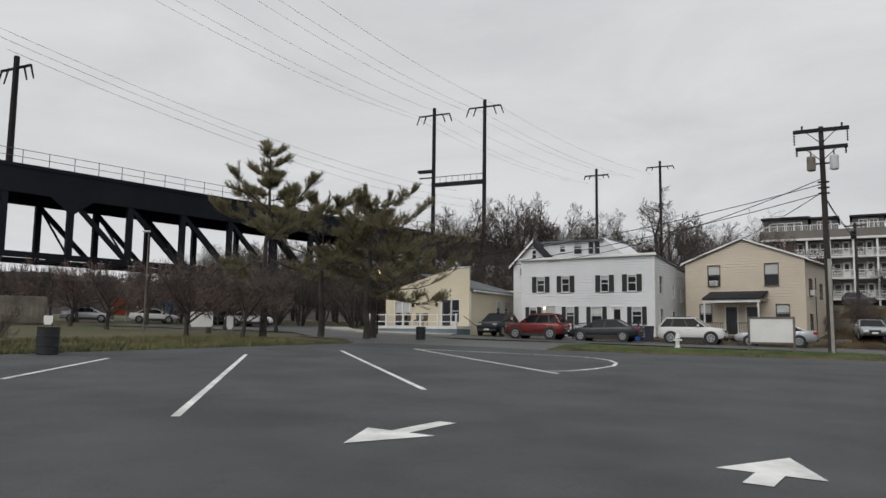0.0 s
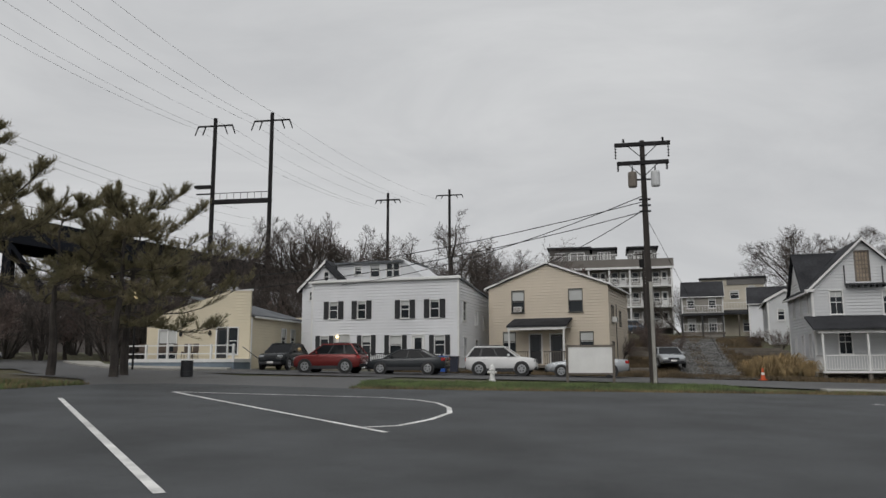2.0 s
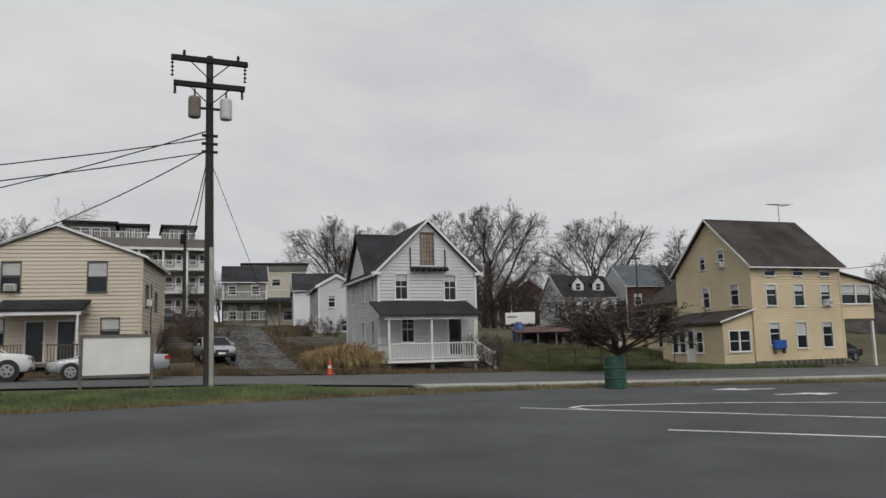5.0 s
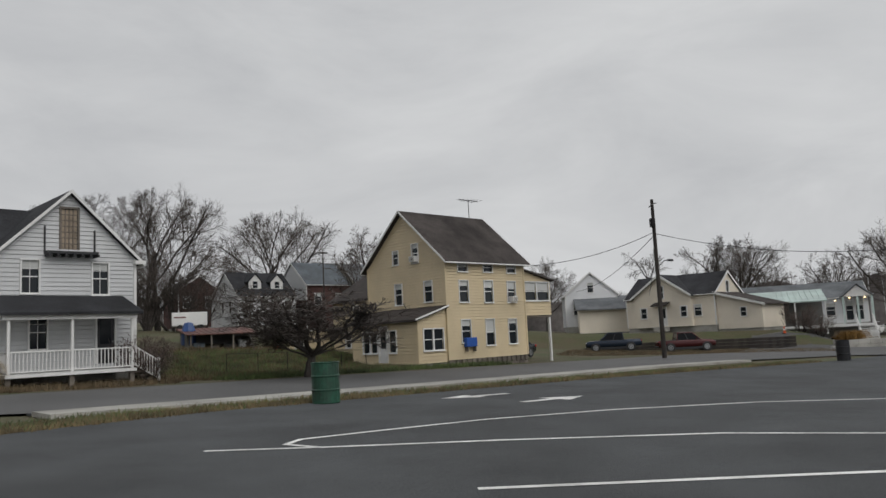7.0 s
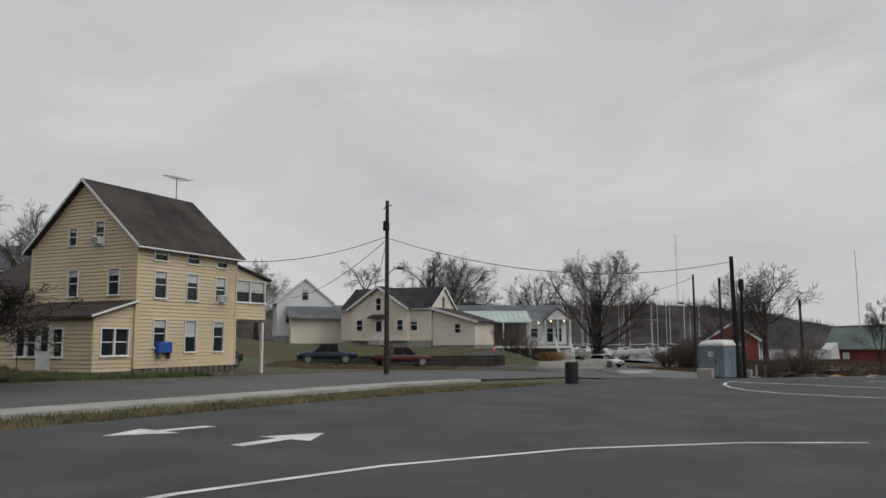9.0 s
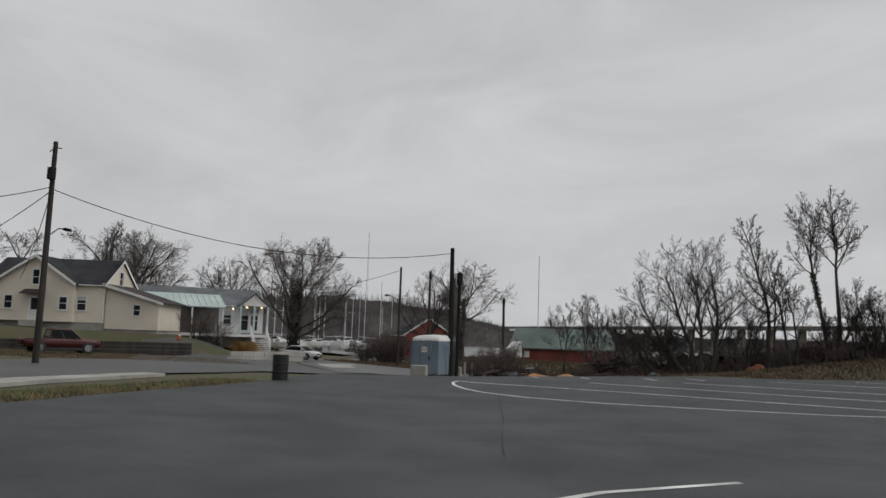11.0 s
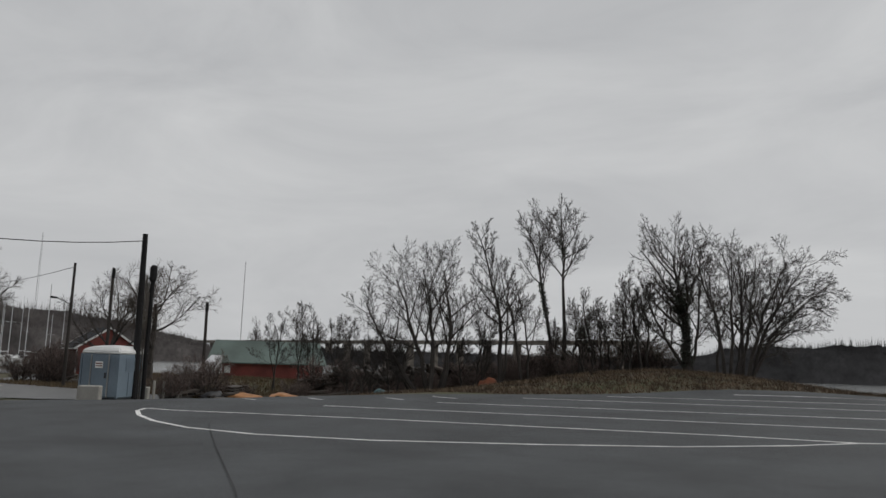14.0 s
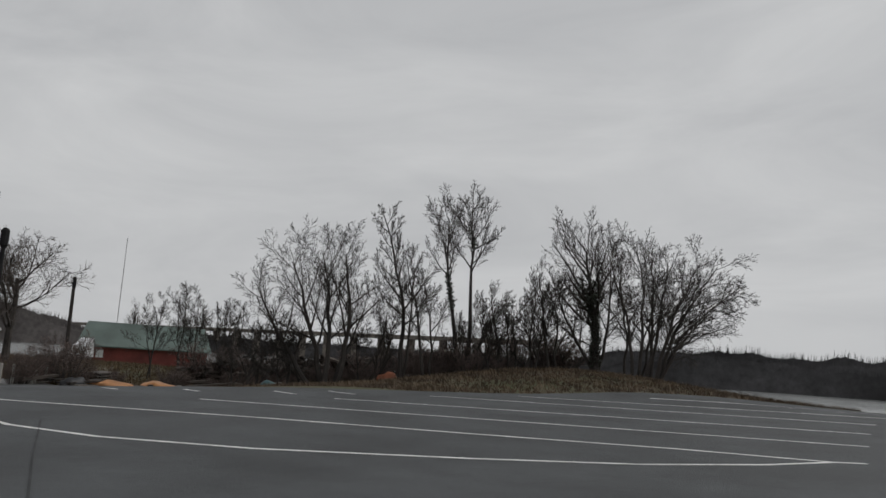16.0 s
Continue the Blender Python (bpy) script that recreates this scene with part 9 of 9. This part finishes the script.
tufts("green_grass", green_edge, 9000, 4, 0.14, BLADE, "rough green grass beside the lot")
tufts("green_straw", green_edge, 4500, 5, 0.2, STRAW, "rough straw grass beside the lot")


def mound(rr):
    return rr.uniform(30, 66), rr.uniform(-27, -12)


def mound_ok(rr):
    while True:
        x, y = mound(rr)
        edge = [(33, -24.5), (38, -21.5), (44, -16.0), (49.5, -10.0), (54.5, -5.0), (62, 1.0)]
        for (x0, y0), (x1, y1) in zip(edge, edge[1:]):
            if x0 <= x < x1 and y < y0 + (y1 - y0) * (x - x0) / (x1 - x0) - 0.2:
                return x, y


tufts("mound_straw", mound_ok, 11000, 6, 0.14, material("brown_dead_grass", (0.125, 0.09, 0.06), 0.95, var=0.3, fine=8), "brown dead grass on the mound")


def strip(line, off0, off1):
    """Points beside a line on the plan."""
    def f(rr):
        i = rr.randrange(len(line) - 1)
        a, b = Vector(line[i]), Vector(line[i + 1])
        d = (b - a).normalized()
        p = a.lerp(b, rr.random()) + Vector((-d.y, d.x)) * rr.uniform(off0, off1)
        return p.x, p.y
    return f


BROWN_GRASS = material("brown_winter_grass", (0.11, 0.08, 0.045), 0.95, var=0.3, fine=8)
DRIVE = [(29.0, 46.8), (31.2, 51.2), (34.5, 57.0), (39.2, 65.0), (46.5, 75.5), (56.5, 83.0)]
tufts("drive_weeds", strip(DRIVE, -0.5, 0.5), 1500, 11, 0.14, BROWN_GRASS, "weeds along the crown of the gravel drive")
tufts("drive_edge_grass", strip(DRIVE, 1.9, 5.5), 7000, 12, 0.28, BROWN_GRASS, "rough brown grass beside the drive")
tufts("drive_edge_grass", strip(DRIVE, -5.5, -2.0), 7000, 13, 0.28, BROWN_GRASS, "rough brown grass beside the drive")
tufts("yard_grass", verge(16, 36, 54.6, 70), 16000, 14, 0.22, BLADE, "rough green grass in the yard")
tufts("yard_straw", verge(14, 36, 56, 72), 9000, 15, 0.26, BROWN_GRASS, "brown dead grass in the yard")
tufts("bank_grass", verge(-20, 14, 54.6, 60), 5000, 16, 0.2, BROWN_GRASS, "brown grass round the houses")
GRIT = material("pale_road_grit", (0.10, 0.097, 0.09), 0.9, var=0.3)


def pebbles(name, region, count, seed, size, label):
    """Loose stones lying on the ground."""
    rr = random.Random(seed)
    verts, faces = [], []
    for i in range(count):
        x, y = region(rr)
        z = height(x, y) + 0.03
        r = size * rr.uniform(0.4, 1.2)
        n = len(verts)
        verts += [(x - r, y, z), (x, y - r * 0.8, z), (x + r, y, z), (x, y + r * 0.8, z), (x + r * 0.1, y, z + r * 0.7)]
        faces += [(n, n + 1, n + 4), (n + 1, n + 2, n + 4), (n + 2, n + 3, n + 4), (n + 3, n, n + 4)]
    me = bpy.data.meshes.new(name)
    me.from_pydata(verts, [], faces)
    me.materials.append(GRIT)
    return tagged(new(name, me), label, "gravel", kind="stuff")


pebbles("drive_gravel", strip(DRIVE, -2.0, 2.0), 7000, 21, 0.09, "loose grey gravel on the drive")
pebbles("kerb_grit", strip(stepped_line([(5, 42.6), (20, 42.6), (32, 43.1), (40, 42.4)]), -0.3, 0.3), 1500, 22, 0.05, "grit along the pavement edge")
tufts("shed_grass", lambda rr: (rr.uniform(68, 104), rr.uniform(-34, -9)), 12000, 17, 0.3, BROWN_GRASS, "brown dead grass and weeds before the boat shed")
tufts("ranch_weeds", lambda rr: (rr.uniform(76, 91), rr.uniform(6, 29)), 7000, 18, 0.1, BROWN_GRASS, "trodden brown grass where the pickups stand")
